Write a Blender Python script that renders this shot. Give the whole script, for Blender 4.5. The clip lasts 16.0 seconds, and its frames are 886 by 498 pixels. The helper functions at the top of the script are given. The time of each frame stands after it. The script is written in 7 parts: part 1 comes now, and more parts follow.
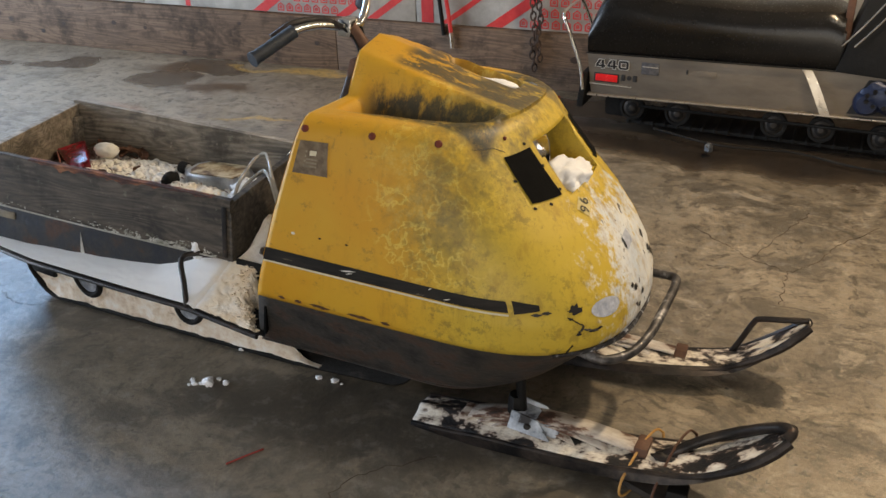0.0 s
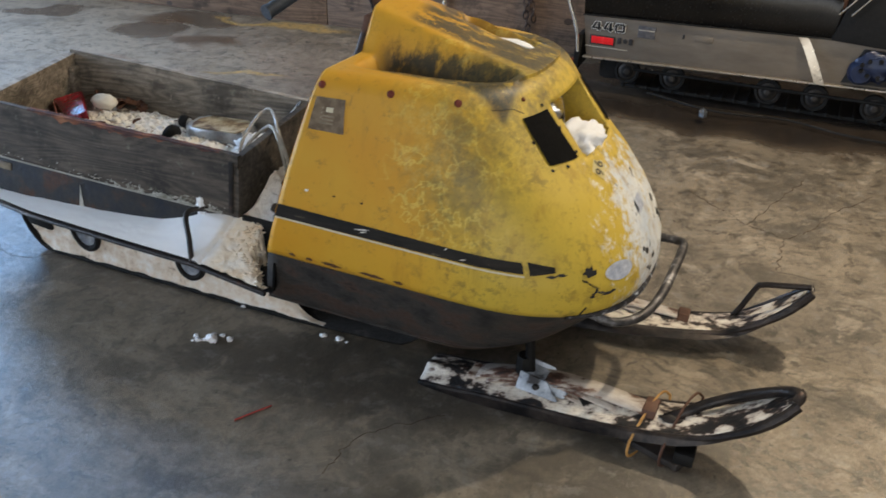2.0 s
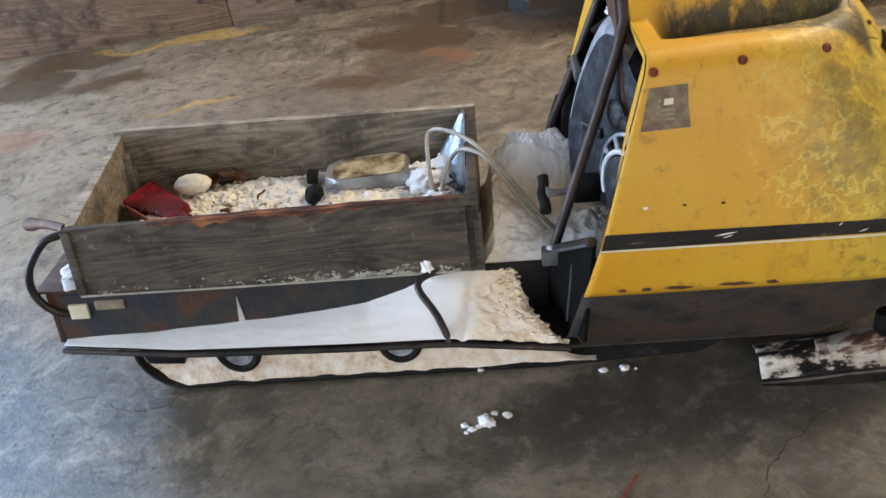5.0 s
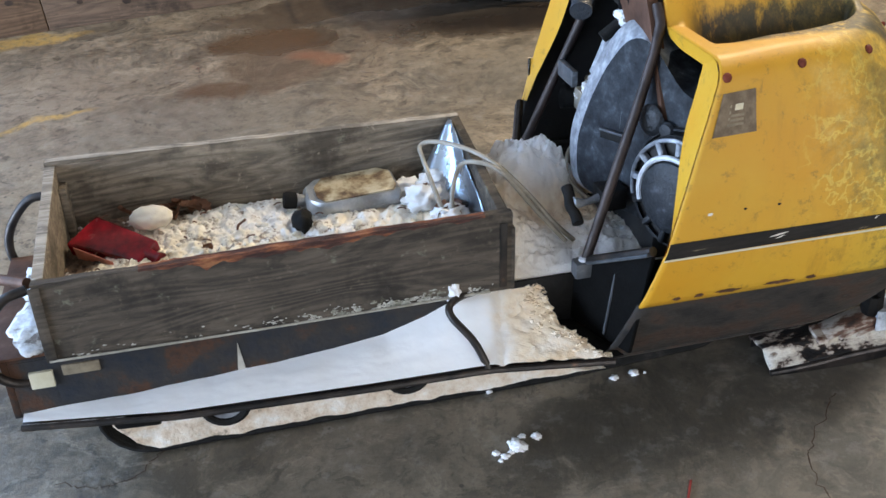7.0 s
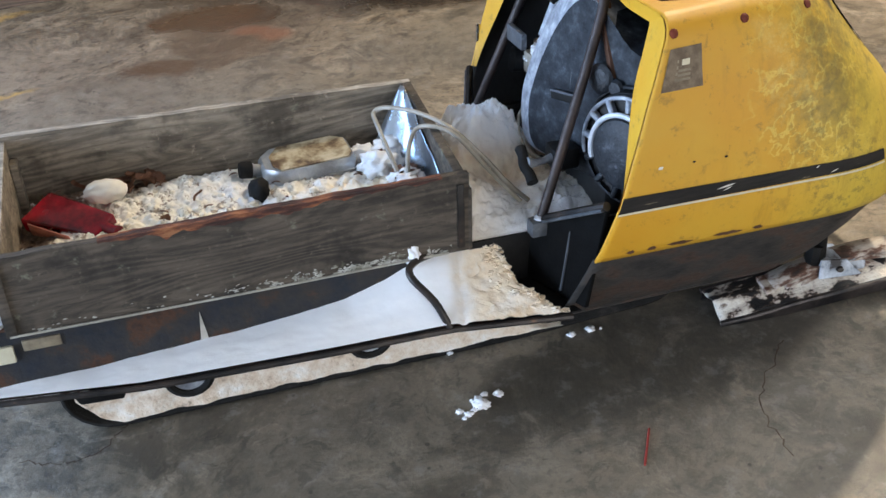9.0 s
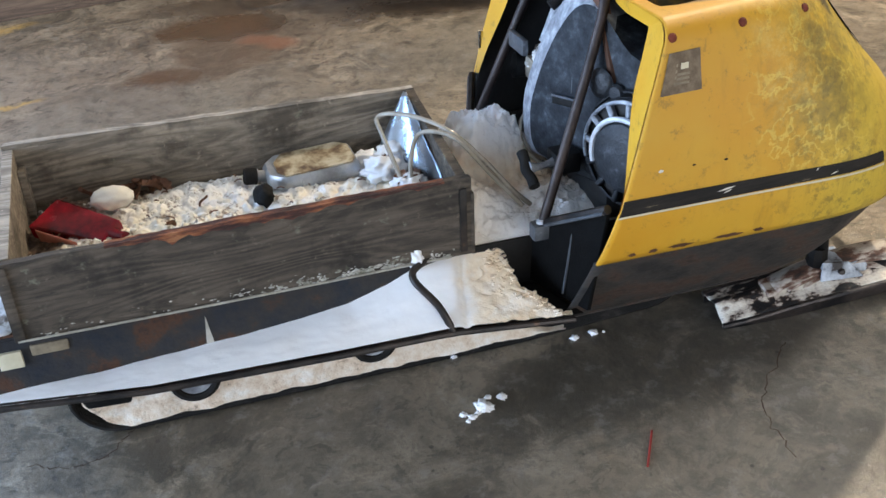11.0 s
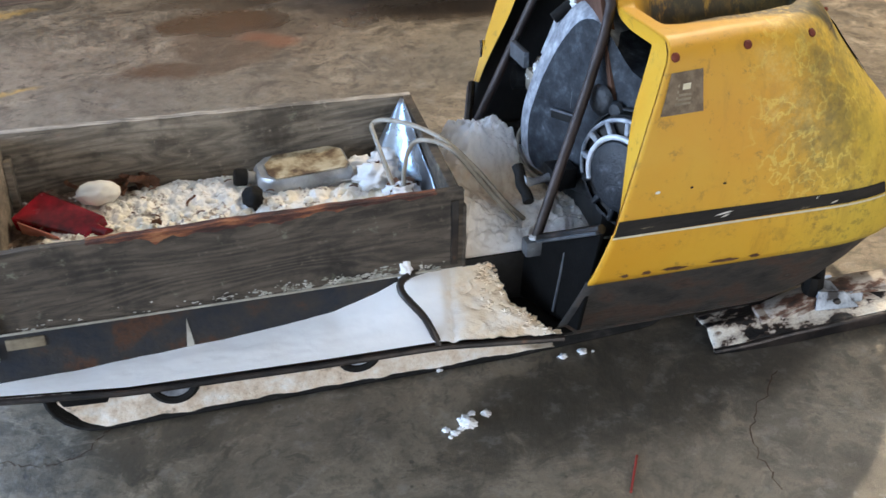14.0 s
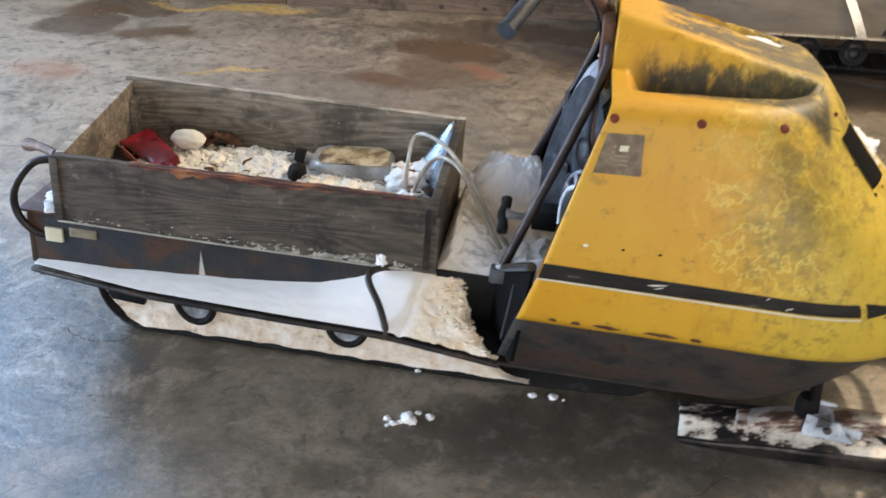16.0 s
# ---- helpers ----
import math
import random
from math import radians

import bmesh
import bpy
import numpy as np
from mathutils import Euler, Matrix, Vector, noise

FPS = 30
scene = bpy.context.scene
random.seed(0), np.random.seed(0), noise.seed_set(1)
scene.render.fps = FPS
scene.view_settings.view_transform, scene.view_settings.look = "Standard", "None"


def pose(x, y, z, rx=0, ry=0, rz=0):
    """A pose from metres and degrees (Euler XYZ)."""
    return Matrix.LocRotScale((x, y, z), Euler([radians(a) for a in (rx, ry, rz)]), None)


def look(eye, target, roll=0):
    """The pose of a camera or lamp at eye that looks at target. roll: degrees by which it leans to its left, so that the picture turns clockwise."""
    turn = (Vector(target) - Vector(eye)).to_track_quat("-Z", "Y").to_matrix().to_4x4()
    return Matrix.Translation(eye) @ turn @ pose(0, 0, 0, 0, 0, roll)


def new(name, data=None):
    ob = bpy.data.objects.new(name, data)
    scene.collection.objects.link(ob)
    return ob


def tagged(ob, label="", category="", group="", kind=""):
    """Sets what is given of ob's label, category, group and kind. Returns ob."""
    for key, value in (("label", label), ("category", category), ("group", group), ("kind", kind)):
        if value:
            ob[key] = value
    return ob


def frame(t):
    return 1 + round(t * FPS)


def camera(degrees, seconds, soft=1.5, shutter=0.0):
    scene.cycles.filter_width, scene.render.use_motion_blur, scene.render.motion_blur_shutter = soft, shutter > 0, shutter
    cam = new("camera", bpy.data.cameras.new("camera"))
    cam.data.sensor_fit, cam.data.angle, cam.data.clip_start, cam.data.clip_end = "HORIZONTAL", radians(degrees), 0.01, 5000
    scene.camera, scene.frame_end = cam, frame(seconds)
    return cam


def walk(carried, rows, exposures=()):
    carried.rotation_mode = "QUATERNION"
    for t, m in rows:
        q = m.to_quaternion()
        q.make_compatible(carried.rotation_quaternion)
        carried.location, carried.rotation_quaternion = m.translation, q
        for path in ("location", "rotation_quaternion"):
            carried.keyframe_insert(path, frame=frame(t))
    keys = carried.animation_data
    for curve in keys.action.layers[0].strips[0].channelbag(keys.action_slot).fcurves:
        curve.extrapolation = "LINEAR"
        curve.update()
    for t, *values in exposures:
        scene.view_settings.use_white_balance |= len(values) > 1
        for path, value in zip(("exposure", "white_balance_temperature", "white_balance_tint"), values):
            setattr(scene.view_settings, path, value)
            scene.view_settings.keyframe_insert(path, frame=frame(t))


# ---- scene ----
cam = camera(50.0, 16.0, shutter=0.4)
PATH = [
    (0, (1.234, -2.281, 1.614), (0.491, -0.654, 0.719), -1.6),
    (0.5, (1.231, -2.278, 1.612), (0.488, -0.65, 0.719), -1.4),
    (1, (1.228, -2.279, 1.611), (0.513, -0.641, 0.713), -1.0),
    (1.5, (1.213, -2.292, 1.61), (0.529, -0.653, 0.691), -0.5),
    (2, (1.126, -2.324, 1.614), (0.46, -0.707, 0.644), 0.5),
    (2.5, (0.955, -2.377, 1.625), (0.311, -0.764, 0.633), -3.7),
    (3, (0.788, -2.393, 1.618), (0.227, -0.742, 0.638), -1.3),
    (3.5, (0.529, -2.175, 1.601), (-0.142, -0.566, 0.621), -7.8),
    (3.6, (0.46, -2.151, 1.61), (-0.166, -0.54, 0.603), -6.0),
    (4, (0.262, -2.107, 1.592), (-0.247, -0.508, 0.504), -1.8),
    (4.2, (0.147, -2.153, 1.606), (-0.312, -0.532, 0.528), -4.1),
    (6.3, (-0.685, -1.879, 1.617), (-0.484, -0.289, 0.42), -6.7),
    (6.5, (-0.764, -1.865, 1.623), (-0.482, -0.299, 0.413), -5.7),
    (7, (-0.845, -1.865, 1.641), (-0.512, -0.269, 0.482), -3.8),
    (7.5, (-0.869, -1.878, 1.631), (-0.511, -0.318, 0.432), -4.2),
    (8, (-0.884, -1.878, 1.628), (-0.505, -0.332, 0.417), -3.3),
    (8.5, (-0.887, -1.891, 1.628), (-0.466, -0.351, 0.422), -3.0),
    (9, (-0.884, -1.903, 1.628), (-0.451, -0.361, 0.43), -3.5),
    (11.5, (-0.882, -1.928, 1.63), (-0.464, -0.367, 0.452), -4.3),
    (12, (-0.883, -1.924, 1.628), (-0.484, -0.354, 0.455), -3.9),
    (12.5, (-0.88, -1.911, 1.639), (-0.494, -0.337, 0.467), -3.2),
    (13, (-0.886, -1.921, 1.626), (-0.491, -0.337, 0.47), -3.0),
    (13.5, (-0.886, -1.922, 1.623), (-0.515, -0.332, 0.468), -3.6),
    (14, (-0.855, -1.889, 1.62), (-0.424, -0.33, 0.444), -1.3),
    (14.5, (-0.628, -1.801, 1.598), (-0.307, -0.248, 0.379), -2.1),
    (15, (-0.403, -1.806, 1.623), (-0.466, -0.135, 0.525), -0.5),
    (15.5, (-0.216, -2.058, 1.621), (-0.451, -0.417, 0.501), -2.1),
    (16, (-0.031, -2.158, 1.621), (-0.307, -0.487, 0.556), 0.7),
]
EXPOSURES = [(0.0, -0.31, 6850, 10), (1.0, -0.31, 6950, 11), (1.5, -0.28, 6100, 8), (2.0, -0.30, 6050, 8), (2.5, -0.26, 7450, 12), (3.0, 0.02, 7100, 11), (3.5, -0.15, 8600, 17), (4.0, 0.03, 10600, 22), (4.6, 0.15, 7200, 12), (6.3, 0.27, 6150, 9), (8.0, 0.26, 6080, 9), (13.5, 0.26, 6050, 9), (14.5, 0.28, 6100, 9), (15.5, 0.35, 6600, 10), (16.0, 0.37, 6400, 10)]
walk(cam, [(t, look(eye, target, roll)) for t, eye, target, roll in PATH], EXPOSURES)

# ---- world and lights ----
world = bpy.data.worlds.new("sky")
scene.world = world
world.use_nodes = True
wn = world.node_tree
sky = wn.nodes.new("ShaderNodeTexSky")
sky.sky_type, sky.sun_disc, sky.sun_elevation, sky.sun_rotation = "NISHITA", False, radians(35), radians(200)
wn.links.new(sky.outputs[0], wn.nodes["Background"].inputs[0])
wn.nodes["Background"].inputs[1].default_value = 0.12

# the room is turned against the snowmobile: a runs along the far wall, b away from it into the room
ROOM = pose(-2.5, 2.689, 0, 0, 0, 1.8)
A0, A1, B0, B1, H = -4.6, 7.5, -8.5, 0.0, 4.2
WIN_A0, WIN_A1, WIN_Z0, WIN_Z1 = -4.2, -1.4, 2.1, 3.7
BAY_A0, BAY_A1 = 1.8, 6.8
WEST_B0, WEST_B1, WEST_Z = -6.0, -1.2, 2.8
LAMP = Vector((1.75, 1.50, 2.85))


def lamp(name, kind, m, energy, colour, **settings):
    data = bpy.data.lights.new(name, kind)
    data.energy, data.color = energy, colour
    if kind == "POINT":
        data.shadow_soft_size = settings["radius"]
    else:
        data.shape, data.size, data.size_y = "RECTANGLE", settings["w"], settings["h"]
    ob = new(name, data)
    ob.matrix_world = m
    return ob


lamp("bulb_light", "POINT", Matrix.Translation(LAMP), 270, (1.0, 0.78, 0.52), radius=0.05)
lamp("window_daylight", "AREA", ROOM @ pose((WIN_A0 + WIN_A1) / 2, 0.03, (WIN_Z0 + WIN_Z1) / 2, 90, 0, 180), 270, (0.34, 0.59, 1.0), w=WIN_A1 - WIN_A0, h=WIN_Z1 - WIN_Z0)
lamp("big_door_daylight", "AREA", ROOM @ pose((BAY_A0 + BAY_A1) / 2, B0 + 0.02, 1.55, 90, 0, 0), 118, (1.0, 0.92, 0.84), w=BAY_A1 - BAY_A0, h=2.8)
lamp("west_door_daylight", "AREA", ROOM @ pose(A0 + 0.02, (WEST_B0 + WEST_B1) / 2, WEST_Z / 2 + 0.02, 90, 0, -90), 600, (0.64, 0.78, 1.0), w=WEST_B1 - WEST_B0, h=WEST_Z - 0.05)
# unseen fill that brightens the floor; tubes overhead are assumed as its source
lamp("tube_fill_light", "AREA", ROOM @ pose(5.0, -2.5, 3.38, 0, 0, 25), 42, (1.0, 0.92, 0.80), w=2.4, h=0.3)

# ---- materials ----


def mat(name, cols, rough=0.6, metal=0.0, scale=6.0, bump=0.15, bscale=50.0, detail=6.0, rough_var=0.12, stretch=(1, 1, 1), spec=0.5):
    """Two scales of noise: cols (position, colour) for the patches, bump for the grain."""
    m = bpy.data.materials.new(name)
    m.use_nodes = True
    t = m.node_tree
    n, l = t.nodes, t.links
    b = n["Principled BSDF"]
    tc = n.new("ShaderNodeTexCoord")
    mp = n.new("ShaderNodeMapping")
    mp.inputs["Scale"].default_value = stretch
    l.new(tc.outputs["Object"], mp.inputs[0])
    n1 = n.new("ShaderNodeTexNoise")
    n1.inputs["Scale"].default_value, n1.inputs["Detail"].default_value, n1.inputs["Roughness"].default_value = scale, detail, 0.65
    l.new(mp.outputs[0], n1.inputs["Vector"])
    r = n.new("ShaderNodeValToRGB")
    while len(r.color_ramp.elements) < len(cols):
        r.color_ramp.elements.new(0.5)
    for e, (p, c) in zip(r.color_ramp.elements, cols):
        e.position, e.color = p, (*c, 1)
    l.new(n1.outputs["Fac"], r.inputs[0])
    l.new(r.outputs[0], b.inputs["Base Color"])
    n2 = n.new("ShaderNodeTexNoise")
    n2.inputs["Scale"].default_value, n2.inputs["Detail"].default_value = bscale, 4
    l.new(mp.outputs[0], n2.inputs["Vector"])
    mr = n.new("ShaderNodeMapRange")
    mr.inputs["To Min"].default_value, mr.inputs["To Max"].default_value = max(0.02, rough - rough_var), min(1, rough + rough_var)
    l.new(n2.outputs["Fac"], mr.inputs[0])
    l.new(mr.outputs[0], b.inputs["Roughness"])
    bp = n.new("ShaderNodeBump")
    bp.inputs["Strength"].default_value, bp.inputs["Distance"].default_value = bump, 0.01
    l.new(n2.outputs["Fac"], bp.inputs["Height"])
    l.new(bp.outputs[0], b.inputs["Normal"])
    b.inputs["Metallic"].default_value = metal
    b.inputs["Specular IOR Level"].default_value = spec
    return m


class Nodes:
    """Small shorthand to chain shader nodes."""

    def __init__(self, m):
        self.t = m.node_tree
        self.b = self.t.nodes["Principled BSDF"]

    def add(self, kind, **inputs):
        nd = self.t.nodes.new(kind)
        for k, v in inputs.items():
            self.put(nd, k.replace("_", " "), v)
        return nd

    def put(self, nd, key, v):
        sock = nd.inputs[int(key)] if key.isdigit() else nd.inputs[key]
        if hasattr(v, "links"):
            self.t.links.new(v, sock)
        else:
            sock.default_value = v

    def math(self, op, a, b=0.0, clamp=False):
        nd = self.t.nodes.new("ShaderNodeMath")
        nd.operation, nd.use_clamp = op, clamp
        self.put(nd, "0", a)
        self.put(nd, "1", b)
        return nd.outputs[0]

    def noise(self, vec, scale, detail=5.0, rough=0.6):
        nd = self.add("ShaderNodeTexNoise", Scale=scale, Detail=detail, Roughness=rough)
        self.t.links.new(vec, nd.inputs["Vector"])
        return nd.outputs["Fac"]

    def rest(self):
        """Places on the sled before it is fitted to the camera's view."""
        nd = self.t.nodes.new("ShaderNodeAttribute")
        nd.attribute_name = "rest"
        return nd.outputs["Vector"]

    def ramp(self, fac, lo, hi):
        nd = self.add("ShaderNodeMapRange")
        nd.interpolation_type = "SMOOTHSTEP"
        self.put(nd, "0", fac)
        self.put(nd, "1", lo)
        self.put(nd, "2", hi)
        return nd.outputs[0]

    def mix(self, fac, a, b):
        nd = self.t.nodes.new("ShaderNodeMix")
        nd.data_type = "RGBA"
        self.put(nd, "0", fac)
        self.put(nd, "6", a if hasattr(a, "links") else (*a, 1))
        self.put(nd, "7", b if hasattr(b, "links") else (*b, 1))
        return nd.outputs[2]

    def blob(self, vec, at, size, edge=0.35, turn=0.0):
        """A soft-edged ellipse round a place, 1 inside and 0 outside."""
        mp = self.add("ShaderNodeMapping")
        mp.vector_type = "TEXTURE"
        self.put(mp, "Vector", vec)
        self.put(mp, "Location", at)
        self.put(mp, "Rotation", (0, 0, radians(turn)))
        self.put(mp, "Scale", size)
        ln = self.t.nodes.new("ShaderNodeVectorMath")
        ln.operation = "LENGTH"
        self.t.links.new(mp.outputs[0], ln.inputs[0])
        return self.ramp(ln.outputs["Value"], 1 + edge, 1 - edge)


def blank(name):
    m = bpy.data.materials.new(name)
    m.use_nodes = True
    return m, Nodes(m)


def concrete():
    m, k = blank("old_concrete")
    tc = k.add("ShaderNodeTexCoord").outputs["Object"]
    warp = k.add("ShaderNodeTexNoise", Scale=2.2, Detail=6.0)
    k.t.links.new(tc, warp.inputs["Vector"])
    va = k.t.nodes.new("ShaderNodeVectorMath")
    va.operation = "MULTIPLY_ADD"
    k.t.links.new(warp.outputs["Color"], va.inputs[0])
    va.inputs[1].default_value = (0.5, 0.5, 0)
    k.t.links.new(tc, va.inputs[2])
    v = va.outputs[0]
    big, mid, fine = k.noise(tc, 0.9, 5), k.noise(tc, 3.2, 8, 0.7), k.noise(tc, 26, 8, 0.7)
    col = k.mix(k.ramp(big, 0.38, 0.62), (0.185, 0.152, 0.108), (0.30, 0.245, 0.172))
    # cloudy patches with torn edges, pale worn skin over darker paste
    cloud = k.noise(v, 2.6, 10, 0.72)
    col = k.mix(k.math("MULTIPLY", k.ramp(cloud, 0.50, 0.58), 0.80), col, (0.095, 0.080, 0.058))
    mott = k.noise(v, 6.5, 9, 0.78)
    col = k.mix(k.math("MULTIPLY", k.ramp(mott, 0.52, 0.58), 0.52), col, (0.090, 0.074, 0.052))
    col = k.mix(k.math("MULTIPLY", k.ramp(mott, 0.47, 0.38), 0.70), col, (0.44, 0.37, 0.275))
    # swept and scuffed streaks
    for turn, sc, tint in ((4, (1.6, 15, 1), (0.46, 0.395, 0.30)), (-8, (1.3, 13, 1), (0.080, 0.066, 0.048)), (-38, (2.0, 24, 1), (0.10, 0.082, 0.058))):
        st = k.add("ShaderNodeMapping", Rotation=(0, 0, radians(turn)), Scale=sc)
        k.put(st, "Vector", v)
        col = k.mix(k.math("MULTIPLY", k.ramp(k.noise(st.outputs[0], 1.3, 8, 0.72), 0.56, 0.66), 0.50), col, tint)
    col = k.mix(k.math("MULTIPLY", k.ramp(fine, 0.55, 0.62), 0.52), col, (0.085, 0.070, 0.052))
    grit = k.noise(tc, 80, 6, 0.7)
    col = k.mix(k.math("MULTIPLY", k.ramp(grit, 0.56, 0.66), 0.35), col, (0.085, 0.066, 0.048))
    col = k.mix(k.math("MULTIPLY", k.ramp(grit, 0.42, 0.32), 0.25), col, (0.50, 0.44, 0.35))
    pits = k.add("ShaderNodeTexVoronoi", Scale=16.0, Randomness=1.0)
    k.put(pits, "Vector", v)
    pit = k.math("MULTIPLY", k.ramp(pits.outputs["Distance"], 0.13, 0.07), k.ramp(k.noise(tc, 1.7, 3), 0.48, 0.60))
    col = k.mix(k.math("MULTIPLY", pit, 0.85), col, (0.06, 0.045, 0.032))
    o = (0.25, 0.25, 0)

    def at(x, y):
        return (x + o[0], y + o[1], 0)

    # damp patches, rust and paint traces with their own outlines
    wet = k.blob(v, at(-3.48, 2.26), (0.22, 0.12, 9), 0.2, 16)
    for x, y, sx, sy, turn in ((-2.50, 2.46, 0.30, 0.16, 0), (-2.66, 2.14, 0.20, 0.16, 10), (-4.0, 2.10, 0.3, 0.08, 10), (-0.71, 2.18, 0.26, 0.14, 5), (-0.1, 2.48, 0.9, 0.16, 3), (1.0, 2.02, 1.2, 0.18, 2)):
        wet = k.math("MAXIMUM", wet, k.blob(v, at(x, y), (sx, sy, 9), 0.25, turn))
    # soot marks; the near-side ones also paint in the sled's shade
    soot_shade = k.blob(v, at(0.0, -0.65), (1.0, 0.5, 9), 0.8)
    for x, y, sx, sy in ((0.35, -0.3, 0.5, 0.3), (-0.9, -0.7, 0.4, 0.3), (0.19, 1.47, 0.45, 0.22), (-1.0, 1.45, 0.55, 0.25), (-0.6, 1.25, 0.4, 0.2)):
        soot_shade = k.math("MAXIMUM", soot_shade, k.blob(v, at(x, y), (sx, sy, 9), 0.9))
    rust = k.math("MAXIMUM", k.blob(v, at(-0.56, 1.95), (0.12, 0.05, 9), 0.5, -30), k.blob(v, at(-2.5, 1.62), (0.20, 0.10, 9), 0.6))
    paint = k.math("MAXIMUM", k.blob(v, at(-1.95, 2.56), (0.40, 0.045, 9), 0.3, 2), k.blob(v, at(-1.64, 1.74), (0.16, 0.025, 9), 0.5, 5))
    # shade under the second snowmobile, painted near-black into the floor colour
    sled_shade = k.blob(v, at(0.98, 2.12), (1.3, 0.24, 9), 0.45, 2)
    brown = k.math("MAXIMUM", k.blob(v, at(-0.76, 2.23), (0.23, 0.12, 9), 0.12, 5), k.math("MULTIPLY", k.blob(v, at(-0.71, 1.96), (0.21, 0.28, 9), 0.15, 8), 0.62))
    for x, y, sx, sy, turn in ((-2.2, 2.1, 0.24, 0.08, 10), (-2.7, 2.35, 0.2, 0.10, 5), (-0.96, 1.74, 0.16, 0.08, 0)):
        brown = k.math("MAXIMUM", brown, k.blob(v, at(x, y), (sx, sy, 9), 0.4, turn))
    band = k.math("MAXIMUM", k.blob(v, at(0.75, 2.36), (1.25, 0.36, 9), 0.18), k.blob(v, at(0.15, 2.22), (0.62, 0.24, 9), 0.2, -8))
    spots = k.math("MULTIPLY", k.ramp(k.noise(v, 21, 5, 0.65), 0.60, 0.64), k.ramp(k.noise(tc, 1.4, 3), 0.42, 0.56))
    col = k.mix(k.math("MULTIPLY", spots, 0.75), col, (0.055, 0.044, 0.032))
    col = k.mix(k.math("MULTIPLY", band, 0.72), col, (0.105, 0.092, 0.078))
    # worn floor far left; its daylight sheen is painted into the pale colour
    worn_sheen = k.math("MULTIPLY", k.blob(v, at(-3.6, 1.5), (2.4, 1.15, 9), 0.45), k.ramp(mid, 0.30, 0.55))
    col = k.mix(k.math("MULTIPLY", worn_sheen, 0.60), col, (0.47, 0.41, 0.33))
    dab = k.noise(v, 13, 6, 0.7)
    col = k.mix(k.math("MULTIPLY", k.ramp(dab, 0.57, 0.61), 0.75), col, (0.065, 0.052, 0.036))
    blotch = k.noise(tc, 8.5, 8, 0.75)
    col = k.mix(k.math("MULTIPLY", k.ramp(blotch, 0.54, 0.64), 0.50), col, (0.10, 0.08, 0.056))
    col = k.mix(k.math("MULTIPLY", k.ramp(blotch, 0.42, 0.32), 0.4), col, (0.42, 0.365, 0.29))
    col = k.mix(k.math("MULTIPLY", k.math("MULTIPLY", soot_shade, k.ramp(mid, 0.15, 0.5)), 0.55), col, (0.156, 0.146, 0.124))
    # dark damp stains beside the sled, deepened in colour for its shade
    damp_shade = k.blob(v, at(0.12, -0.42), (0.62, 0.20, 9), 0.7, 4)
    for x, y, sx, sy in ((-0.30, -0.43, 0.34, 0.13), (-1.05, -0.22, 0.34, 0.12), (0.75, -0.55, 0.3, 0.16), (-0.55, -0.62, 0.12, 0.07), (0.35, -0.85, 0.22, 0.08), (-0.15, -0.95, 0.25, 0.07)):
        damp_shade = k.math("MAXIMUM", damp_shade, k.blob(v, at(x, y), (sx, sy, 9), 0.7))
    stain = k.math("ADD", k.noise(v, 4.2, 7, 0.72), k.math("MULTIPLY", damp_shade, 0.16))
    col = k.mix(k.math("MULTIPLY", k.math("MULTIPLY", k.ramp(stain, 0.55, 0.66), damp_shade), 0.68), col, (0.062, 0.053, 0.040))
    # even speckle, small dark dabs and pale grains
    soft = k.noise(tc, 15, 7, 0.72)
    col = k.mix(k.math("MULTIPLY", k.ramp(soft, 0.50, 0.60), 0.42), col, (0.070, 0.062, 0.050))
    col = k.mix(k.math("MULTIPLY", k.ramp(soft, 0.46, 0.36), 0.30), col, (0.33, 0.315, 0.285))
    fleck = k.add("ShaderNodeTexVoronoi", Scale=24.0, Randomness=1.0)
    k.put(fleck, "Vector", tc)
    col = k.mix(k.math("MULTIPLY", k.math("MULTIPLY", k.ramp(fleck.outputs["Distance"], 0.17, 0.10), k.ramp(k.noise(tc, 5, 4, 0.7), 0.54, 0.60)), 0.8), col, (0.045, 0.038, 0.030))
    col = k.mix(k.math("MULTIPLY", wet, 0.85), col, (0.085, 0.062, 0.042))
    col = k.mix(k.math("MULTIPLY", brown, k.math("ADD", 0.55, k.math("MULTIPLY", mid, 0.7))), col, (0.105, 0.064, 0.034))
    col = k.mix(k.math("MULTIPLY", rust, 0.45), col, (0.36, 0.15, 0.08))
    col = k.mix(k.math("MULTIPLY", sled_shade, 0.93), col, (0.022, 0.018, 0.015))
    col = k.mix(k.math("MULTIPLY", k.math("MULTIPLY", paint, k.ramp(fine, 0.7, 0.4)), 0.8), col, (0.62, 0.40, 0.10))
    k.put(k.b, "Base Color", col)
    rough = k.math("SUBTRACT", k.math("ADD", 0.13, k.math("ADD", k.math("MULTIPLY", fine, 0.20), k.math("MULTIPLY", cloud, 0.20))), k.math("MULTIPLY", wet, 0.12))
    k.put(k.b, "Roughness", rough)
    k.put(k.b, "Specular IOR Level", 0.7)
    bp = k.add("ShaderNodeBump", Strength=0.32, Distance=0.010)
    k.put(bp, "Height", k.math("ADD", fine, k.math("MULTIPLY", mid, 0.8)))
    k.put(k.b, "Normal", bp.outputs[0])
    return m


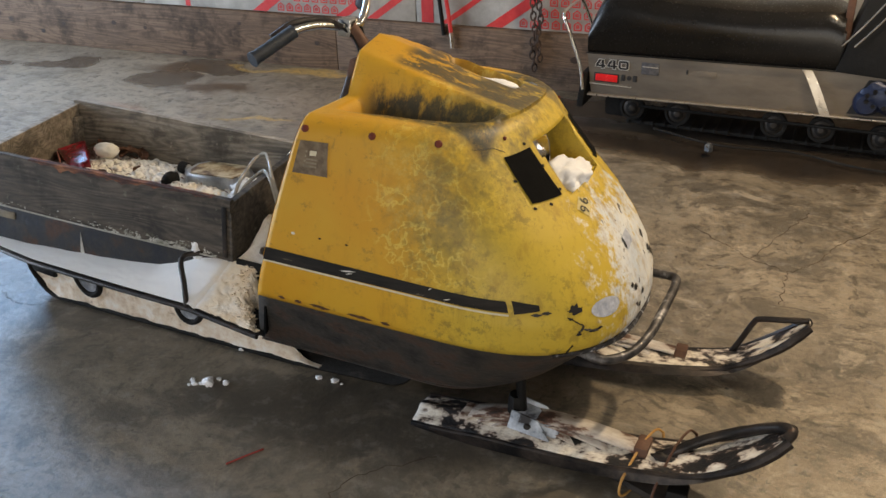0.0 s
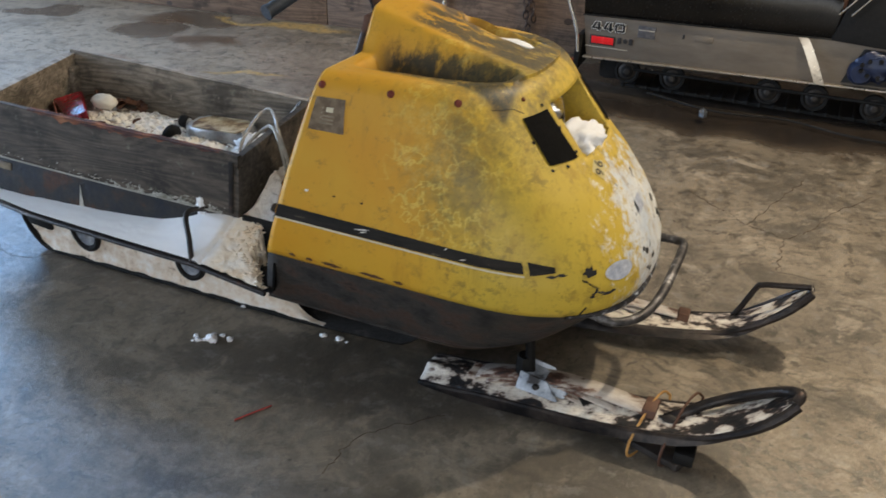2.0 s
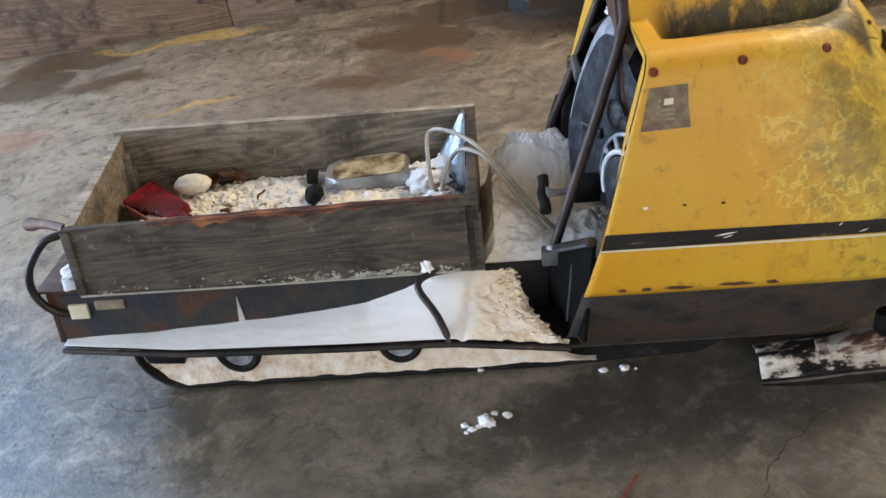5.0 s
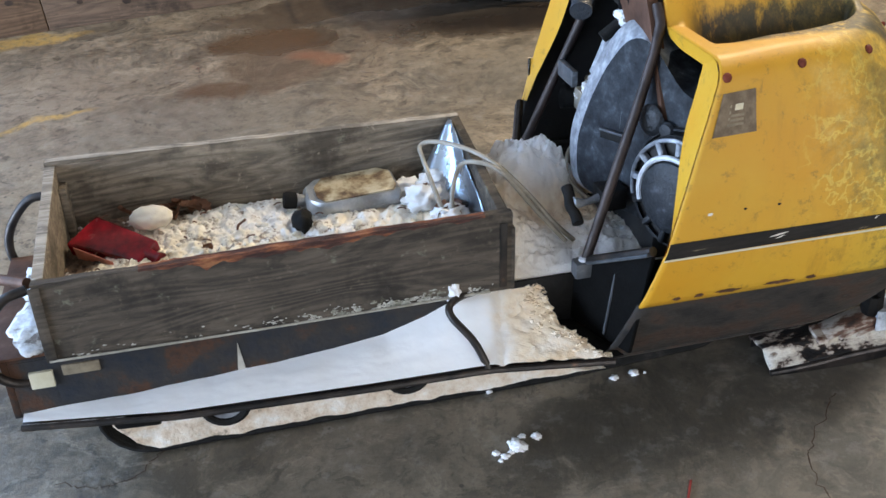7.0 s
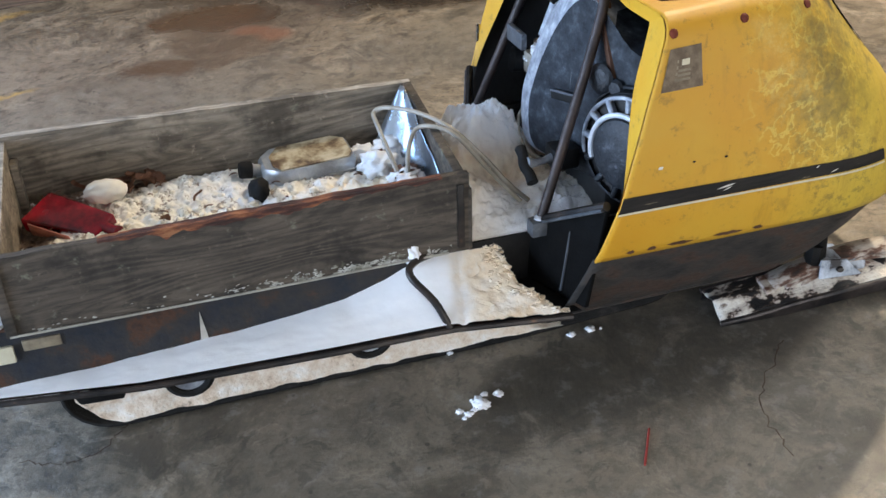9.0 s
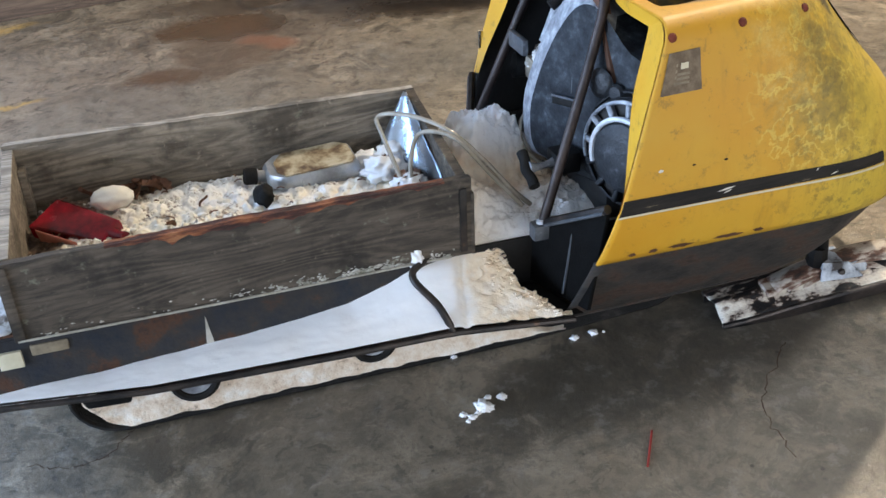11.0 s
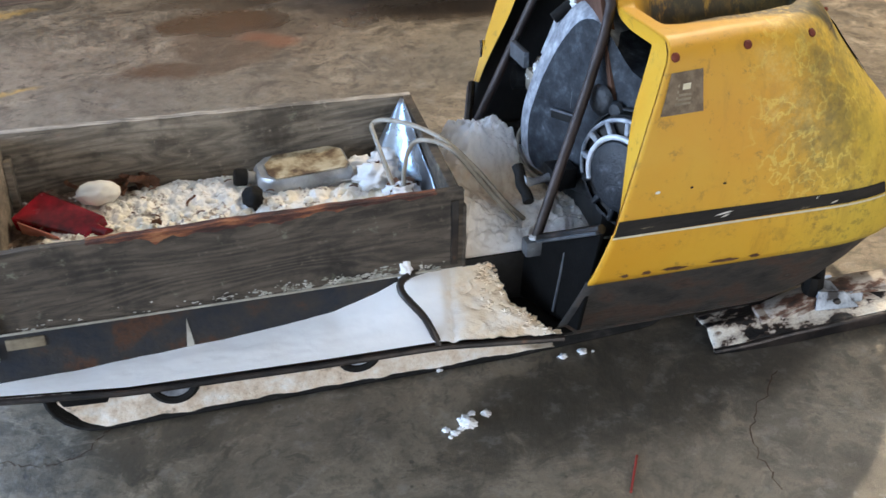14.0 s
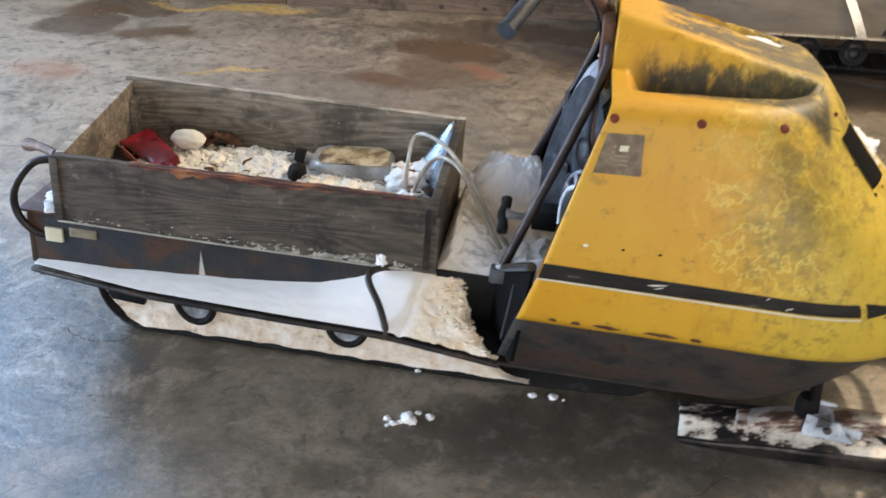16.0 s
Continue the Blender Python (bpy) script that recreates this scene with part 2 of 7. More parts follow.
def cowl_paint():
    m, k = blank("weathered_yellow_paint")
    tc = k.rest()
    sep = k.add("ShaderNodeSeparateXYZ")
    k.t.links.new(tc, sep.inputs[0])
    x, y, z = sep.outputs
    mid, fine, vein = k.noise(tc, 7, 8, 0.7), k.noise(tc, 45, 8, 0.75), k.noise(tc, 14, 3, 0.5)
    col = k.mix(k.ramp(k.noise(tc, 2.5, 4), 0.35, 0.7), (0.62, 0.315, 0.014), (0.63, 0.365, 0.028))
    fade = k.ramp(x, 0.22, 0.5)
    col = k.mix(k.math("MULTIPLY", fade, 0.8), col, (0.60, 0.46, 0.055))
    # washed runs over the bleached front of the side
    wob = k.add("ShaderNodeTexNoise", Scale=9.0, Detail=3.0)
    k.t.links.new(tc, wob.inputs["Vector"])
    wv = k.t.nodes.new("ShaderNodeVectorMath")
    wv.operation = "MULTIPLY_ADD"
    k.t.links.new(wob.outputs["Color"], wv.inputs[0])
    wv.inputs[1].default_value = (0.05, 0.05, 0.10)
    k.t.links.new(tc, wv.inputs[2])
    vein = k.noise(wv.outputs[0], 14, 4, 0.55)
    zone = k.math("MULTIPLY", k.math("MULTIPLY", k.ramp(x, 0.15, 0.25), k.ramp(x, 0.56, 0.42)), k.ramp(z, 0.46, 0.58))
    zone = k.math("MULTIPLY", zone, k.ramp(k.noise(tc, 5.5, 3), 0.36, 0.52))
    runs = k.math("MULTIPLY", k.ramp(k.math("ABSOLUTE", k.math("SUBTRACT", vein, 0.5)), 0.03, 0.0), zone)
    haze = k.math("MULTIPLY", k.math("MULTIPLY", k.ramp(x, 0.17, 0.27), k.ramp(x, 0.44, 0.34)), k.math("MULTIPLY", k.ramp(z, 0.55, 0.68), k.ramp(k.noise(tc, 24, 7, 0.75), 0.45, 0.7)))
    col = k.mix(k.math("MULTIPLY", haze, 0.55), col, (0.72, 0.58, 0.18))
    # grey-green mildew on the curve, on the deck and in the hollows; the curve's band also carries painted shade
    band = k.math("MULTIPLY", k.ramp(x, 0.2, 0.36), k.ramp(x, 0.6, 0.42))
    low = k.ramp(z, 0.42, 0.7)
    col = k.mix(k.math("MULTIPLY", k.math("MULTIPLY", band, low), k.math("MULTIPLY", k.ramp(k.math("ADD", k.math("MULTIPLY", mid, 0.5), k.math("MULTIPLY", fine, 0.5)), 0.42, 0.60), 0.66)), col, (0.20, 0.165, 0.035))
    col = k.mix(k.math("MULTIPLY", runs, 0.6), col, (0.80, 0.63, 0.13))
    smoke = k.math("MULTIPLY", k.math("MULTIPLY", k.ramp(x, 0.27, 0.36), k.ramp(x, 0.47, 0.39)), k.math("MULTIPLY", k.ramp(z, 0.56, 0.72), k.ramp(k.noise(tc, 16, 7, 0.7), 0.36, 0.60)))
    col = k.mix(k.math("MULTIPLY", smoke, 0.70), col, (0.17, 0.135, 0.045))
    moss = k.math("MULTIPLY", k.math("MULTIPLY", k.ramp(k.noise(tc, 34, 7, 0.75), 0.50, 0.60), k.ramp(x, 0.14, 0.40)), k.ramp(k.noise(tc, 4, 4), 0.40, 0.60))
    col = k.mix(k.math("MULTIPLY", moss, 0.55), col, (0.16, 0.13, 0.035))
    deck = k.math("MULTIPLY", k.ramp(z, 0.868, 0.90), k.ramp(x, 0.07, 0.12))
    top = k.math("MULTIPLY", deck, k.ramp(k.math("ABSOLUTE", k.math("SUBTRACT", y, 0.01)), 0.135, 0.105))
    streak = k.add("ShaderNodeMapping", Scale=(5, 11, 5))
    k.put(streak, "Vector", tc)
    sn = k.noise(streak.outputs[0], 2.6, 8, 0.75)
    col = k.mix(k.math("MULTIPLY", top, k.math("MULTIPLY", k.ramp(sn, 0.42, 0.50), 0.93)), col, (0.055, 0.05, 0.035))
    rim = k.math("MULTIPLY", k.ramp(z, 0.79, 0.85), k.ramp(x, 0.24, 0.46))
    col = k.mix(k.math("MULTIPLY", rim, k.math("MULTIPLY", k.ramp(mid, 0.45, 0.62), 0.8)), col, (0.12, 0.09, 0.04))
    hump = k.math("MULTIPLY", k.ramp(k.math("ABSOLUTE", y), 0.335, 0.315), k.math("MULTIPLY", k.ramp(x, 0.445, 0.425), k.ramp(x, 0.03, 0.08)))
    hump = k.math("MULTIPLY", hump, k.ramp(k.math("ABSOLUTE", y), 0.13, 0.165))
    hump = k.math("MULTIPLY", hump, k.ramp(z, 0.785, 0.795))
    drip = k.add("ShaderNodeMapping", Scale=(13, 13, 3.5))
    k.put(drip, "Vector", tc)
    dn = k.noise(drip.outputs[0], 1.6, 8, 0.72)
    # hollows darkened with depth: drip stains and the recess's shade in one colour
    depth = k.math("SUBTRACT", k.math("MULTIPLY", dn, 1.0), k.math("MULTIPLY", k.math("SUBTRACT", z, 0.80), 2.7))
    col = k.mix(k.math("MULTIPLY", hump, k.math("MULTIPLY", k.ramp(depth, 0.10, 0.30), 0.97)), col, (0.026, 0.026, 0.014))
    col = k.mix(k.math("MULTIPLY", hump, k.math("MULTIPLY", k.ramp(dn, 0.5, 0.62), 0.5)), col, (0.16, 0.12, 0.03))
    # rime and bare primer where the nose has lost its paint
    nose = k.math("MULTIPLY", k.ramp(k.math("ABSOLUTE", k.math("SUBTRACT", y, 0.02)), 0.36, 0.05), k.math("MULTIPLY", k.ramp(z, 0.80, 0.56), k.ramp(x, 0.50, 0.72)))
    speck = k.math("ADD", k.math("MULTIPLY", k.math("SUBTRACT", fine, 0.5), 2.4), k.math("MULTIPLY", k.math("SUBTRACT", k.noise(tc, 17, 6, 0.7), 0.5), 1.1))
    patchy = k.math("MULTIPLY", k.math("SUBTRACT", k.noise(tc, 9, 6, 0.72), 0.5), 2.6)
    bare = k.math("MULTIPLY", k.ramp(k.math("ADD", k.math("ADD", k.math("MULTIPLY", nose, 1.18), patchy), speck), 0.36, 0.92), k.ramp(nose, 0.0, 0.12))
    col = k.mix(k.math("MULTIPLY", bare, 0.93), col, k.mix(k.ramp(mid, 0.4, 0.65), (0.80, 0.83, 0.84), (0.62, 0.70, 0.80)))
    flake = k.math("MULTIPLY", k.ramp(nose, 0.3, 0.8), k.ramp(k.noise(tc, 26, 4, 0.6), 0.64, 0.67))
    col = k.mix(flake, col, (0.05, 0.055, 0.08))
    # overall grime, rain runs and rust-brown specks
    run = k.add("ShaderNodeMapping", Scale=(16, 16, 2.2))
    k.put(run, "Vector", tc)
    rn = k.noise(run.outputs[0], 1.5, 7, 0.7)
    col = k.mix(k.math("MULTIPLY", k.math("MULTIPLY", k.ramp(rn, 0.50, 0.72), k.ramp(x, -0.05, 0.32)), 0.45), col, (0.30, 0.17, 0.020))
    col = k.mix(k.math("MULTIPLY", k.math("MULTIPLY", k.ramp(k.noise(tc, 11, 9, 0.8), 0.52, 0.66), k.ramp(x, -0.15, 0.30)), 0.42), col, (0.36, 0.22, 0.03))
    col = k.mix(k.math("MULTIPLY", k.ramp(k.noise(tc, 30, 8, 0.8), 0.55, 0.66), 0.55), col, (0.22, 0.14, 0.03))
    specks = k.math("MULTIPLY", k.ramp(fine, 0.63, 0.72), 0.8)
    col = k.mix(specks, col, (0.20, 0.12, 0.03))
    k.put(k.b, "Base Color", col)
    k.put(k.b, "Roughness", k.math("ADD", 0.34, k.math("MULTIPLY", fine, 0.3)))
    bp = k.add("ShaderNodeBump", Strength=0.2, Distance=0.003)
    k.put(bp, "Height", k.math("ADD", fine, k.math("MULTIPLY", bare, 0.6)))
    k.put(k.b, "Normal", bp.outputs[0])
    return m


def weathered_wood(name, dark, light, rot=0.0, stretch=(2.0, 18, 18)):
    m, k = blank(name)
    tc = k.add("ShaderNodeTexCoord").outputs["Object"]
    mp = k.add("ShaderNodeMapping", Scale=stretch)
    k.put(mp, "Vector", tc)
    v = mp.outputs[0]
    wv = k.add("ShaderNodeTexWave", Scale=1.1, Distortion=9.0, Detail=4.0)
    wv.bands_direction = "Z"
    k.put(wv, "Vector", v)
    grain = k.noise(v, 2.4, 8, 0.7)
    patch = k.noise(tc, 7, 6, 0.65)
    col = k.mix(k.ramp(grain, 0.3, 0.72), dark, light)
    arch = k.add("ShaderNodeMapping", Scale=(stretch[0] * 0.55, stretch[1] * 0.45, stretch[2] * 0.45))
    k.put(arch, "Vector", tc)
    rings = k.math("SINE", k.math("MULTIPLY", k.noise(arch.outputs[0], 1.0, 2, 0.4), 150.0))
    col = k.mix(k.math("MULTIPLY", k.math("MULTIPLY", k.ramp(rings, 0.2, 0.95), k.ramp(patch, 0.36, 0.58)), 0.42), col, tuple(c * 1.25 for c in light))
    col = k.mix(k.math("MULTIPLY", k.ramp(rings, -0.3, -1.0), 0.34), col, tuple(c * 0.55 for c in dark))
    col = k.mix(k.math("MULTIPLY", wv.outputs["Fac"], 0.16), col, tuple(c * 0.5 for c in dark))
    col = k.mix(k.math("MULTIPLY", k.ramp(patch, 0.46, 0.68), 0.8), col, tuple(c * 0.32 for c in dark))
    col = k.mix(k.math("MULTIPLY", k.ramp(k.noise(v, 5.5, 6, 0.8), 0.56, 0.66), 0.55), col, tuple(c * 0.25 for c in dark))
    col = k.mix(k.math("MULTIPLY", k.ramp(k.noise(tc, 40, 6, 0.75), 0.60, 0.70), 0.4), col, tuple(c * 1.7 for c in light))
    if rot:
        col = k.mix(k.math("MULTIPLY", k.ramp(k.noise(tc, 22, 6, 0.7), 0.60, 0.72), rot), col, (0.34, 0.36, 0.26))
    k.put(k.b, "Base Color", col)
    k.put(k.b, "Roughness", k.math("ADD", 0.55, k.math("MULTIPLY", patch, 0.35)))
    bp = k.add("ShaderNodeBump", Strength=0.4, Distance=0.005)
    k.put(bp, "Height", k.math("ADD", grain, k.math("MULTIPLY", wv.outputs["Fac"], 0.15)))
    k.put(k.b, "Normal", bp.outputs[0])
    return m


def snow_mat(name, clean, dirty, lo=0.42, hi=0.65):
    m = mat(name, [(lo, clean), (hi, dirty)], 0.75, 0, 9, 0.2, 45, spec=0.25)
    return m


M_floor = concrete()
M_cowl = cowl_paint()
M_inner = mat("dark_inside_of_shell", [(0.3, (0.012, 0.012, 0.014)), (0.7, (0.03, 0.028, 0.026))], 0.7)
M_belly = mat("scuffed_dark_steel", [(0.34, (0.020, 0.020, 0.021)), (0.50, (0.050, 0.046, 0.042)), (0.60, (0.070, 0.046, 0.036)), (0.67, (0.032, 0.027, 0.025)), (0.75, (0.15, 0.14, 0.13))], 0.6, 0.15, 9, 0.3, 60, stretch=(1, 1, 1.6), spec=0.3)
M_tunnel = mat("rusting_blue_black_steel", [(0.34, (0.016, 0.021, 0.031)), (0.54, (0.036, 0.033, 0.031)), (0.64, (0.075, 0.036, 0.02)), (0.72, (0.035, 0.024, 0.02))], 0.6, 0.15, 11, 0.25, 70, spec=0.3)
M_black = mat("black_paint", [(0.35, (0.003, 0.003, 0.0035)), (0.62, (0.007, 0.007, 0.007)), (0.75, (0.03, 0.027, 0.025))], 0.6, 0, 9, 0.2, 60, spec=0.25)
M_blackmetal = mat("chipped_black_tube", [(0.38, (0.014, 0.013, 0.013)), (0.62, (0.045, 0.035, 0.03)), (0.74, (0.16, 0.08, 0.045))], 0.42, 0.4, 16)
M_rust = mat("brown_rusted_steel", [(0.32, (0.065, 0.03, 0.018)), (0.6, (0.13, 0.065, 0.04)), (0.75, (0.19, 0.11, 0.075))], 0.6, 0.3, 14)
M_alu = mat("oxidised_cast_aluminium", [(0.34, (0.055, 0.062, 0.072)), (0.6, (0.115, 0.125, 0.14)), (0.75, (0.30, 0.32, 0.35))], 0.5, 0.35, 16, 0.10, 160)
M_alu_light = mat("bright_worn_lit_aluminium", [(0.34, (0.40, 0.43, 0.48)), (0.7, (0.76, 0.79, 0.84))], 0.5, 0.2, 22, 0.15, 120)
M_chrome = mat("worn_chrome", [(0.3, (0.62, 0.60, 0.56)), (0.7, (0.80, 0.78, 0.74))], 0.14, 1.0, 20, 0.05, 60, rough_var=0.08)
M_rubber = mat("black_rubber", [(0.3, (0.007, 0.007, 0.007)), (0.62, (0.018, 0.017, 0.016)), (0.75, (0.05, 0.045, 0.04))], 0.8, 0, 14, 0.3, 80, spec=0.2)
M_grip = mat("blue_black_rubber_grip", [(0.3, (0.012, 0.018, 0.028)), (0.7, (0.035, 0.045, 0.06))], 0.55, 0, 14, 0.3, 150)
M_snow = snow_mat("wet_snow", (0.92, 0.935, 0.96), (0.85, 0.865, 0.89))
M_snow_tan = mat("sawdust_stained_snow", [(0.34, (0.90, 0.85, 0.78)), (0.50, (0.82, 0.71, 0.58)), (0.62, (0.70, 0.56, 0.42)), (0.70, (0.26, 0.20, 0.15))], 0.75, 0, 22, 0.5, 70, spec=0.25)
M_ice_dirty = mat("gritty_old_snow", [(0.42, (0.78, 0.80, 0.84)), (0.54, (0.66, 0.66, 0.66)), (0.62, (0.20, 0.17, 0.15))], 0.7, 0, 22, 0.4, 60, spec=0.25)
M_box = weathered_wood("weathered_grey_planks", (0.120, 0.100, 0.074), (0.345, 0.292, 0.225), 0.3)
# darker tone for the near side board and the front end board
M_box_dark = weathered_wood("darker_grey_planks", (0.036, 0.029, 0.022), (0.130, 0.105, 0.079), 0.4)
M_edgewood = weathered_wood("bleached_plank_edge", (0.26, 0.23, 0.19), (0.56, 0.51, 0.44), 0.1)
M_rot = mat("orange_rotten_wood", [(0.40, (0.035, 0.016, 0.012)), (0.50, (0.085, 0.032, 0.022)), (0.58, (0.24, 0.085, 0.035)), (0.66, (0.36, 0.16, 0.07)), (0.74, (0.10, 0.06, 0.045))], 0.8, 0, 16, 0.7, 60, stretch=(0.6, 3, 3))
M_skirt = weathered_wood("brown_wall_plank", (0.115, 0.072, 0.045), (0.215, 0.138, 0.086), 0.0, (1.2, 14, 14))
M_ski = mat("white_paint_flaking_to_rust", [(0.44, (0.010, 0.010, 0.011)), (0.475, (0.06, 0.036, 0.026)), (0.50, (0.46, 0.40, 0.34)), (0.56, (0.74, 0.68, 0.58)), (0.64, (0.84, 0.80, 0.72)), (0.72, (0.20, 0.15, 0.11))], 0.5, 0.05, 12, 0.4, 70, stretch=(1, 1.5, 1))
M_ski_edge = mat("black_ski_edge", [(0.4, (0.012, 0.012, 0.014)), (0.75, (0.10, 0.08, 0.07))], 0.4, 0.5, 12)
M_red = mat("red_plastic", [(0.36, (0.055, 0.002, 0.006)), (0.5, (0.17, 0.003, 0.011)), (0.66, (0.36, 0.006, 0.020))], 0.22, 0, 11, 0.25, 30)
M_lens = mat("red_reflector", [(0.3, (0.85, 0.014, 0.02)), (0.7, (0.92, 0.03, 0.035))], 0.25, 0, 30)
M_cream = mat("cream_reflector", [(0.35, (0.62, 0.58, 0.42)), (0.7, (0.74, 0.70, 0.55))], 0.35, 0, 30)
M_cream_dirty = mat("grimy_cream_reflector", [(0.35, (0.16, 0.13, 0.09)), (0.7, (0.34, 0.29, 0.2))], 0.5, 0, 30)
M_seat = mat("black_vinyl", [(0.3, (0.004, 0.004, 0.004)), (0.7, (0.010, 0.009, 0.008))], 0.24, 0, 6, 0.02, 90, spec=0.35)
M_s2side = mat("dusty_grey_aluminium_panel", [(0.35, (0.13, 0.108, 0.084)), (0.7, (0.21, 0.178, 0.140))], 0.5, 0.2, 5, 0.12, 50, stretch=(0.6, 1, 2))
M_white = mat("white_lettering", [(0.3, (0.7, 0.68, 0.62)), (0.7, (0.8, 0.78, 0.72))], 0.5)
M_sticker = mat("grey_foil_sticker", [(0.4, (0.12, 0.085, 0.05)), (0.6, (0.21, 0.16, 0.105))], 0.5, 0.0, 40, 0.2, 120)
M_silver = mat("silver_print", [(0.35, (0.45, 0.42, 0.36)), (0.7, (0.75, 0.73, 0.68))], 0.3, 0.4, 60)
M_foam = mat("insulation_board_face", [(0.35, (0.28, 0.265, 0.24)), (0.6, (0.45, 0.43, 0.395)), (0.75, (0.58, 0.56, 0.52))], 0.45, 0.1, 5, 0.3, 30)
M_print = mat("red_print", [(0.35, (0.55, 0.025, 0.03)), (0.7, (0.68, 0.06, 0.055))], 0.5, 0, 12)
M_wall = mat("plain_wall_sheathing", [(0.35, (0.26, 0.23, 0.19)), (0.7, (0.36, 0.32, 0.27))], 0.8, 0, 3)
M_hose = mat("clouded_plastic_tube", [(0.35, (0.24, 0.22, 0.18)), (0.7, (0.42, 0.39, 0.34))], 0.2, 0, 20)
M_leaf = mat("dead_brown_leaf", [(0.35, (0.07, 0.028, 0.014)), (0.7, (0.20, 0.09, 0.045))], 0.7, 0, 30)
M_can = mat("dented_tinned_metal", [(0.36, (0.24, 0.25, 0.26)), (0.55, (0.46, 0.48, 0.50)), (0.7, (0.64, 0.66, 0.68))], 0.34, 0.45, 9, 0.3, 40)
M_twine = mat("orange_twine", [(0.3, (0.40, 0.20, 0.05)), (0.7, (0.55, 0.32, 0.10))], 0.8, 0, 60)
M_shell = mat("pale_egg_shaped_lump", [(0.35, (0.80, 0.76, 0.66)), (0.7, (0.88, 0.85, 0.78))], 0.6, 0, 8)
M_shroud = mat("blackened_cast_shroud", [(0.36, (0.012, 0.013, 0.017)), (0.52, (0.026, 0.030, 0.036)), (0.64, (0.055, 0.062, 0.073)), (0.72, (0.16, 0.17, 0.19))], 0.62, 0.0, 30, 0.12, 160, spec=0.2)
M_screen = mat("matt_black_screen", [(0.3, (0.003, 0.003, 0.003)), (0.7, (0.006, 0.006, 0.006))], 0.95, 0, 40, 0.2, 200, spec=0.1)
M_ink = mat("printed_ink", [(0.3, (0.012, 0.012, 0.014)), (0.7, (0.03, 0.03, 0.032))], 0.5)
M_blue = mat("blue_painted_castings", [(0.35, (0.004, 0.009, 0.032)), (0.7, (0.010, 0.024, 0.075))], 0.4, 0.2, 14)
M_steelworn = mat("brushed_steel_band", [(0.35, (0.45, 0.40, 0.33)), (0.7, (0.62, 0.57, 0.49))], 0.3, 0.8, 8)
M_leafflange = mat("chipped_dirty_flange", [(0.40, (0.03, 0.028, 0.028)), (0.48, (0.14, 0.08, 0.05)), (0.54, (0.50, 0.48, 0.45)), (0.7, (0.66, 0.66, 0.66))], 0.6, 0.1, 16, 0.3, 70)
M_lip = mat("chipped_lip_paint", [(0.48, (0.010, 0.010, 0.013)), (0.55, (0.05, 0.05, 0.06)), (0.60, (0.42, 0.45, 0.50)), (0.75, (0.78, 0.80, 0.82))], 0.55, 0, 34, 0.3, 80)
M_stick = mat("dull_red_plastic", [(0.35, (0.22, 0.025, 0.02)), (0.7, (0.36, 0.05, 0.04))], 0.6, 0, 20)
M_rim = mat("grey_cast_rim", [(0.34, (0.14, 0.15, 0.175)), (0.50, (0.27, 0.29, 0.33)), (0.68, (0.50, 0.53, 0.58))], 0.5, 0.1, 30, 0.12, 200)
M_rodrust0 = mat("dark_rusted_bar", [(0.35, (0.03, 0.02, 0.016)), (0.65, (0.09, 0.055, 0.04))], 0.65, 0.1, 16, 0.3, 60)
M_wire = mat("pale_wire", [(0.35, (0.35, 0.33, 0.28)), (0.7, (0.6, 0.58, 0.52))], 0.4, 0.4, 30)

# ---- mesh helpers ----


def smooth01(x, a, b):
    t = min(1, max(0, (x - a) / (b - a)))
    return t * t * (3 - 2 * t)


# affine warp that fits the sled to the camera's view; what touches the floor stays on it
VIEW_FIT = Matrix(((1.0101, -0.0139, 0.0540, -0.0337), (-0.0128, 0.9583, 0.0892, -0.0752), (-0.0383, -0.0701, 0.9911, -0.0272), (0, 0, 0, 1)))
view_fitting = False


def fit_to_view(p):
    q = VIEW_FIT @ Vector(p)
    dz = (p[2] - q.z) * (1 - smooth01(p[2], 0.03, 0.16))
    return Vector((q.x, q.y - dz, q.z + dz))


def base(name, at, label, category, kind="", group=""):
    ob = new(name)
    ob.location = fit_to_view(at) if view_fitting else at
    ob.empty_display_size = 0.1
    return tagged(ob, label, category, group, kind)


def finish(bm, name, material, parent=None, label="", smooth=True, angle=40, **tags):
    me = bpy.data.meshes.new(name)
    bmesh.ops.recalc_face_normals(bm, faces=bm.faces)
    for f in bm.faces:
        f.smooth = smooth
    for e in bm.edges:
        if len(e.link_faces) == 2 and e.calc_face_angle(0) > radians(angle):
            e.smooth = False
    if view_fitting:
        rest = bm.verts.layers.float_vector.new("rest")
        for v in bm.verts:
            v[rest] = v.co
            v.co = fit_to_view(v.co)
    bm.to_mesh(me)
    bm.free()
    for one in material if isinstance(material, (list, tuple)) else [material]:
        me.materials.append(one)
    ob = new(name, me)
    if parent:
        ob.parent = parent
        if parent.parent is None:
            ob.matrix_parent_inverse = parent.matrix_basis.inverted()
    return tagged(ob, label, **tags)


def part(name, bm, material, parent=None, label="", **more):
    return finish(bm, name, material, parent, label, **more)


def merge(*bms):
    out = bmesh.new()
    for b in bms:
        me = bpy.data.meshes.new("tmp")
        b.to_mesh(me)
        b.free()
        out.from_mesh(me)
        bpy.data.meshes.remove(me)
    return out


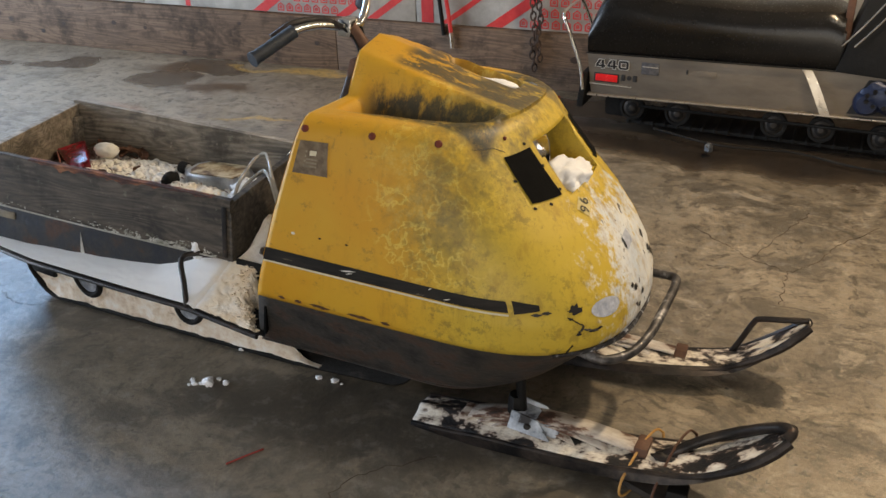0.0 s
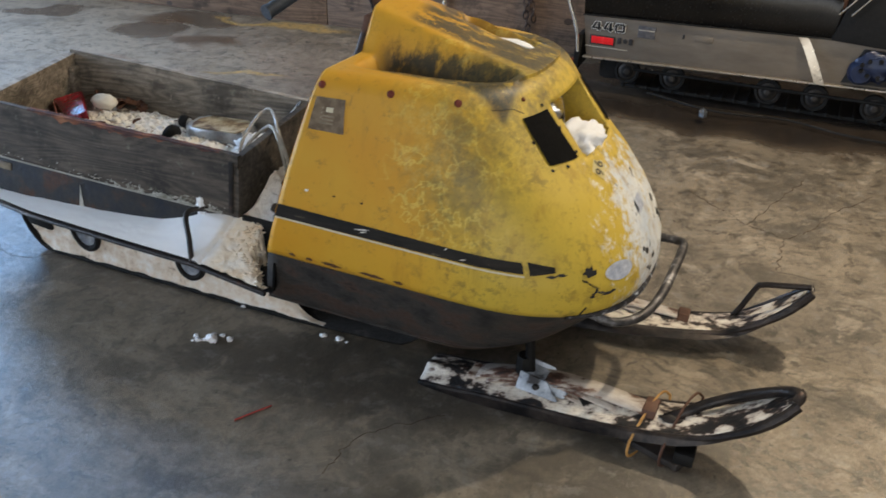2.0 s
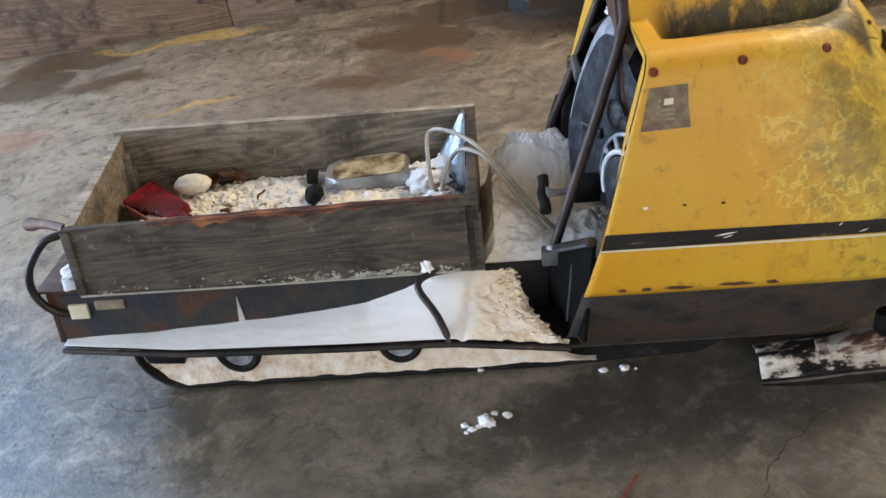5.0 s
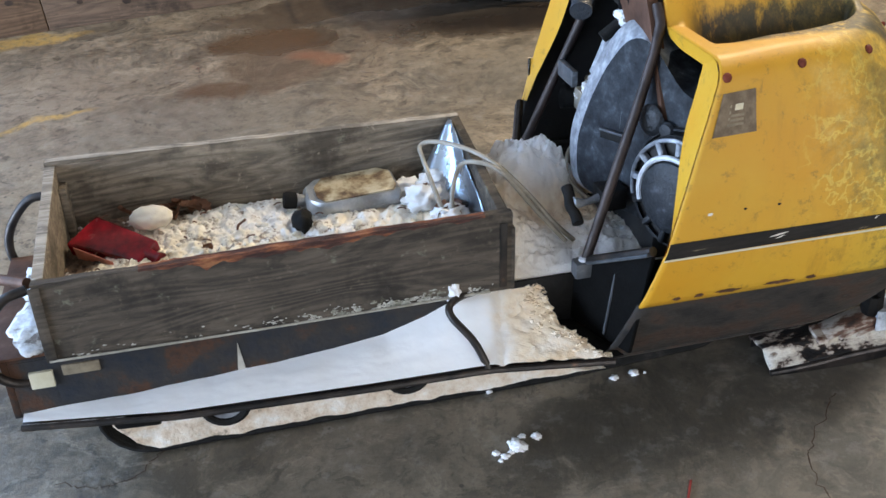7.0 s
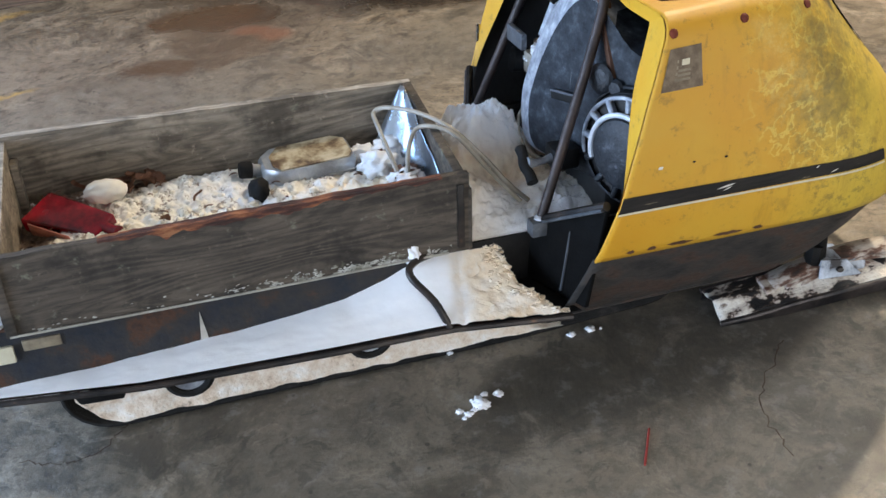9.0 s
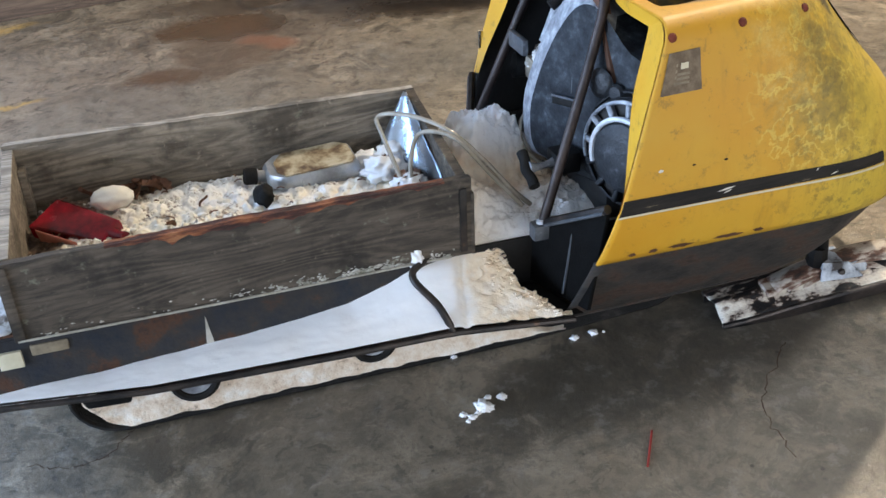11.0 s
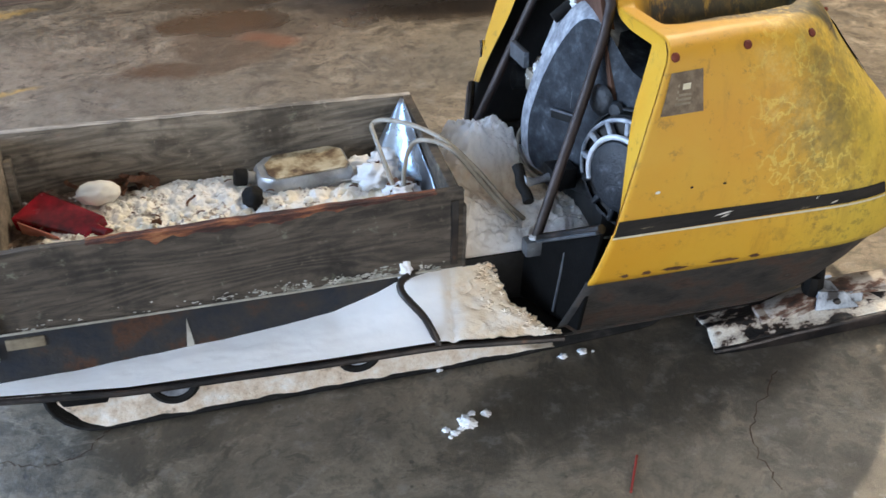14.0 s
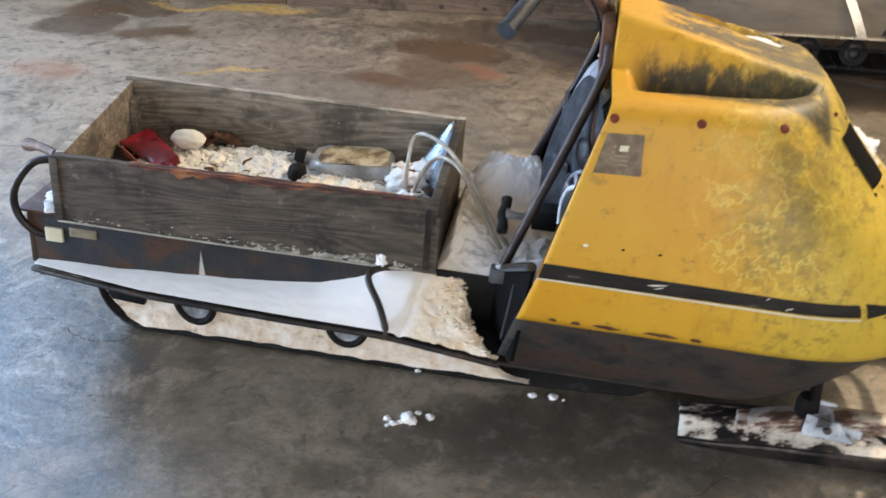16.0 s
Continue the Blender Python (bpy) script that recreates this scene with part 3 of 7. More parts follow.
def block(x0, x1, y0, y1, z0, z1, bevel=0.004, m=None, seg=2):
    bm = bmesh.new()
    bmesh.ops.create_cube(bm, size=1)
    for v in bm.verts:
        v.co = Vector((x0 + (v.co.x + 0.5) * (x1 - x0), y0 + (v.co.y + 0.5) * (y1 - y0), z0 + (v.co.z + 0.5) * (z1 - z0)))
    if bevel:
        bmesh.ops.bevel(bm, geom=bm.edges[:], offset=bevel, segments=seg, affect="EDGES", profile=0.6)
    if m:
        bm.transform(m)
    return bm


def hexa(c, bevel=0.004, seg=2):
    """A block from eight corners: the four of the underside, then the four of the top, both anticlockwise."""
    bm = bmesh.new()
    v = [bm.verts.new(p) for p in c]
    for f in ((3, 2, 1, 0), (4, 5, 6, 7), (0, 1, 5, 4), (1, 2, 6, 5), (2, 3, 7, 6), (3, 0, 4, 7)):
        bm.faces.new([v[i] for i in f])
    if bevel:
        bmesh.ops.bevel(bm, geom=bm.edges[:], offset=bevel, segments=seg, affect="EDGES", profile=0.6)
    return bm


def spline(pts, n=8):
    """Catmull-Rom through the points."""
    p = [Vector(q) for q in pts]
    p = [2 * p[0] - p[1], *p, 2 * p[-1] - p[-2]]
    out = []
    for i in range(1, len(p) - 2):
        for j in range(n):
            t = j / n
            a, b, c, d = p[i - 1 : i + 3]
            out.append(0.5 * ((2 * b) + (c - a) * t + (2 * a - 5 * b + 4 * c - d) * t * t + (3 * b - a - 3 * c + d) * t**3))
    return out + [p[-2]]


def tube(pts, r, sides=12, smooth=6, closed_ends=True, flat=1.0):
    path = spline(pts, smooth) if smooth else [Vector(q) for q in pts]
    bm = bmesh.new()
    rings, up = [], Vector((0, 0, 1))
    for i, p in enumerate(path):
        d = (path[min(i + 1, len(path) - 1)] - path[max(i - 1, 0)]).normalized()
        if i == 0:
            up = d.orthogonal().normalized()
        up = (up - d * up.dot(d)).normalized()
        side = d.cross(up)
        rr = r(i / (len(path) - 1)) if callable(r) else r
        rings.append([bm.verts.new(p + rr * (math.cos(a) * up * flat + math.sin(a) * side)) for a in (2 * math.pi * j / sides for j in range(sides))])
    for a, b in zip(rings, rings[1:]):
        for j in range(sides):
            bm.faces.new((a[j], a[(j + 1) % sides], b[(j + 1) % sides], b[j]))
    if closed_ends:
        bm.faces.new(rings[0][::-1])
        bm.faces.new(rings[-1])
    return bm


def lathe(profile, m, sides=32):
    """Turns (radius, height) pairs round the z axis of m."""
    bm = bmesh.new()
    rings = []
    for r, h in profile:
        rings.append([bm.verts.new(m @ Vector((max(r, 1e-4) * math.cos(a), max(r, 1e-4) * math.sin(a), h))) for a in (2 * math.pi * j / sides for j in range(sides))])
    for a, b in zip(rings, rings[1:]):
        for j in range(sides):
            bm.faces.new((a[j], a[(j + 1) % sides], b[(j + 1) % sides], b[j]))
    bmesh.ops.remove_doubles(bm, verts=bm.verts, dist=2e-4)
    return bm


def sheet(fn, nu, nv, flip=False):
    """A grid of fn(u, v) for u, v from 0 to 1."""
    bm = bmesh.new()
    g = [[bm.verts.new(fn(i / nu, j / nv)) for j in range(nv + 1)] for i in range(nu + 1)]
    for i in range(nu):
        for j in range(nv):
            bm.faces.new((g[i][j], g[i + 1][j], g[i + 1][j + 1], g[i][j + 1]))
    return bm


def lump(at, size, seed=0, rough=0.25, sub=3, freq=2.5, turn=0):
    bm = bmesh.new()
    bmesh.ops.create_icosphere(bm, subdivisions=sub, radius=1)
    off = Vector((seed * 3.7, seed * 1.3, seed * 2.1))
    m = pose(*at, 0, 0, turn)
    for v in bm.verts:
        k = 1 + rough * noise.noise(v.co * freq + off) + rough * 0.5 * noise.noise(v.co * freq * 2.6 + off)
        v.co = m @ Vector((v.co.x * k * size[0], v.co.y * k * size[1], v.co.z * k * size[2]))
    return bm


def plate(pts, normal, thick=0.002):
    """A thin flat plate with the given outline."""
    bm = bmesh.new()
    n = Vector(normal).normalized() * thick
    a = [bm.verts.new(Vector(p)) for p in pts]
    b = [bm.verts.new(Vector(p) + n) for p in pts]
    bm.faces.new(a[::-1])
    bm.faces.new(b)
    for i in range(len(a)):
        j = (i + 1) % len(a)
        bm.faces.new((a[i], a[j], b[j], b[i]))
    return bm


def lerp_table(rows, z):
    for a, b in zip(rows, rows[1:]):
        if z <= b[0]:
            t = max(0.0, (z - a[0]) / (b[0] - a[0]))
            return [p + (q - p) * t for p, q in zip(a, b)]
    return list(rows[-1])


# ---- the room ----


def room_block(name, a0, a1, b0, b1, z0, z1, material, label, bevel=0.0, category="wall"):
    return finish(block(a0, a1, b0, b1, z0, z1, bevel, ROOM), name, material, label=label, smooth=False, category=category, kind="structure")


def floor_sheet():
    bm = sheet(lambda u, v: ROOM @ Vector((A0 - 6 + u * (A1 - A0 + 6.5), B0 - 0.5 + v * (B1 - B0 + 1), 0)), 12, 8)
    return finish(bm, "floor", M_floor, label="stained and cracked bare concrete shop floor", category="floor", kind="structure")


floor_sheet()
finish(merge(block(A0, A1, 0.05, 0.2, 0, WIN_Z0, 0, ROOM), block(A0, A1, 0.05, 0.2, WIN_Z1, H, 0, ROOM), block(A0, WIN_A0, 0.05, 0.2, WIN_Z0, WIN_Z1, 0, ROOM), block(WIN_A1, A1, 0.05, 0.2, WIN_Z0, WIN_Z1, 0, ROOM)), "wall_north", M_wall, label="framed workshop wall behind the insulation boards", smooth=False, category="wall", kind="structure")


def window():
    win = base("window_1", ROOM @ Vector(((WIN_A0 + WIN_A1) / 2, 0.1, WIN_Z0)), "wide workshop window with painted wooden frame", "window", "structure")
    for a0, a1, z0, z1 in ((WIN_A0, WIN_A1, WIN_Z0, WIN_Z0 + 0.05), (WIN_A0, WIN_A1, WIN_Z1 - 0.05, WIN_Z1), (WIN_A0, WIN_A0 + 0.05, WIN_Z0 + 0.05, WIN_Z1 - 0.05), (WIN_A1 - 0.05, WIN_A1, WIN_Z0 + 0.05, WIN_Z1 - 0.05), ((WIN_A0 + WIN_A1) / 2 - 0.025, (WIN_A0 + WIN_A1) / 2 + 0.025, WIN_Z0 + 0.05, WIN_Z1 - 0.05)):
        part("window_frame", block(a0, a1, 0.08, 0.13, z0, z1, 0.003, ROOM), M_white, win)
    for a0, a1 in ((WIN_A0 + 0.05, (WIN_A0 + WIN_A1) / 2 - 0.025), ((WIN_A0 + WIN_A1) / 2 + 0.025, WIN_A1 - 0.05)):
        pane = part("pane", block(a0, a1, 0.10, 0.106, WIN_Z0 + 0.05, WIN_Z1 - 0.05, 0, ROOM), M_glass, win)
        pane.visible_shadow = False


M_glass = bpy.data.materials.new("window_glass")
M_glass.use_nodes = True
M_glass.node_tree.nodes["Principled BSDF"].inputs["Transmission Weight"].default_value = 1.0
M_glass.node_tree.nodes["Principled BSDF"].inputs["Roughness"].default_value = 0.02
window()
finish(merge(block(A0, BAY_A0, B0 - 0.15, B0, 0, H, 0, ROOM), block(BAY_A1, A1, B0 - 0.15, B0, 0, H, 0, ROOM), block(BAY_A0, BAY_A1, B0 - 0.15, B0, 3.0, H, 0, ROOM)), "wall_south", M_wall, label="workshop wall with a wide open vehicle door", smooth=False, category="wall", kind="structure")
room_block("wall_east", A1, A1 + 0.15, B0, 0.2, 0, H, M_wall, "plain workshop wall")
room_block("ceiling", A0 - 0.15, A1 + 0.15, B0 - 0.15, 0.2, H, H + 0.15, M_wall, "plain workshop ceiling", category="ceiling")


finish(merge(block(A0 - 0.15, A0, B0, WEST_B0, 0, H, 0, ROOM), block(A0 - 0.15, A0, WEST_B1, 0.2, 0, H, 0, ROOM), block(A0 - 0.15, A0, WEST_B0, WEST_B1, WEST_Z, H, 0, ROOM)), "wall_west", M_wall, label="workshop wall with an open garage doorway", smooth=False, category="wall", kind="structure")


def skirt_planks():
    """The heavy planks along the foot of the wall, with knots."""
    a = A0
    lengths = (1.5, 3.9, 3.6, 3.1)
    trim = base("baseboard", ROOM @ Vector((0, 0, 0)), "heavy brown plank with dark knots along the wall foot", "baseboard", "structure")
    for n in lengths:
        part("plank", block(a + 0.002, a + n - 0.002, -0.045, 0.045, 0.0, 0.318, 0.005, ROOM), M_skirt, trim)
        a += n
    rnd = random.Random(4)
    for i in range(32):
        x, z = A0 + 0.9 + i * 0.31 + rnd.uniform(-0.1, 0.1), rnd.choice((0.04, 0.10, 0.17, 0.235)) + rnd.uniform(-0.02, 0.02)
        r = rnd.uniform(0.010, 0.020)
        pts = [ROOM @ Vector((x + r * 1.3 * math.cos(t), -0.045, z + r * math.sin(t))) for t in (2 * math.pi * j / 12 for j in range(12))]
        part("knot", plate(pts, ROOM.to_3x3() @ Vector((0, -1, 0)), 0.0012), M_knot, trim)


M_knot = mat("dark_knot", [(0.35, (0.03, 0.018, 0.012)), (0.7, (0.07, 0.04, 0.025))], 0.6)
skirt_planks()


def insulation():
    """Boards above the planks, with the red print: slanted bars and bands of small house outlines."""
    nrm = ROOM.to_3x3() @ Vector((0, -1, 0))

    def flat(name, pts, board, d=0.0012, material=M_print):
        return part(name, plate([ROOM @ Vector((x, -0.0105, z)) for x, z in pts], nrm, d), material, board)

    def houses(a0, a1, z0, z1, lean):
        bm = bmesh.new()
        step, r, w = 0.062, 0.023, 0.0045
        nz = int((z1 - z0) / step)
        for j in range(nz):
            zz = z0 + (j + 0.5) * step
            for i in range(int((a1 - a0) / step)):
                x = a0 + (i + 0.5 + 0.5 * (j % 2)) * step + lean * (zz - z0)
                shape = [(-r, -r), (r, -r), (r, r * 0.45), (0, r * 1.25), (-r, r * 0.45)]
                for rr in (1.0, 0.42):
                    o = [bm.verts.new(ROOM @ Vector((x + p * rr, -0.0118, zz + q * rr))) for p, q in shape]
                    n = [bm.verts.new(ROOM @ Vector((x + p * (rr - 0.3), -0.0118, zz + q * (rr - 0.3)))) for p, q in shape]
                    for s in range(5):
                        bm.faces.new((o[s], o[(s + 1) % 5], n[(s + 1) % 5], n[s]))
        return bm

    edges = (A0, -2.9, -0.62, 1.32, 3.2, 5.4, A1)
    for a0, a1 in zip(edges, edges[1:]):
        board = part("insulation_board", block(a0 + 0.003, a1 - 0.003, -0.01, 0.045, 0.321, 1.13, 0.003, ROOM), M_foam, None, "silvery insulation board with red printed bars above the planks", category="insulation board", kind="structure")
        for x, w in ((0.21, 0.10), (0.79, 0.08), (1.0, 0.07), (1.47, 0.05), (1.75, 0.10), (3.55, 0.09)):
            if a0 < x < a1:
                flat("printed_bar", [(x, 0.324), (x + w, 0.324), (x + w + 0.42, 0.62), (x + 0.42, 0.62)], board)
        for x, w in ((-0.29, 0.035), (1.356, 0.075)):
            if a0 < x < a1:
                flat("printed_stripe", [(x, 0.324), (x + w, 0.324), (x + w, 0.9), (x, 0.9)], board)
        for x0, x1 in ((0.34, 0.78), (1.90, 2.36)):
            if a0 < x0 < a1:
                part("printed_band", houses(x0, x1, 0.326, 0.60, 1.4), M_print, board, kind="stuff")


insulation()


def ceiling_lamp():
    lampo = base("ceiling_lamp", (LAMP.x, LAMP.y, H), "bare bulb under a small enamel shade on a cord", "lamp")
    m = Matrix.Translation(LAMP)
    part("cord", tube([LAMP + Vector((0, 0, 0.2)), Vector((LAMP.x, LAMP.y, H))], 0.006, 8, 0), M_black, lampo)
    part("shade", lathe([(0.03, 0.2), (0.05, 0.19), (0.17, 0.09), (0.168, 0.086), (0.045, 0.18), (0.02, 0.19)], m), M_steelworn, lampo)


ceiling_lamp()


# unseen housing, added so that the fill lamp has a source
def tube_light():
    m = ROOM @ pose(5.0, -2.5, 3.4, 0, 0, 25)
    tl = base("tube_light", m @ Vector((0, 0, 0.1)), "white steel ceiling fitting for fluorescent tubes", "lamp")
    part("housing", hexa([m @ Vector(p) for p in ((-1.22, -0.16, 0), (1.22, -0.16, 0), (1.22, 0.16, 0), (-1.22, 0.16, 0), (-1.22, -0.09, 0.09), (1.22, -0.09, 0.09), (1.22, 0.09, 0.09), (-1.22, 0.09, 0.09))], 0.006), M_white, tl)
    for x in (-0.8, 0.8):
        part("hanger", tube([m @ Vector((x, 0, 0.08)), m @ Vector((x, 0, 0.80))], 0.006, 6, 0), M_steelworn, tl)


tube_light()


def crack(pts, width=0.0026):
    """A floor crack as a thin dark jagged line."""
    rnd = random.Random(len(pts) * 7)
    fine = []
    for p, q in zip(pts, pts[1:]):
        for j in range(8):
            t = j / 8
            fine.append(Vector((p[0] + (q[0] - p[0]) * t + rnd.uniform(-0.008, 0.008), p[1] + (q[1] - p[1]) * t + rnd.uniform(-0.008, 0.008), 0.0012)))
    bm = bmesh.new()
    left, right = [], []
    for i, p in enumerate(fine):
        d = (fine[min(i + 1, len(fine) - 1)] - fine[max(i - 1, 0)]).normalized()
        s = Vector((-d.y, d.x, 0)) * width * rnd.uniform(0.3, 0.8)
        left.append(bm.verts.new(p + s))
        right.append(bm.verts.new(p - s))
    for i in range(len(fine) - 1):
        bm.faces.new((left[i], left[i + 1], right[i + 1], right[i]))
    return bm


M_crack = mat("dirt_in_crack", [(0.35, (0.06, 0.042, 0.03)), (0.7, (0.14, 0.10, 0.07))], 0.9)
for line in ([(0.73, 1.19), (0.82, 1.11), (0.98, 0.98), (1.115, 0.92), (1.19, 1.01), (1.26, 1.20), (1.42, 1.45)], [(1.115, 0.92), (1.11, 0.80), (1.116, 0.65)], [(0.98, 0.98), (1.085, 1.32), (1.154, 1.49)], [(-1.44, -0.216), (-1.36, -0.255), (-1.283, -0.265), (-1.238, -0.24), (-1.208, -0.198), (-1.144, -0.157)], [(0.374, -0.479), (0.30, -0.537), (0.208, -0.623), (0.186, -0.706), (0.19, -0.807)]):
    finish(crack(line), "trim", M_crack, label="dark jagged crack in the concrete floor", category="crack", kind="structure")

# ---- the yellow snowmobile ----
view_fitting = True
SLED = base("snowmobile", (-0.3, 0, 0), "old weathered yellow snowmobile with black stripe on the concrete floor", "snowmobile")

# cowl outline by height: z, rear x, rear half width, x where the nose curve begins, half width there, nose x
COWL = [
    (0.372, -0.137, 0.440, 0.38, 0.440, 0.800),
    (0.400, -0.130, 0.449, 0.38, 0.447, 0.812),
    (0.450, -0.117, 0.458, 0.38, 0.453, 0.806),
    (0.510, -0.100, 0.463, 0.37, 0.453, 0.780),
    (0.570, -0.087, 0.461, 0.35, 0.448, 0.742),
    (0.640, -0.070, 0.457, 0.31, 0.440, 0.684),
    (0.720, -0.050, 0.449, 0.26, 0.428, 0.602),
    (0.780, -0.034, 0.443, 0.22, 0.416, 0.548),
    (0.820, -0.024, 0.438, 0.20, 0.405, 0.514),
    (0.850, -0.015, 0.431, 0.18, 0.398, 0.490),
    (0.868, -0.011, 0.420, 0.17, 0.388, 0.476),
    (0.879, -0.009, 0.405, 0.16, 0.374, 0.462),
    (0.883, -0.009, 0.392, 0.16, 0.362, 0.450),
]
POW = 2.5


def outline(z, q, rows=COWL):
    """The shell's point at height z; q runs from 0 at the rear near side round the nose (0.5) to 1."""
    _, xr, wr, c, wc, xn = lerp_table(rows, z)
    s = -1 if q <= 0.5 else 1
    t = 1 - abs(q - 0.5) * 2
    if t < 0.42:
        t /= 0.42
        return Vector((xr + (c - xr) * t, s * (wr + (wc - wr) * t), z))
    a = (t - 0.42) / 0.58 * math.pi / 2
    return Vector((c + (xn - c) * abs(math.sin(a)) ** (2 / POW), s * wc * abs(math.cos(a)) ** (2 / POW), z))


def on_cowl(z, q, off=0.0):
    p = outline(z, q)
    n = (outline(z, min(q + 0.004, 1)) - outline(z, max(q - 0.004, 0))).cross(outline(min(z + 0.01, 0.883), q) - outline(max(z - 0.01, 0.372), q)).normalized()
    return p + n * off


def q_at(z, x, far=False):
    """The q of the shell's point at height z and length x."""
    lo, hi = 0.0, 0.5
    for _ in range(40):
        m = (lo + hi) / 2
        lo, hi = (m, hi) if outline(z, m).x < x else (lo, m)
    return 1 - lo if far else lo


def deck_width(x):
    lo, hi = 0.0, 0.5
    for _ in range(30):
        m = (lo + hi) / 2
        lo, hi = (m, hi) if outline(0.883, m).x < x else (lo, m)
    return -outline(0.883, lo).y


def deck_height(x, y):
    """The top: a shelf round a hump that falls towards the nose, with a hollow on either side of it."""
    a = abs(y)
    w = deck_width(x)
    top = lerp_table([(-0.02, 0.992), (0.1, 0.966), (0.216, 0.941), (0.33, 0.915), (0.42, 0.896), (0.5, 0.879)], x)[1]
    half = lerp_table([(-0.02, 0.125), (0.216, 0.146), (0.42, 0.160), (0.5, 0.165)], x)[1]
    hollow = 0.883 - 0.085 * smooth01(x, 0.02, 0.09) * (1 - smooth01(x, 0.395, 0.425))
    z = 0.883
    rim = w - 0.058 + 0.022 * smooth01(x, 0.28, 0.40)
    z = z + (hollow - z) * (1 - smooth01(a, rim - 0.035, rim))
    z = z + (top + (0.004 + 0.024 * (1 - smooth01(x, 0.0, 0.34))) * (1 - a / half) - z) * (1 - min(1, max(0, (a - half + 0.004) / 0.062)) ** 1.15) if a < half + 0.058 else z
    well = smooth01(x, 0.15, 0.18) * (1 - smooth01(x, 0.36, 0.38)) * smooth01(y, 0.045, 0.06) * (1 - smooth01(y, 0.125, 0.14))
    return z - 0.045 * well


def cowl_shell():
    nq, levels = 150, []
    for a, b in zip(COWL, COWL[1:]):
        n = max(1, round((b[0] - a[0]) / 0.012))
        levels += [a[0] + (b[0] - a[0]) * i / n for i in range(n)]
    levels.append(COWL[-1][0])
    bm = bmesh.new()
    g = [[bm.verts.new(outline(z, i / nq)) for i in range(nq + 1)] for z in levels]
    for r0, r1 in zip(g, g[1:]):
        for i in range(nq):
            c = (r0[i].co + r0[i + 1].co + r1[i].co + r1[i + 1].co) / 4
            if abs(c.y) < 0.143 and 0.706 < c.z < 0.832 and c.x > 0.3:
                continue
            bm.faces.new((r0[i], r0[i + 1], r1[i + 1], r1[i]))
    nj = 72
    rim = g[-1]
    half = nq // 2
    rows = []
    for i in range(half + 1):
        a, b = rim[i], rim[nq - i]
        row = [a]
        for j in range(1, nj):
            y = a.co.y + (b.co.y - a.co.y) * j / nj
            row.append(bm.verts.new((a.co.x, y, deck_height(a.co.x, y))) if i < half else a)
        row.append(b)
        rows.append(row)
    for r0, r1 in zip(rows, rows[1:]):
        for j in range(nj):
            vs = []
            for v in (r0[j], r0[j + 1], r1[j + 1], r1[j]):
                if v not in vs:
                    vs.append(v)
            if len(vs) > 2:
                bm.faces.new(vs)
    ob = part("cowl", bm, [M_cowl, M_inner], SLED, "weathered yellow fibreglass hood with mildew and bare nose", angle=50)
    so = ob.modifiers.new("thickness", "SOLIDIFY")
    so.thickness, so.offset, so.material_offset, so.material_offset_rim = 0.006, -1, 1, 0
    return ob


COWLING = cowl_shell()


def rear_flange(side):
    """The lip that turns inwards at the open rear of the hood."""
    def fn(u, v):
        z = 0.50 + u * 0.378
        p = outline(z, 0 if side < 0 else 1)
        w = 0.006 + 0.080 * smooth01(z, 0.46, 0.76)
        return Vector((p.x - 0.003 + 0.012 * v, p.y - side * (0.002 + w * v), z))
    return part("rear_lip", sheet(fn, 24, 4), M_cowl, COWLING)


rear_flange(-1)
rear_flange(1)


def deck_lip():
    """The lip that hangs from the rear edge of the deck and hump."""
    def fn(u, v):
        y = -0.39 + 0.78 * u
        return Vector((-0.011 + 0.006 * v, y, deck_height(-0.009, y) - 0.002 - 0.030 * v * (1 - 0.6 * (1 - smooth01(abs(y), 0.13, 0.26)))))
    part("rear_lip", sheet(fn, 60, 3), M_cowl, COWLING)


deck_lip()


def surface_patch(name, zq, material, label="", off=0.0016, nu=24, nv=6, parent=None):
    """A decal or strip on the shell; zq(u, v) gives height and q."""
    return part(name, sheet(lambda u, v: on_cowl(*zq(u, v), off), nu, nv), material, parent or COWLING, label)


def stripe(side):
    f = (lambda q: 1 - q) if side > 0 else (lambda q: q)
    def zc(u):
        return 0.513 - 0.010 * u
    qe = q_at(0.5, 0.555)
    surface_patch("stripe", lambda u, v: (zc(u) + (v - 0.5) * (0.036 - 0.008 * u), f(u * qe)), M_stripe, "black painted waist stripe", nu=60)
    surface_patch("stripe_edge", lambda u, v: (zc(u) - 0.0205 + (v - 0.5) * 0.005, f(u * qe)), M_cream, off=0.0012, nu=60, nv=2)
    q0, q1 = q_at(0.5, 0.568), q_at(0.5, 0.625)
    surface_patch("stripe", lambda u, v: (0.503 + (v - 0.5) * (0.034 - 0.02 * u), f(q0 + (q1 - q0) * u)), M_stripe)


M_stripe = mat("worn_black_stripe", [(0.3, (0.010, 0.010, 0.011)), (0.66, (0.03, 0.027, 0.024)), (0.74, (0.5, 0.42, 0.28))], 0.6, 0, 20, 0.1, 60, stretch=(0.5, 1, 3), spec=0.2)
stripe(-1)
stripe(1)


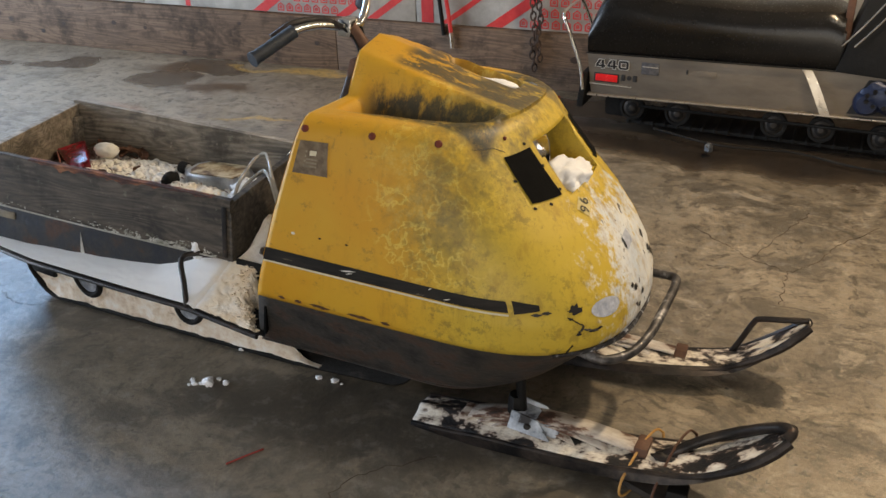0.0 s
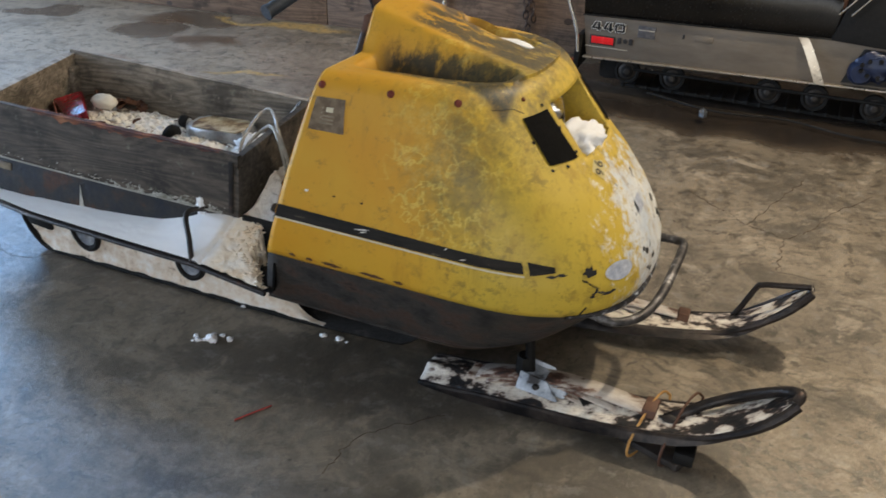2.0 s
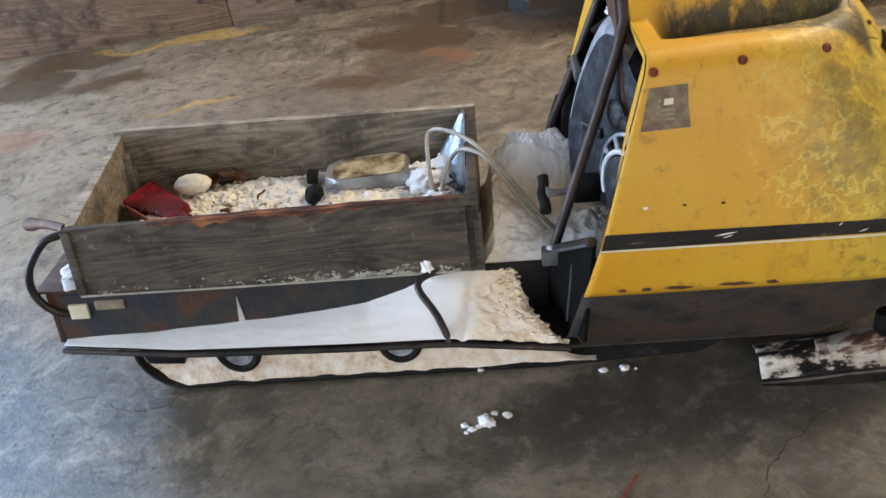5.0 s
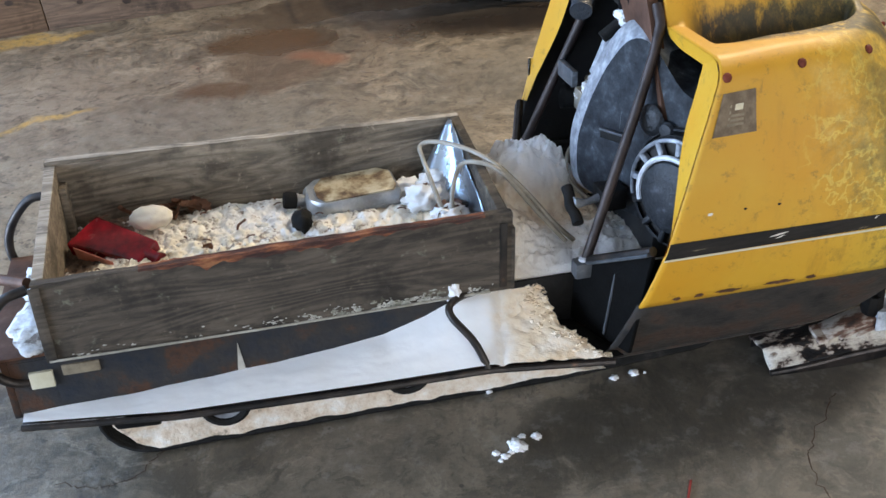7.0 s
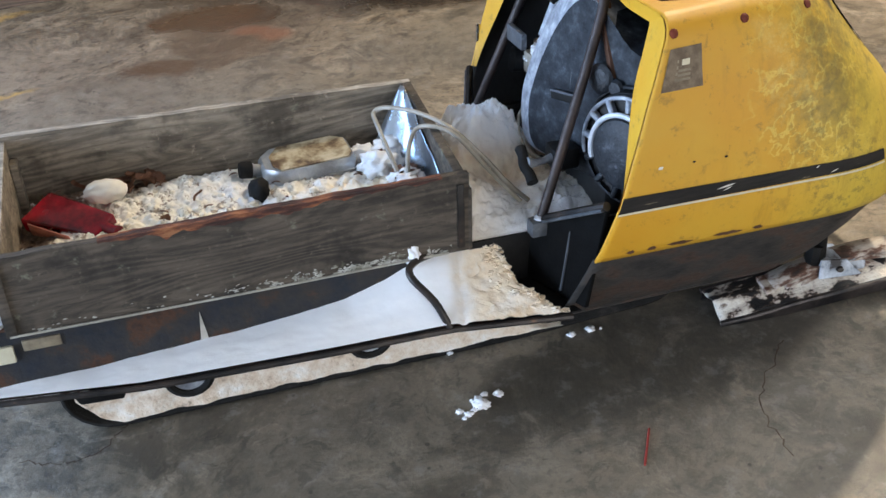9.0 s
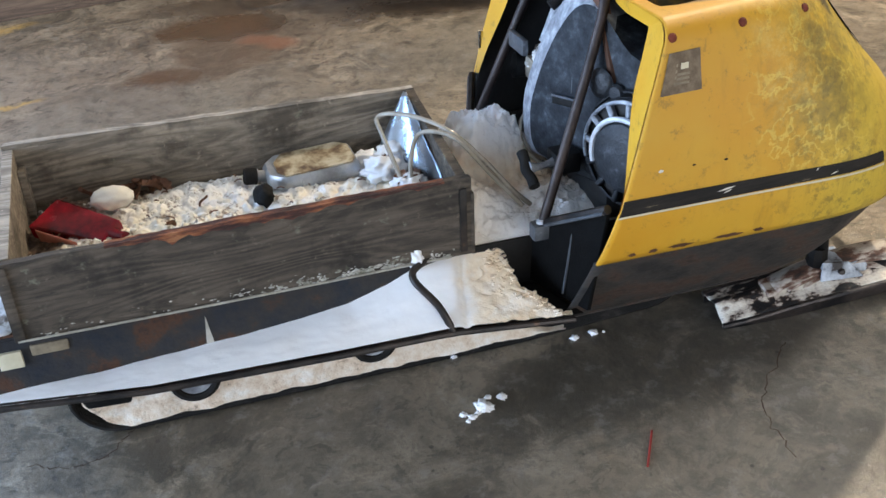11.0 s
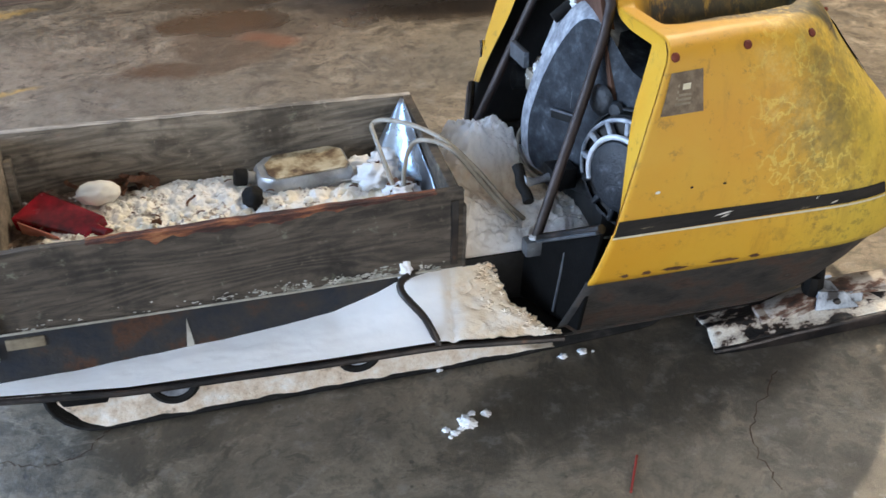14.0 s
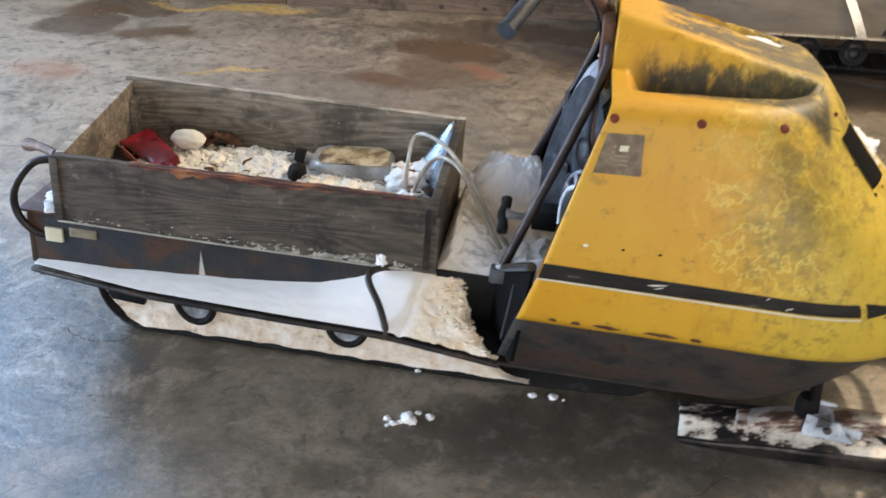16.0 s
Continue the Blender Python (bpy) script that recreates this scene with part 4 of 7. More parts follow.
def disc_on(z, q, rz, rq, material, name, label="", off=0.0016, parent=None):
    bm = bmesh.new()
    c = bm.verts.new(on_cowl(z, q, off + 0.0006))
    jag = 0.0 if name in ("round_badge", "chip", "screw") else 0.45
    ring = [bm.verts.new(on_cowl(z + rz * w * math.sin(a), q + rq * w * math.cos(a), off)) for a, w in ((2 * math.pi * j / 20, 1 + jag * (noise.noise(Vector((j * 0.9, z * 90, q * 90))) + noise.noise(Vector((math.cos(j / 3.2) * 2, math.sin(j / 3.2) * 2, z * 50)))) ) for j in range(20))]
    for j in range(20):
        bm.faces.new((c, ring[j], ring[(j + 1) % 20]))
    return part(name, bm, material, parent or COWLING, label)


def hood_details():
    # bolts along the shoulder
    for x in (0.0, 0.169, 0.33, 0.45):
        for far in (False, True):
            z = 0.853
            q = q_at(z, max(x, 0.0), far)
            p, n = on_cowl(z, q), (on_cowl(z, q, 0.01) - on_cowl(z, q)).normalized()
            m = Matrix.Translation(p) @ n.to_track_quat("Z", "Y").to_matrix().to_4x4()
            s = 1.0 if x < 0.4 else 0.55
            part("bolt", lathe([(0, 0.006), (0.006 * s, 0.0055), (0.0095 * s, 0.003), (0.0098 * s, 0)], m, 10), M_bolt, COWLING)
    # grey foil sticker with worn print
    z0, z1 = 0.742, 0.825
    qa, qb = q_at(0.78, -0.018), q_at(0.78, 0.066)
    st = surface_patch("sticker", lambda u, v: (z0 + (z1 - z0) * v, qa + (qb - qa) * u), M_sticker, "worn grey foil sticker", nu=6, nv=6)
    surface_patch("print_bar", lambda u, v: (z0 + 0.048 + 0.012 * v, qa + (qb - qa) * (0.42 + 0.22 * u)), M_cream, off=0.0024, nu=4, nv=2, parent=st)
    for i in range(3):
        surface_patch("print_bar", lambda u, v: (z0 + 0.018 + 0.009 * i + 0.005 * v, qa + (qb - qa) * (0.34 + 0.34 * u)), M_cream_dirty, off=0.0024, nu=4, nv=2, parent=st)
    for i in range(4):
        surface_patch("print_bar", lambda u, v: (z0 + 0.018 + 0.012 * i + 0.006 * v, qa + (qb - qa) * (0.28 + 0.05 * u)), M_cream_dirty, off=0.0024, nu=4, nv=2, parent=st)
    # small holes and a white chip on the side
    for x, z, mt, r in ((-0.016, 0.584, M_white, 0.0035), (0.060, 0.584, M_black, 0.0024), (0.135, 0.582, M_black, 0.0026)):
        disc_on(z, q_at(z, x), r, 0.004 * r / 0.005, mt, "chip")
    for x, w in ((-0.06, 0.006), (-0.01, 0.007), (0.055, 0.018), (0.17, 0.022), (0.245, 0.008)):
        disc_on(0.387, q_at(0.387, x), 0.005, w * 0.6, M_rust, "rust_hole")
    # black screened louvres beside the lamp bay
    for far in (False, True):
        f = (lambda q: 1 - q) if far else (lambda q: q)
        def louvre(u, v):
            z = 0.717 + 0.099 * v + 0.008 * u * v - 0.002 * u
            qi, qo = q_y(z, 0.175), q_y(z, 0.285 - 0.010 * v)
            return z, f(qo + (qi - qo) * u)
        lo = surface_patch("louvre", louvre, M_screen, "black screened hood vent", off=0.003, nu=12, nv=8)
        for u, v in ((-0.06, 0.5), (0.5, -0.09), (1.06, 0.1), (1.04, 0.6), (0.0, -0.1), (0.9, 1.1)):
            disc_on(*louvre(u, v), 0.0035, 0.0028, M_black, "screw", off=0.002, parent=lo)
    # decals on the nose
    disc_on(0.477, 0.4085, 0.022, 0.0255, M_frost, "round_badge", "frosted round badge on the nose")
    disc_on(0.490, 0.3615, 0.012, 0.010, M_ink, "badge_remnant")
    # split and flaked paint below the badge, in black lines
    for line in (((0.475, 0.348), (0.462, 0.358), (0.450, 0.367), (0.440, 0.366), (0.431, 0.358)), ((0.440, 0.366), (0.432, 0.380), (0.428, 0.392)), ((0.374, 0.3475), (0.390, 0.350), (0.404, 0.3525))):
        pts = [on_cowl(a[0] + (b[0] - a[0]) * t + 0.002 * noise.noise(Vector((a[0] * 90, t * 9, 1))), a[1] + (b[1] - a[1]) * t, 0.0012) for a, b in zip(line, line[1:]) for t in (0, 0.25, 0.5, 0.75)]
        part("split", tube(pts, lambda t: 0.0012 + 0.0022 * abs(math.sin(t * 17)), 6, 0, flat=0.5), M_ink, COWLING)
    for z, q, rz, rq in ((0.430, 0.383, 0.004, 0.008), (0.433, 0.392, 0.003, 0.005), (0.428, 0.360, 0.004, 0.004), (0.470, 0.352, 0.003, 0.003)):
        disc_on(z, q, rz, rq, M_ink, "paint_chip")
    # foil remnant, and the black lettering strip round the far side of the nose
    rs = surface_patch("foil_remnant", lambda u, v: (0.553 + 0.030 * v + 0.006 * u, 0.4885 + 0.0135 * u), M_frost, "blue-grey foil remnant on the nose", off=0.002, nu=4, nv=4)
    surface_patch("foil_edge", lambda u, v: (0.557 + 0.022 * v + 0.006 * u, 0.4870 + 0.0025 * u), M_ink, off=0.0026, nu=2, nv=4, parent=rs)
    for i in range(7):
        disc_on(0.505 - 0.014 * i, 0.536 + 0.009 * i, 0.008, 0.006, M_ink, "lettering_bar")
    # hairline split that runs from the vent along the shoulder
    line = [(0.840, 0.335), (0.838, 0.350), (0.840, 0.368), (0.831, 0.380), (0.825, 0.388)]
    pts = [on_cowl(a[0] + (b[0] - a[0]) * t + 0.0025 * noise.noise(Vector((a[1] * 60, t * 7, 4))), a[1] + (b[1] - a[1]) * t, 0.0006) for a, b in zip(line, line[1:]) for t in (0, 0.2, 0.4, 0.6, 0.8)]
    part("split", tube(pts, 0.0007, 6, 0), M_ink, COWLING)
    for z, y, r in ((0.486, 0.108, 0.006), (0.475, 0.09, 0.008), (0.45, 0.05, 0.007), (0.425, 0.08, 0.006), (0.545, -0.115, 0.009)):
        disc_on(z, q_y(z, y), r, r * 0.5, M_ink, "paint_chip")
    lab = surface_patch("number_label", lambda u, v: (0.656 + 0.024 * v + 0.018 * u, 0.4580 + 0.018 * u - 0.012 * v), M_label, "small pale label with the number 96", nu=4, nv=4)
    cu = bpy.data.curves.new("digits", "FONT")
    cu.body, cu.size, cu.space_character = "96", 0.030, 1.25
    ob = bpy.data.objects.new("digits", cu)
    me = bpy.data.meshes.new_from_object(ob)
    bpy.data.objects.remove(ob)
    bm = bmesh.new()
    bm.from_mesh(me)
    for v in bm.verts:
        v.co = on_cowl(0.660 + v.co.y * 0.66 + v.co.x * 0.72, 0.4590 + v.co.x * 0.50 - v.co.y * 0.50, 0.003)
    part("digits", bm, M_ink, lab, smooth=False)
    # chips around the lower edge of the stripe
    for z, x in ((0.486, 0.62), (0.49, 0.64)):
        disc_on(z, q_at(z, x), 0.004, 0.006, M_ink, "paint_chip")


def q_y(z, y):
    """The q of the nose's point at height z, y metres towards the near side (minus: far)."""
    lo, hi = 0.0, 0.5
    for _ in range(40):
        m = (lo + hi) / 2
        lo, hi = (m, hi) if -outline(z, m).y > abs(y) else (lo, m)
    return lo if y > 0 else 1 - lo


M_bolt = mat("red_rusted_bolt", [(0.35, (0.10, 0.016, 0.008)), (0.7, (0.20, 0.038, 0.016))], 0.6, 0.2, 60)
M_label = mat("pale_worn_label", [(0.35, (0.56, 0.46, 0.16)), (0.7, (0.68, 0.60, 0.34))], 0.5, 0, 40)
M_frost = mat("frosted_blue_grey_badge", [(0.35, (0.32, 0.36, 0.46)), (0.7, (0.62, 0.66, 0.74))], 0.6, 0, 40, 0.3, 90)
hood_details()
part("scraped_lip", tube([on_cowl(0.371, 0.33 + 0.34 * i / 60, 0.002) for i in range(61)], lambda t: 0.004 + 0.006 * math.sin(math.pi * t), 8, 0), M_lip, COWLING, "scraped black and white lower lip")
for x, z, w, h in ((0.12, 0.514, 0.045, 0.004), (0.135, 0.508, 0.022, 0.003), (0.40, 0.499, 0.02, 0.003), (0.36, 0.516, 0.012, 0.003)):
    q0 = q_at(z, x)
    surface_patch("scratch", lambda u, v: (z + h * (v - 0.5) * math.sin(math.pi * u) + 0.006 * (u - 0.5), q0 + (q_at(z, x + w) - q0) * u), M_white, off=0.0026, nu=8, nv=2)


def bay_walls():
    def wall(y):
        pts = []
        for z in (0.70, 0.75, 0.80, 0.85):
            pts.append(outline(z, q_y(z, 0.146)).x)
        bm = bmesh.new()
        zs = (0.70, 0.75, 0.80, 0.85)
        f = [bm.verts.new((x - 0.004, y, z)) for x, z in zip(pts, zs)]
        b = [bm.verts.new((0.38, y, z)) for z in zs]
        for i in range(3):
            bm.faces.new((f[i], f[i + 1], b[i + 1], b[i]))
        return bm
    part("lamp_bay_wall", wall(-0.146), M_cowl, COWLING)
    part("lamp_bay_wall", wall(0.146), M_cowl, COWLING)
    part("lamp_bay_back", block(0.372, 0.38, -0.146, 0.146, 0.70, 0.85, 0), M_inner, COWLING)
    part("lamp_bay_floor", block(0.38, 0.600, -0.146, 0.146, 0.694, 0.702, 0), M_cowl, COWLING)
    m = Matrix.Translation((0.436, -0.058, 0.768)) @ Vector((0.85, -0.15, 0.28)).normalized().to_track_quat("Z", "Y").to_matrix().to_4x4() @ Matrix.Scale(0.93, 4)
    part("reflector", lathe([(0.0, 0.0), (0.04, 0.012), (0.065, 0.04), (0.072, 0.06), (0.076, 0.06), (0.07, 0.035), (0.04, 0.004), (0.0, -0.01)], m), M_chrome, COWLING, "dented chrome headlamp reflector")


bay_walls()


def belly():
    rows = [
        (0.178, -0.185, 0.340, 0.30, 0.335, 0.50),
        (0.190, -0.180, 0.352, 0.32, 0.348, 0.57),
        (0.225, -0.172, 0.376, 0.34, 0.372, 0.64),
        (0.290, -0.158, 0.404, 0.36, 0.402, 0.71),
        (0.345, -0.145, 0.424, 0.38, 0.424, 0.752),
        (0.376, -0.139, 0.434, 0.38, 0.434, 0.768),
    ]
    bm = bmesh.new()
    zs = [0.178 + 0.198 * i / 14 for i in range(15)]
    g = [[bm.verts.new(outline(z, i / 80, rows)) for i in range(81)] for z in zs]
    for r0, r1 in zip(g, g[1:]):
        for i in range(80):
            bm.faces.new((r0[i], r0[i + 1], r1[i + 1], r1[i]))
    for i in range(40):
        if g[0][i] != g[0][80 - i]:
            a, b, c, d = g[0][i], g[0][i + 1], g[0][79 - i], g[0][80 - i]
            vs = [a, b] + ([c] if c != b else []) + [d]
            bm.faces.new(vs)
    ob = part("belly_pan", bm, M_belly, SLED, "scuffed dark steel belly pan", angle=60)
    so = ob.modifiers.new("thickness", "SOLIDIFY")
    so.thickness, so.offset = 0.003, -1
    part("belly_trim", tube([outline(0.186, q, rows) + Vector((0, 0.0, 0)) for q in [i / 60 for i in range(0, 61)]], 0.004, 6, 0), M_belly, ob)
    return ob


belly()


def board_edge(x):
    """Outer edge and height of the running board at length x."""
    return lerp_table([(-1.40, 0.250, 0.206), (-1.08, 0.310, 0.211), (-0.68, 0.349, 0.226), (-0.434, 0.365, 0.234), (-0.165, 0.405, 0.230)], x)[1:]


def tunnel():
    x0, x1, w = -1.40, 0.05, 0.222
    tn = part("tunnel", block(x0, x1, -w, w, 0.338, 0.345, 0.002), M_tunnel, SLED, "rusting blue-black steel tunnel")
    part("tunnel_side", block(x0, x1, -w, -w + 0.005, 0.20, 0.338, 0.0015), M_tunnel, tn)
    part("tunnel_side", block(x0, x1, w - 0.005, w, 0.20, 0.338, 0.0015), M_tunnel, tn)
    for s in (-1, 1):
        def top(u, v):
            x = -1.40 + u * 1.235
            o, z = board_edge(x)
            return Vector((x, s * (0.222 + (o - 0.222) * v), z - 0.010 + 0.004 * math.sin(u * 20) * v))
        rb = part("running_board", sheet(top, 40, 4), M_tunnel, SLED, "bent steel running board")
        rb.modifiers.new("thickness", "SOLIDIFY").thickness = 0.006
        edge = [(x, s * board_edge(x)[0], board_edge(x)[1] - 0.011) for x in [-1.40 + 1.235 * i / 24 for i in range(25)]]
        part("board_edge", tube(edge, 0.0075, 8, 0), M_blackmetal, rb)
        # reflectors on the tunnel's rear end
        part("reflector", block(-1.365, -1.318, s * w - 0.005 - 0.003 * (s < 0), s * w + 0.005 + 0.003 * (s > 0), 0.272, 0.312, 0.002), M_cream, tn, "square cream reflector")
        part("reflector", block(-1.30, -1.225, s * w - 0.004, s * w + 0.004, 0.292, 0.318, 0.003), M_cream_dirty, tn, "grimy cream reflector")
        part("seam", plate([(-0.953, s * (w + 0.001), 0.232), (-0.936, s * (w + 0.001), 0.232), (-0.946, s * (w + 0.001), 0.306)], (0, s, 0), 0.001), M_wire, tn)
        # grab hoop over the snow on the board
        part("hoop", tube([(-0.40, s * 0.226, 0.345), (-0.475, s * 0.255, 0.348), (-0.50, s * 0.29, 0.335), (-0.46, s * 0.335, 0.285), (-0.434, s * 0.362, 0.226)], 0.0085, 10, 5), M_blackmetal, rb)
    part("rear_panel", block(-1.415, -1.40, -w, w, 0.20, 0.345, 0.003), M_tunnel, tn)
    part("rear_plate", block(-1.44, -1.30, -w, w, 0.345, 0.352, 0.002), M_rust, tn, "brown rusted rear plate")
    part("snow_flap", block(-1.40, -1.26, -0.2, 0.2, 0.16, 0.20, 0.004), M_rubber, tn)
    return tn


tunnel()


def rear_bumper():
    for s in (-1, 1):
        bm = tube([(-1.33, s * 0.215, 0.28), (-1.40, s * 0.224, 0.295), (-1.437, s * 0.230, 0.35), (-1.428, s * 0.234, 0.42), (-1.375, s * 0.230, 0.49), (-1.325, s * 0.220, 0.505)], 0.0105, 12, 6)
        part("rear_hoop", bm, M_blackmetal, SLED, "chipped black tube hoop at the tail")
    part("rear_crossbar", tube([(-1.325, -0.20, 0.508), (-1.40, -0.13, 0.490), (-1.485, -0.06, 0.462)], lambda t: 0.012 + 0.006 * smooth01(t, 0.7, 0.9), 10, 4), M_rust, SLED, "brown rusted bar behind the crate")


for side in (-1, 1):
    o, z = board_edge(-1.38)
    part("board_end_flange", hexa([(-1.395, side * (o - 0.030), z - 0.042), (-1.23, side * (o - 0.022), board_edge(-1.23)[1] - 0.034), (-1.23, side * (o - 0.019), board_edge(-1.23)[1] - 0.034), (-1.395, side * (o - 0.027), z - 0.042), (-1.40, side * (o - 0.006), z - 0.004), (-1.19, side * (board_edge(-1.19)[0] - 0.006), board_edge(-1.19)[1] - 0.004), (-1.19, side * (board_edge(-1.19)[0] - 0.003), board_edge(-1.19)[1] - 0.004), (-1.40, side * (o - 0.003), z - 0.004)], 0.001, 1), M_leafflange, SLED, "bent end of the running board with chipped paint")
rear_bumper()


def track():
    """The rubber belt: a long loop packed with snow, and its small wheels."""
    path = []
    r, xa, xb, zt = 0.105, -1.16, -0.16, 0.20
    for i in range(12):
        a = math.pi / 2 + math.pi * i / 11
        path.append((xa + r * math.cos(a), 0.105 + 0.095 * math.sin(a)))
    for i in range(1, 24):
        path.append((xa + (xb - xa) * i / 24, 0.010))
    for i in range(10):
        a = -math.pi / 2 + math.pi * i / 9
        path.append((xb + 0.3 + 0.09 * math.cos(a), 0.115 + 0.085 * math.sin(a)))
    n = len(path)
    bm = bmesh.new()
    rings = []
    for x, z in path:
        rings.append([bm.verts.new((x, y, z)) for y in (-0.166, 0.166)])
    for i in range(n):
        a, b = rings[i], rings[(i + 1) % n]
        bm.faces.new((a[0], b[0], b[1], a[1]))
    tr = part("track", bm, M_rubber, SLED, "snow-packed black rubber track", angle=70)
    so = tr.modifiers.new("thickness", "SOLIDIFY")
    so.thickness, so.offset = 0.010, 1
    for i in range(20):
        x = -1.16 + i * 0.056
        part("lug", block(x, x + 0.012, -0.15, 0.15, 0.0, 0.012, 0.003, seg=1), M_rubber, tr)
    for s in (-1, 1):
        for x, z, rr in ((-0.574, 0.105, 0.058), (-0.995, 0.108, 0.060)):
            m = pose(x, s * 0.164, z, 90 * -s, 0, 0)
            wh = part("wheel", lathe([(0.012, 0.004), (rr * 0.66, 0.004), (rr * 0.70, 0.013), (rr * 0.82, 0.017), (rr * 0.97, 0.013), (rr, 0.006), (rr, -0.02), (0.012, -0.02)], m, 28), M_rubber, SLED, "small rubber-tyred bogie wheel")
            part("hub", lathe([(0, 0.020), (rr * 0.18, 0.019), (rr * 0.25, 0.010), (rr * 0.5, 0.0085), (rr * 0.66, 0.009), (rr * 0.67, 0.002), (0.012, 0.002)], m, 28), M_rim, wh, "grey steel hub")
        part("track_guard", hexa([(-1.235, s * 0.168 - 0.012, 0.092), (-1.14, s * 0.168 - 0.012, 0.086), (-1.14, s * 0.168 + 0.012, 0.086), (-1.235, s * 0.168 + 0.012, 0.092), (-1.27, s * 0.168 - 0.012, 0.19), (-1.11, s * 0.168 - 0.012, 0.18), (-1.11, s * 0.168 + 0.012, 0.18), (-1.27, s * 0.168 + 0.012, 0.19)], 0.008), M_black, SLED, "dark steel guard over the rear axle")


track()


def ski(side, yaw):
    """One ski: pressed steel body with an upturned tip, leaf spring, bracket and hoop."""
    at = pose(0.56, side * 0.245, 0, 8 if side < 0 else -4, 0, yaw)

    curve = [(p.x, p.z) for p in spline([(-0.275, 0, 0.016), (-0.16, 0, 0.030), (-0.08, 0, 0.043), (0.075, 0, 0.058), (0.22, 0, 0.074), (0.36, 0, 0.102), (0.49, 0, 0.146), (0.60, 0, 0.222), (0.68, 0, 0.300)], 6)]

    def rise(x):
        return lerp_table(curve, x)[1]

    def width(x):
        return 0.067 * max(0.02, 1 - (max(0, x - 0.50) / 0.178) ** 3) ** 0.5 * (1 - 0.06 * smooth01(-x, 0.2, 0.3))

    def body(u, v):
        x = -0.275 + u * 0.945
        y = (v - 0.5) * 2
        w = width(x)
        crown = 0.018 * math.exp(-((y / 0.38) ** 2)) * (1 - smooth01(x, 0.40, 0.55)) - 0.010 * smooth01(abs(y), 0.86, 1.0)
        return at @ Vector((x, y * w, rise(x) + 0.014 + crown))

    sk = part("ski", sheet(body, 60, 20), M_ski, SLED, "steel ski with flaking white paint and rust")
    sk.modifiers.new("thickness", "SOLIDIFY").thickness = 0.004
    for s in (-1, 1):
        edge = [at @ Vector((x, s * width(x), rise(x) + 0.006)) for x in [-0.275 + 0.945 * i / 40 for i in range(41)]]
        part("edge", tube(edge, lambda t: 0.0075 + 0.006 * smooth01(t, 0.78, 0.95), 8, 0), M_ski_edge, sk)
    for s in (-1, 1):
        def skirt(u, v):
            x = -0.27 + u * 0.90
            return at @ Vector((x, s * width(x) * (1 - 0.06 * v), rise(x) + 0.008 - 0.042 * v * (1 - 0.6 * smooth01(x, 0.4, 0.6))))
        part("side_flange", sheet(skirt, 40, 2), M_ski_edge, sk)
    part("runner", tube([at @ Vector((x, 0, rise(x) * 1.0 - 0.018 + 0.0)) for x in [-0.25 + 0.75 * i / 20 for i in range(21)]], 0.009, 8, 0), M_ski_edge, sk)
    # leaf spring
    for i, (a, b, h) in enumerate(((-0.13, 0.34, 0.055), (-0.09, 0.26, 0.048), (-0.05, 0.18, 0.041))):
        def leaf(u, v):
            x = a + (b - a) * u
            return at @ Vector((x, (v - 0.5) * 0.058, rise(x) + 0.034 - 0.007 * i + h * 0.8 * math.sin(math.pi * u) ** 0.9))
        lf = part("leaf_spring", sheet(leaf, 20, 2), M_leafspring, sk)
        lf.modifiers.new("thickness", "SOLIDIFY").thickness = 0.005
    # saddle and spindle
    sd = part("saddle", block(-0.015, 0.115, -0.030, 0.030, 0.098, 0.136, 0.012, at @ pose(0, 0, 0.006, 0, 9, 0)), M_saddle, sk, "frost-covered steel saddle")
    for e in (-1, 1):
        part("saddle_cheek", hexa([at @ Vector(p) for p in ((-0.005, e * 0.031, 0.085), (0.115, e * 0.031, 0.078), (0.115, e * 0.036, 0.078), (-0.005, e * 0.036, 0.085), (0.0, e * 0.031, 0.152), (0.075, e * 0.031, 0.140), (0.075, e * 0.036, 0.140), (0.0, e * 0.036, 0.152))], 0.004), M_saddle, sd)
        part("saddle_bolt", lathe([(0, 0.010), (0.009, 0.009), (0.011, 0)], at @ pose(0.050, e * 0.036, 0.115, -90 * e, 0, 0), 8), M_blackmetal, sd)
    part("spindle", tube([at @ Vector((0.02, 0, 0.12)), at @ Vector((0.0, -side * 0.01, 0.28))], 0.013, 12, 0), M_black, sk)
    part("spindle_nut", lathe([(0, 0.03), (0.02, 0.03), (0.024, 0.02), (0.024, -0.02), (0.02, -0.03), (0, -0.03)], at @ pose(0.0, 0, 0.15, 0, 0, 0), 8), M_black, sk)
    part("spring_clip", block(-0.145, -0.120, -0.030, 0.030, 0.058, 0.074, 0.005, at), M_leafspring, sk)
    part("spring_clip", block(0.325, 0.36, -0.03, 0.03, 0.12, 0.15, 0.006, at), M_rust, sk)
    # hoop at the tip: bent flat along the rim on the near ski, standing on the other
    if side < 0:
        part("tip_hoop", tube([at @ Vector((x, y, rise(x) + h)) for x, y, h in ((0.385, -0.012, 0.020), (0.43, 0.004, 0.036), (0.47, 0.032, 0.040), (0.53, 0.054, 0.038), (0.60, 0.050, 0.032), (0.645, 0.030, 0.026), (0.668, 0.0, 0.020), (0.660, -0.020, 0.016))], 0.0135, 10, 6), M_blackmetal, sk)
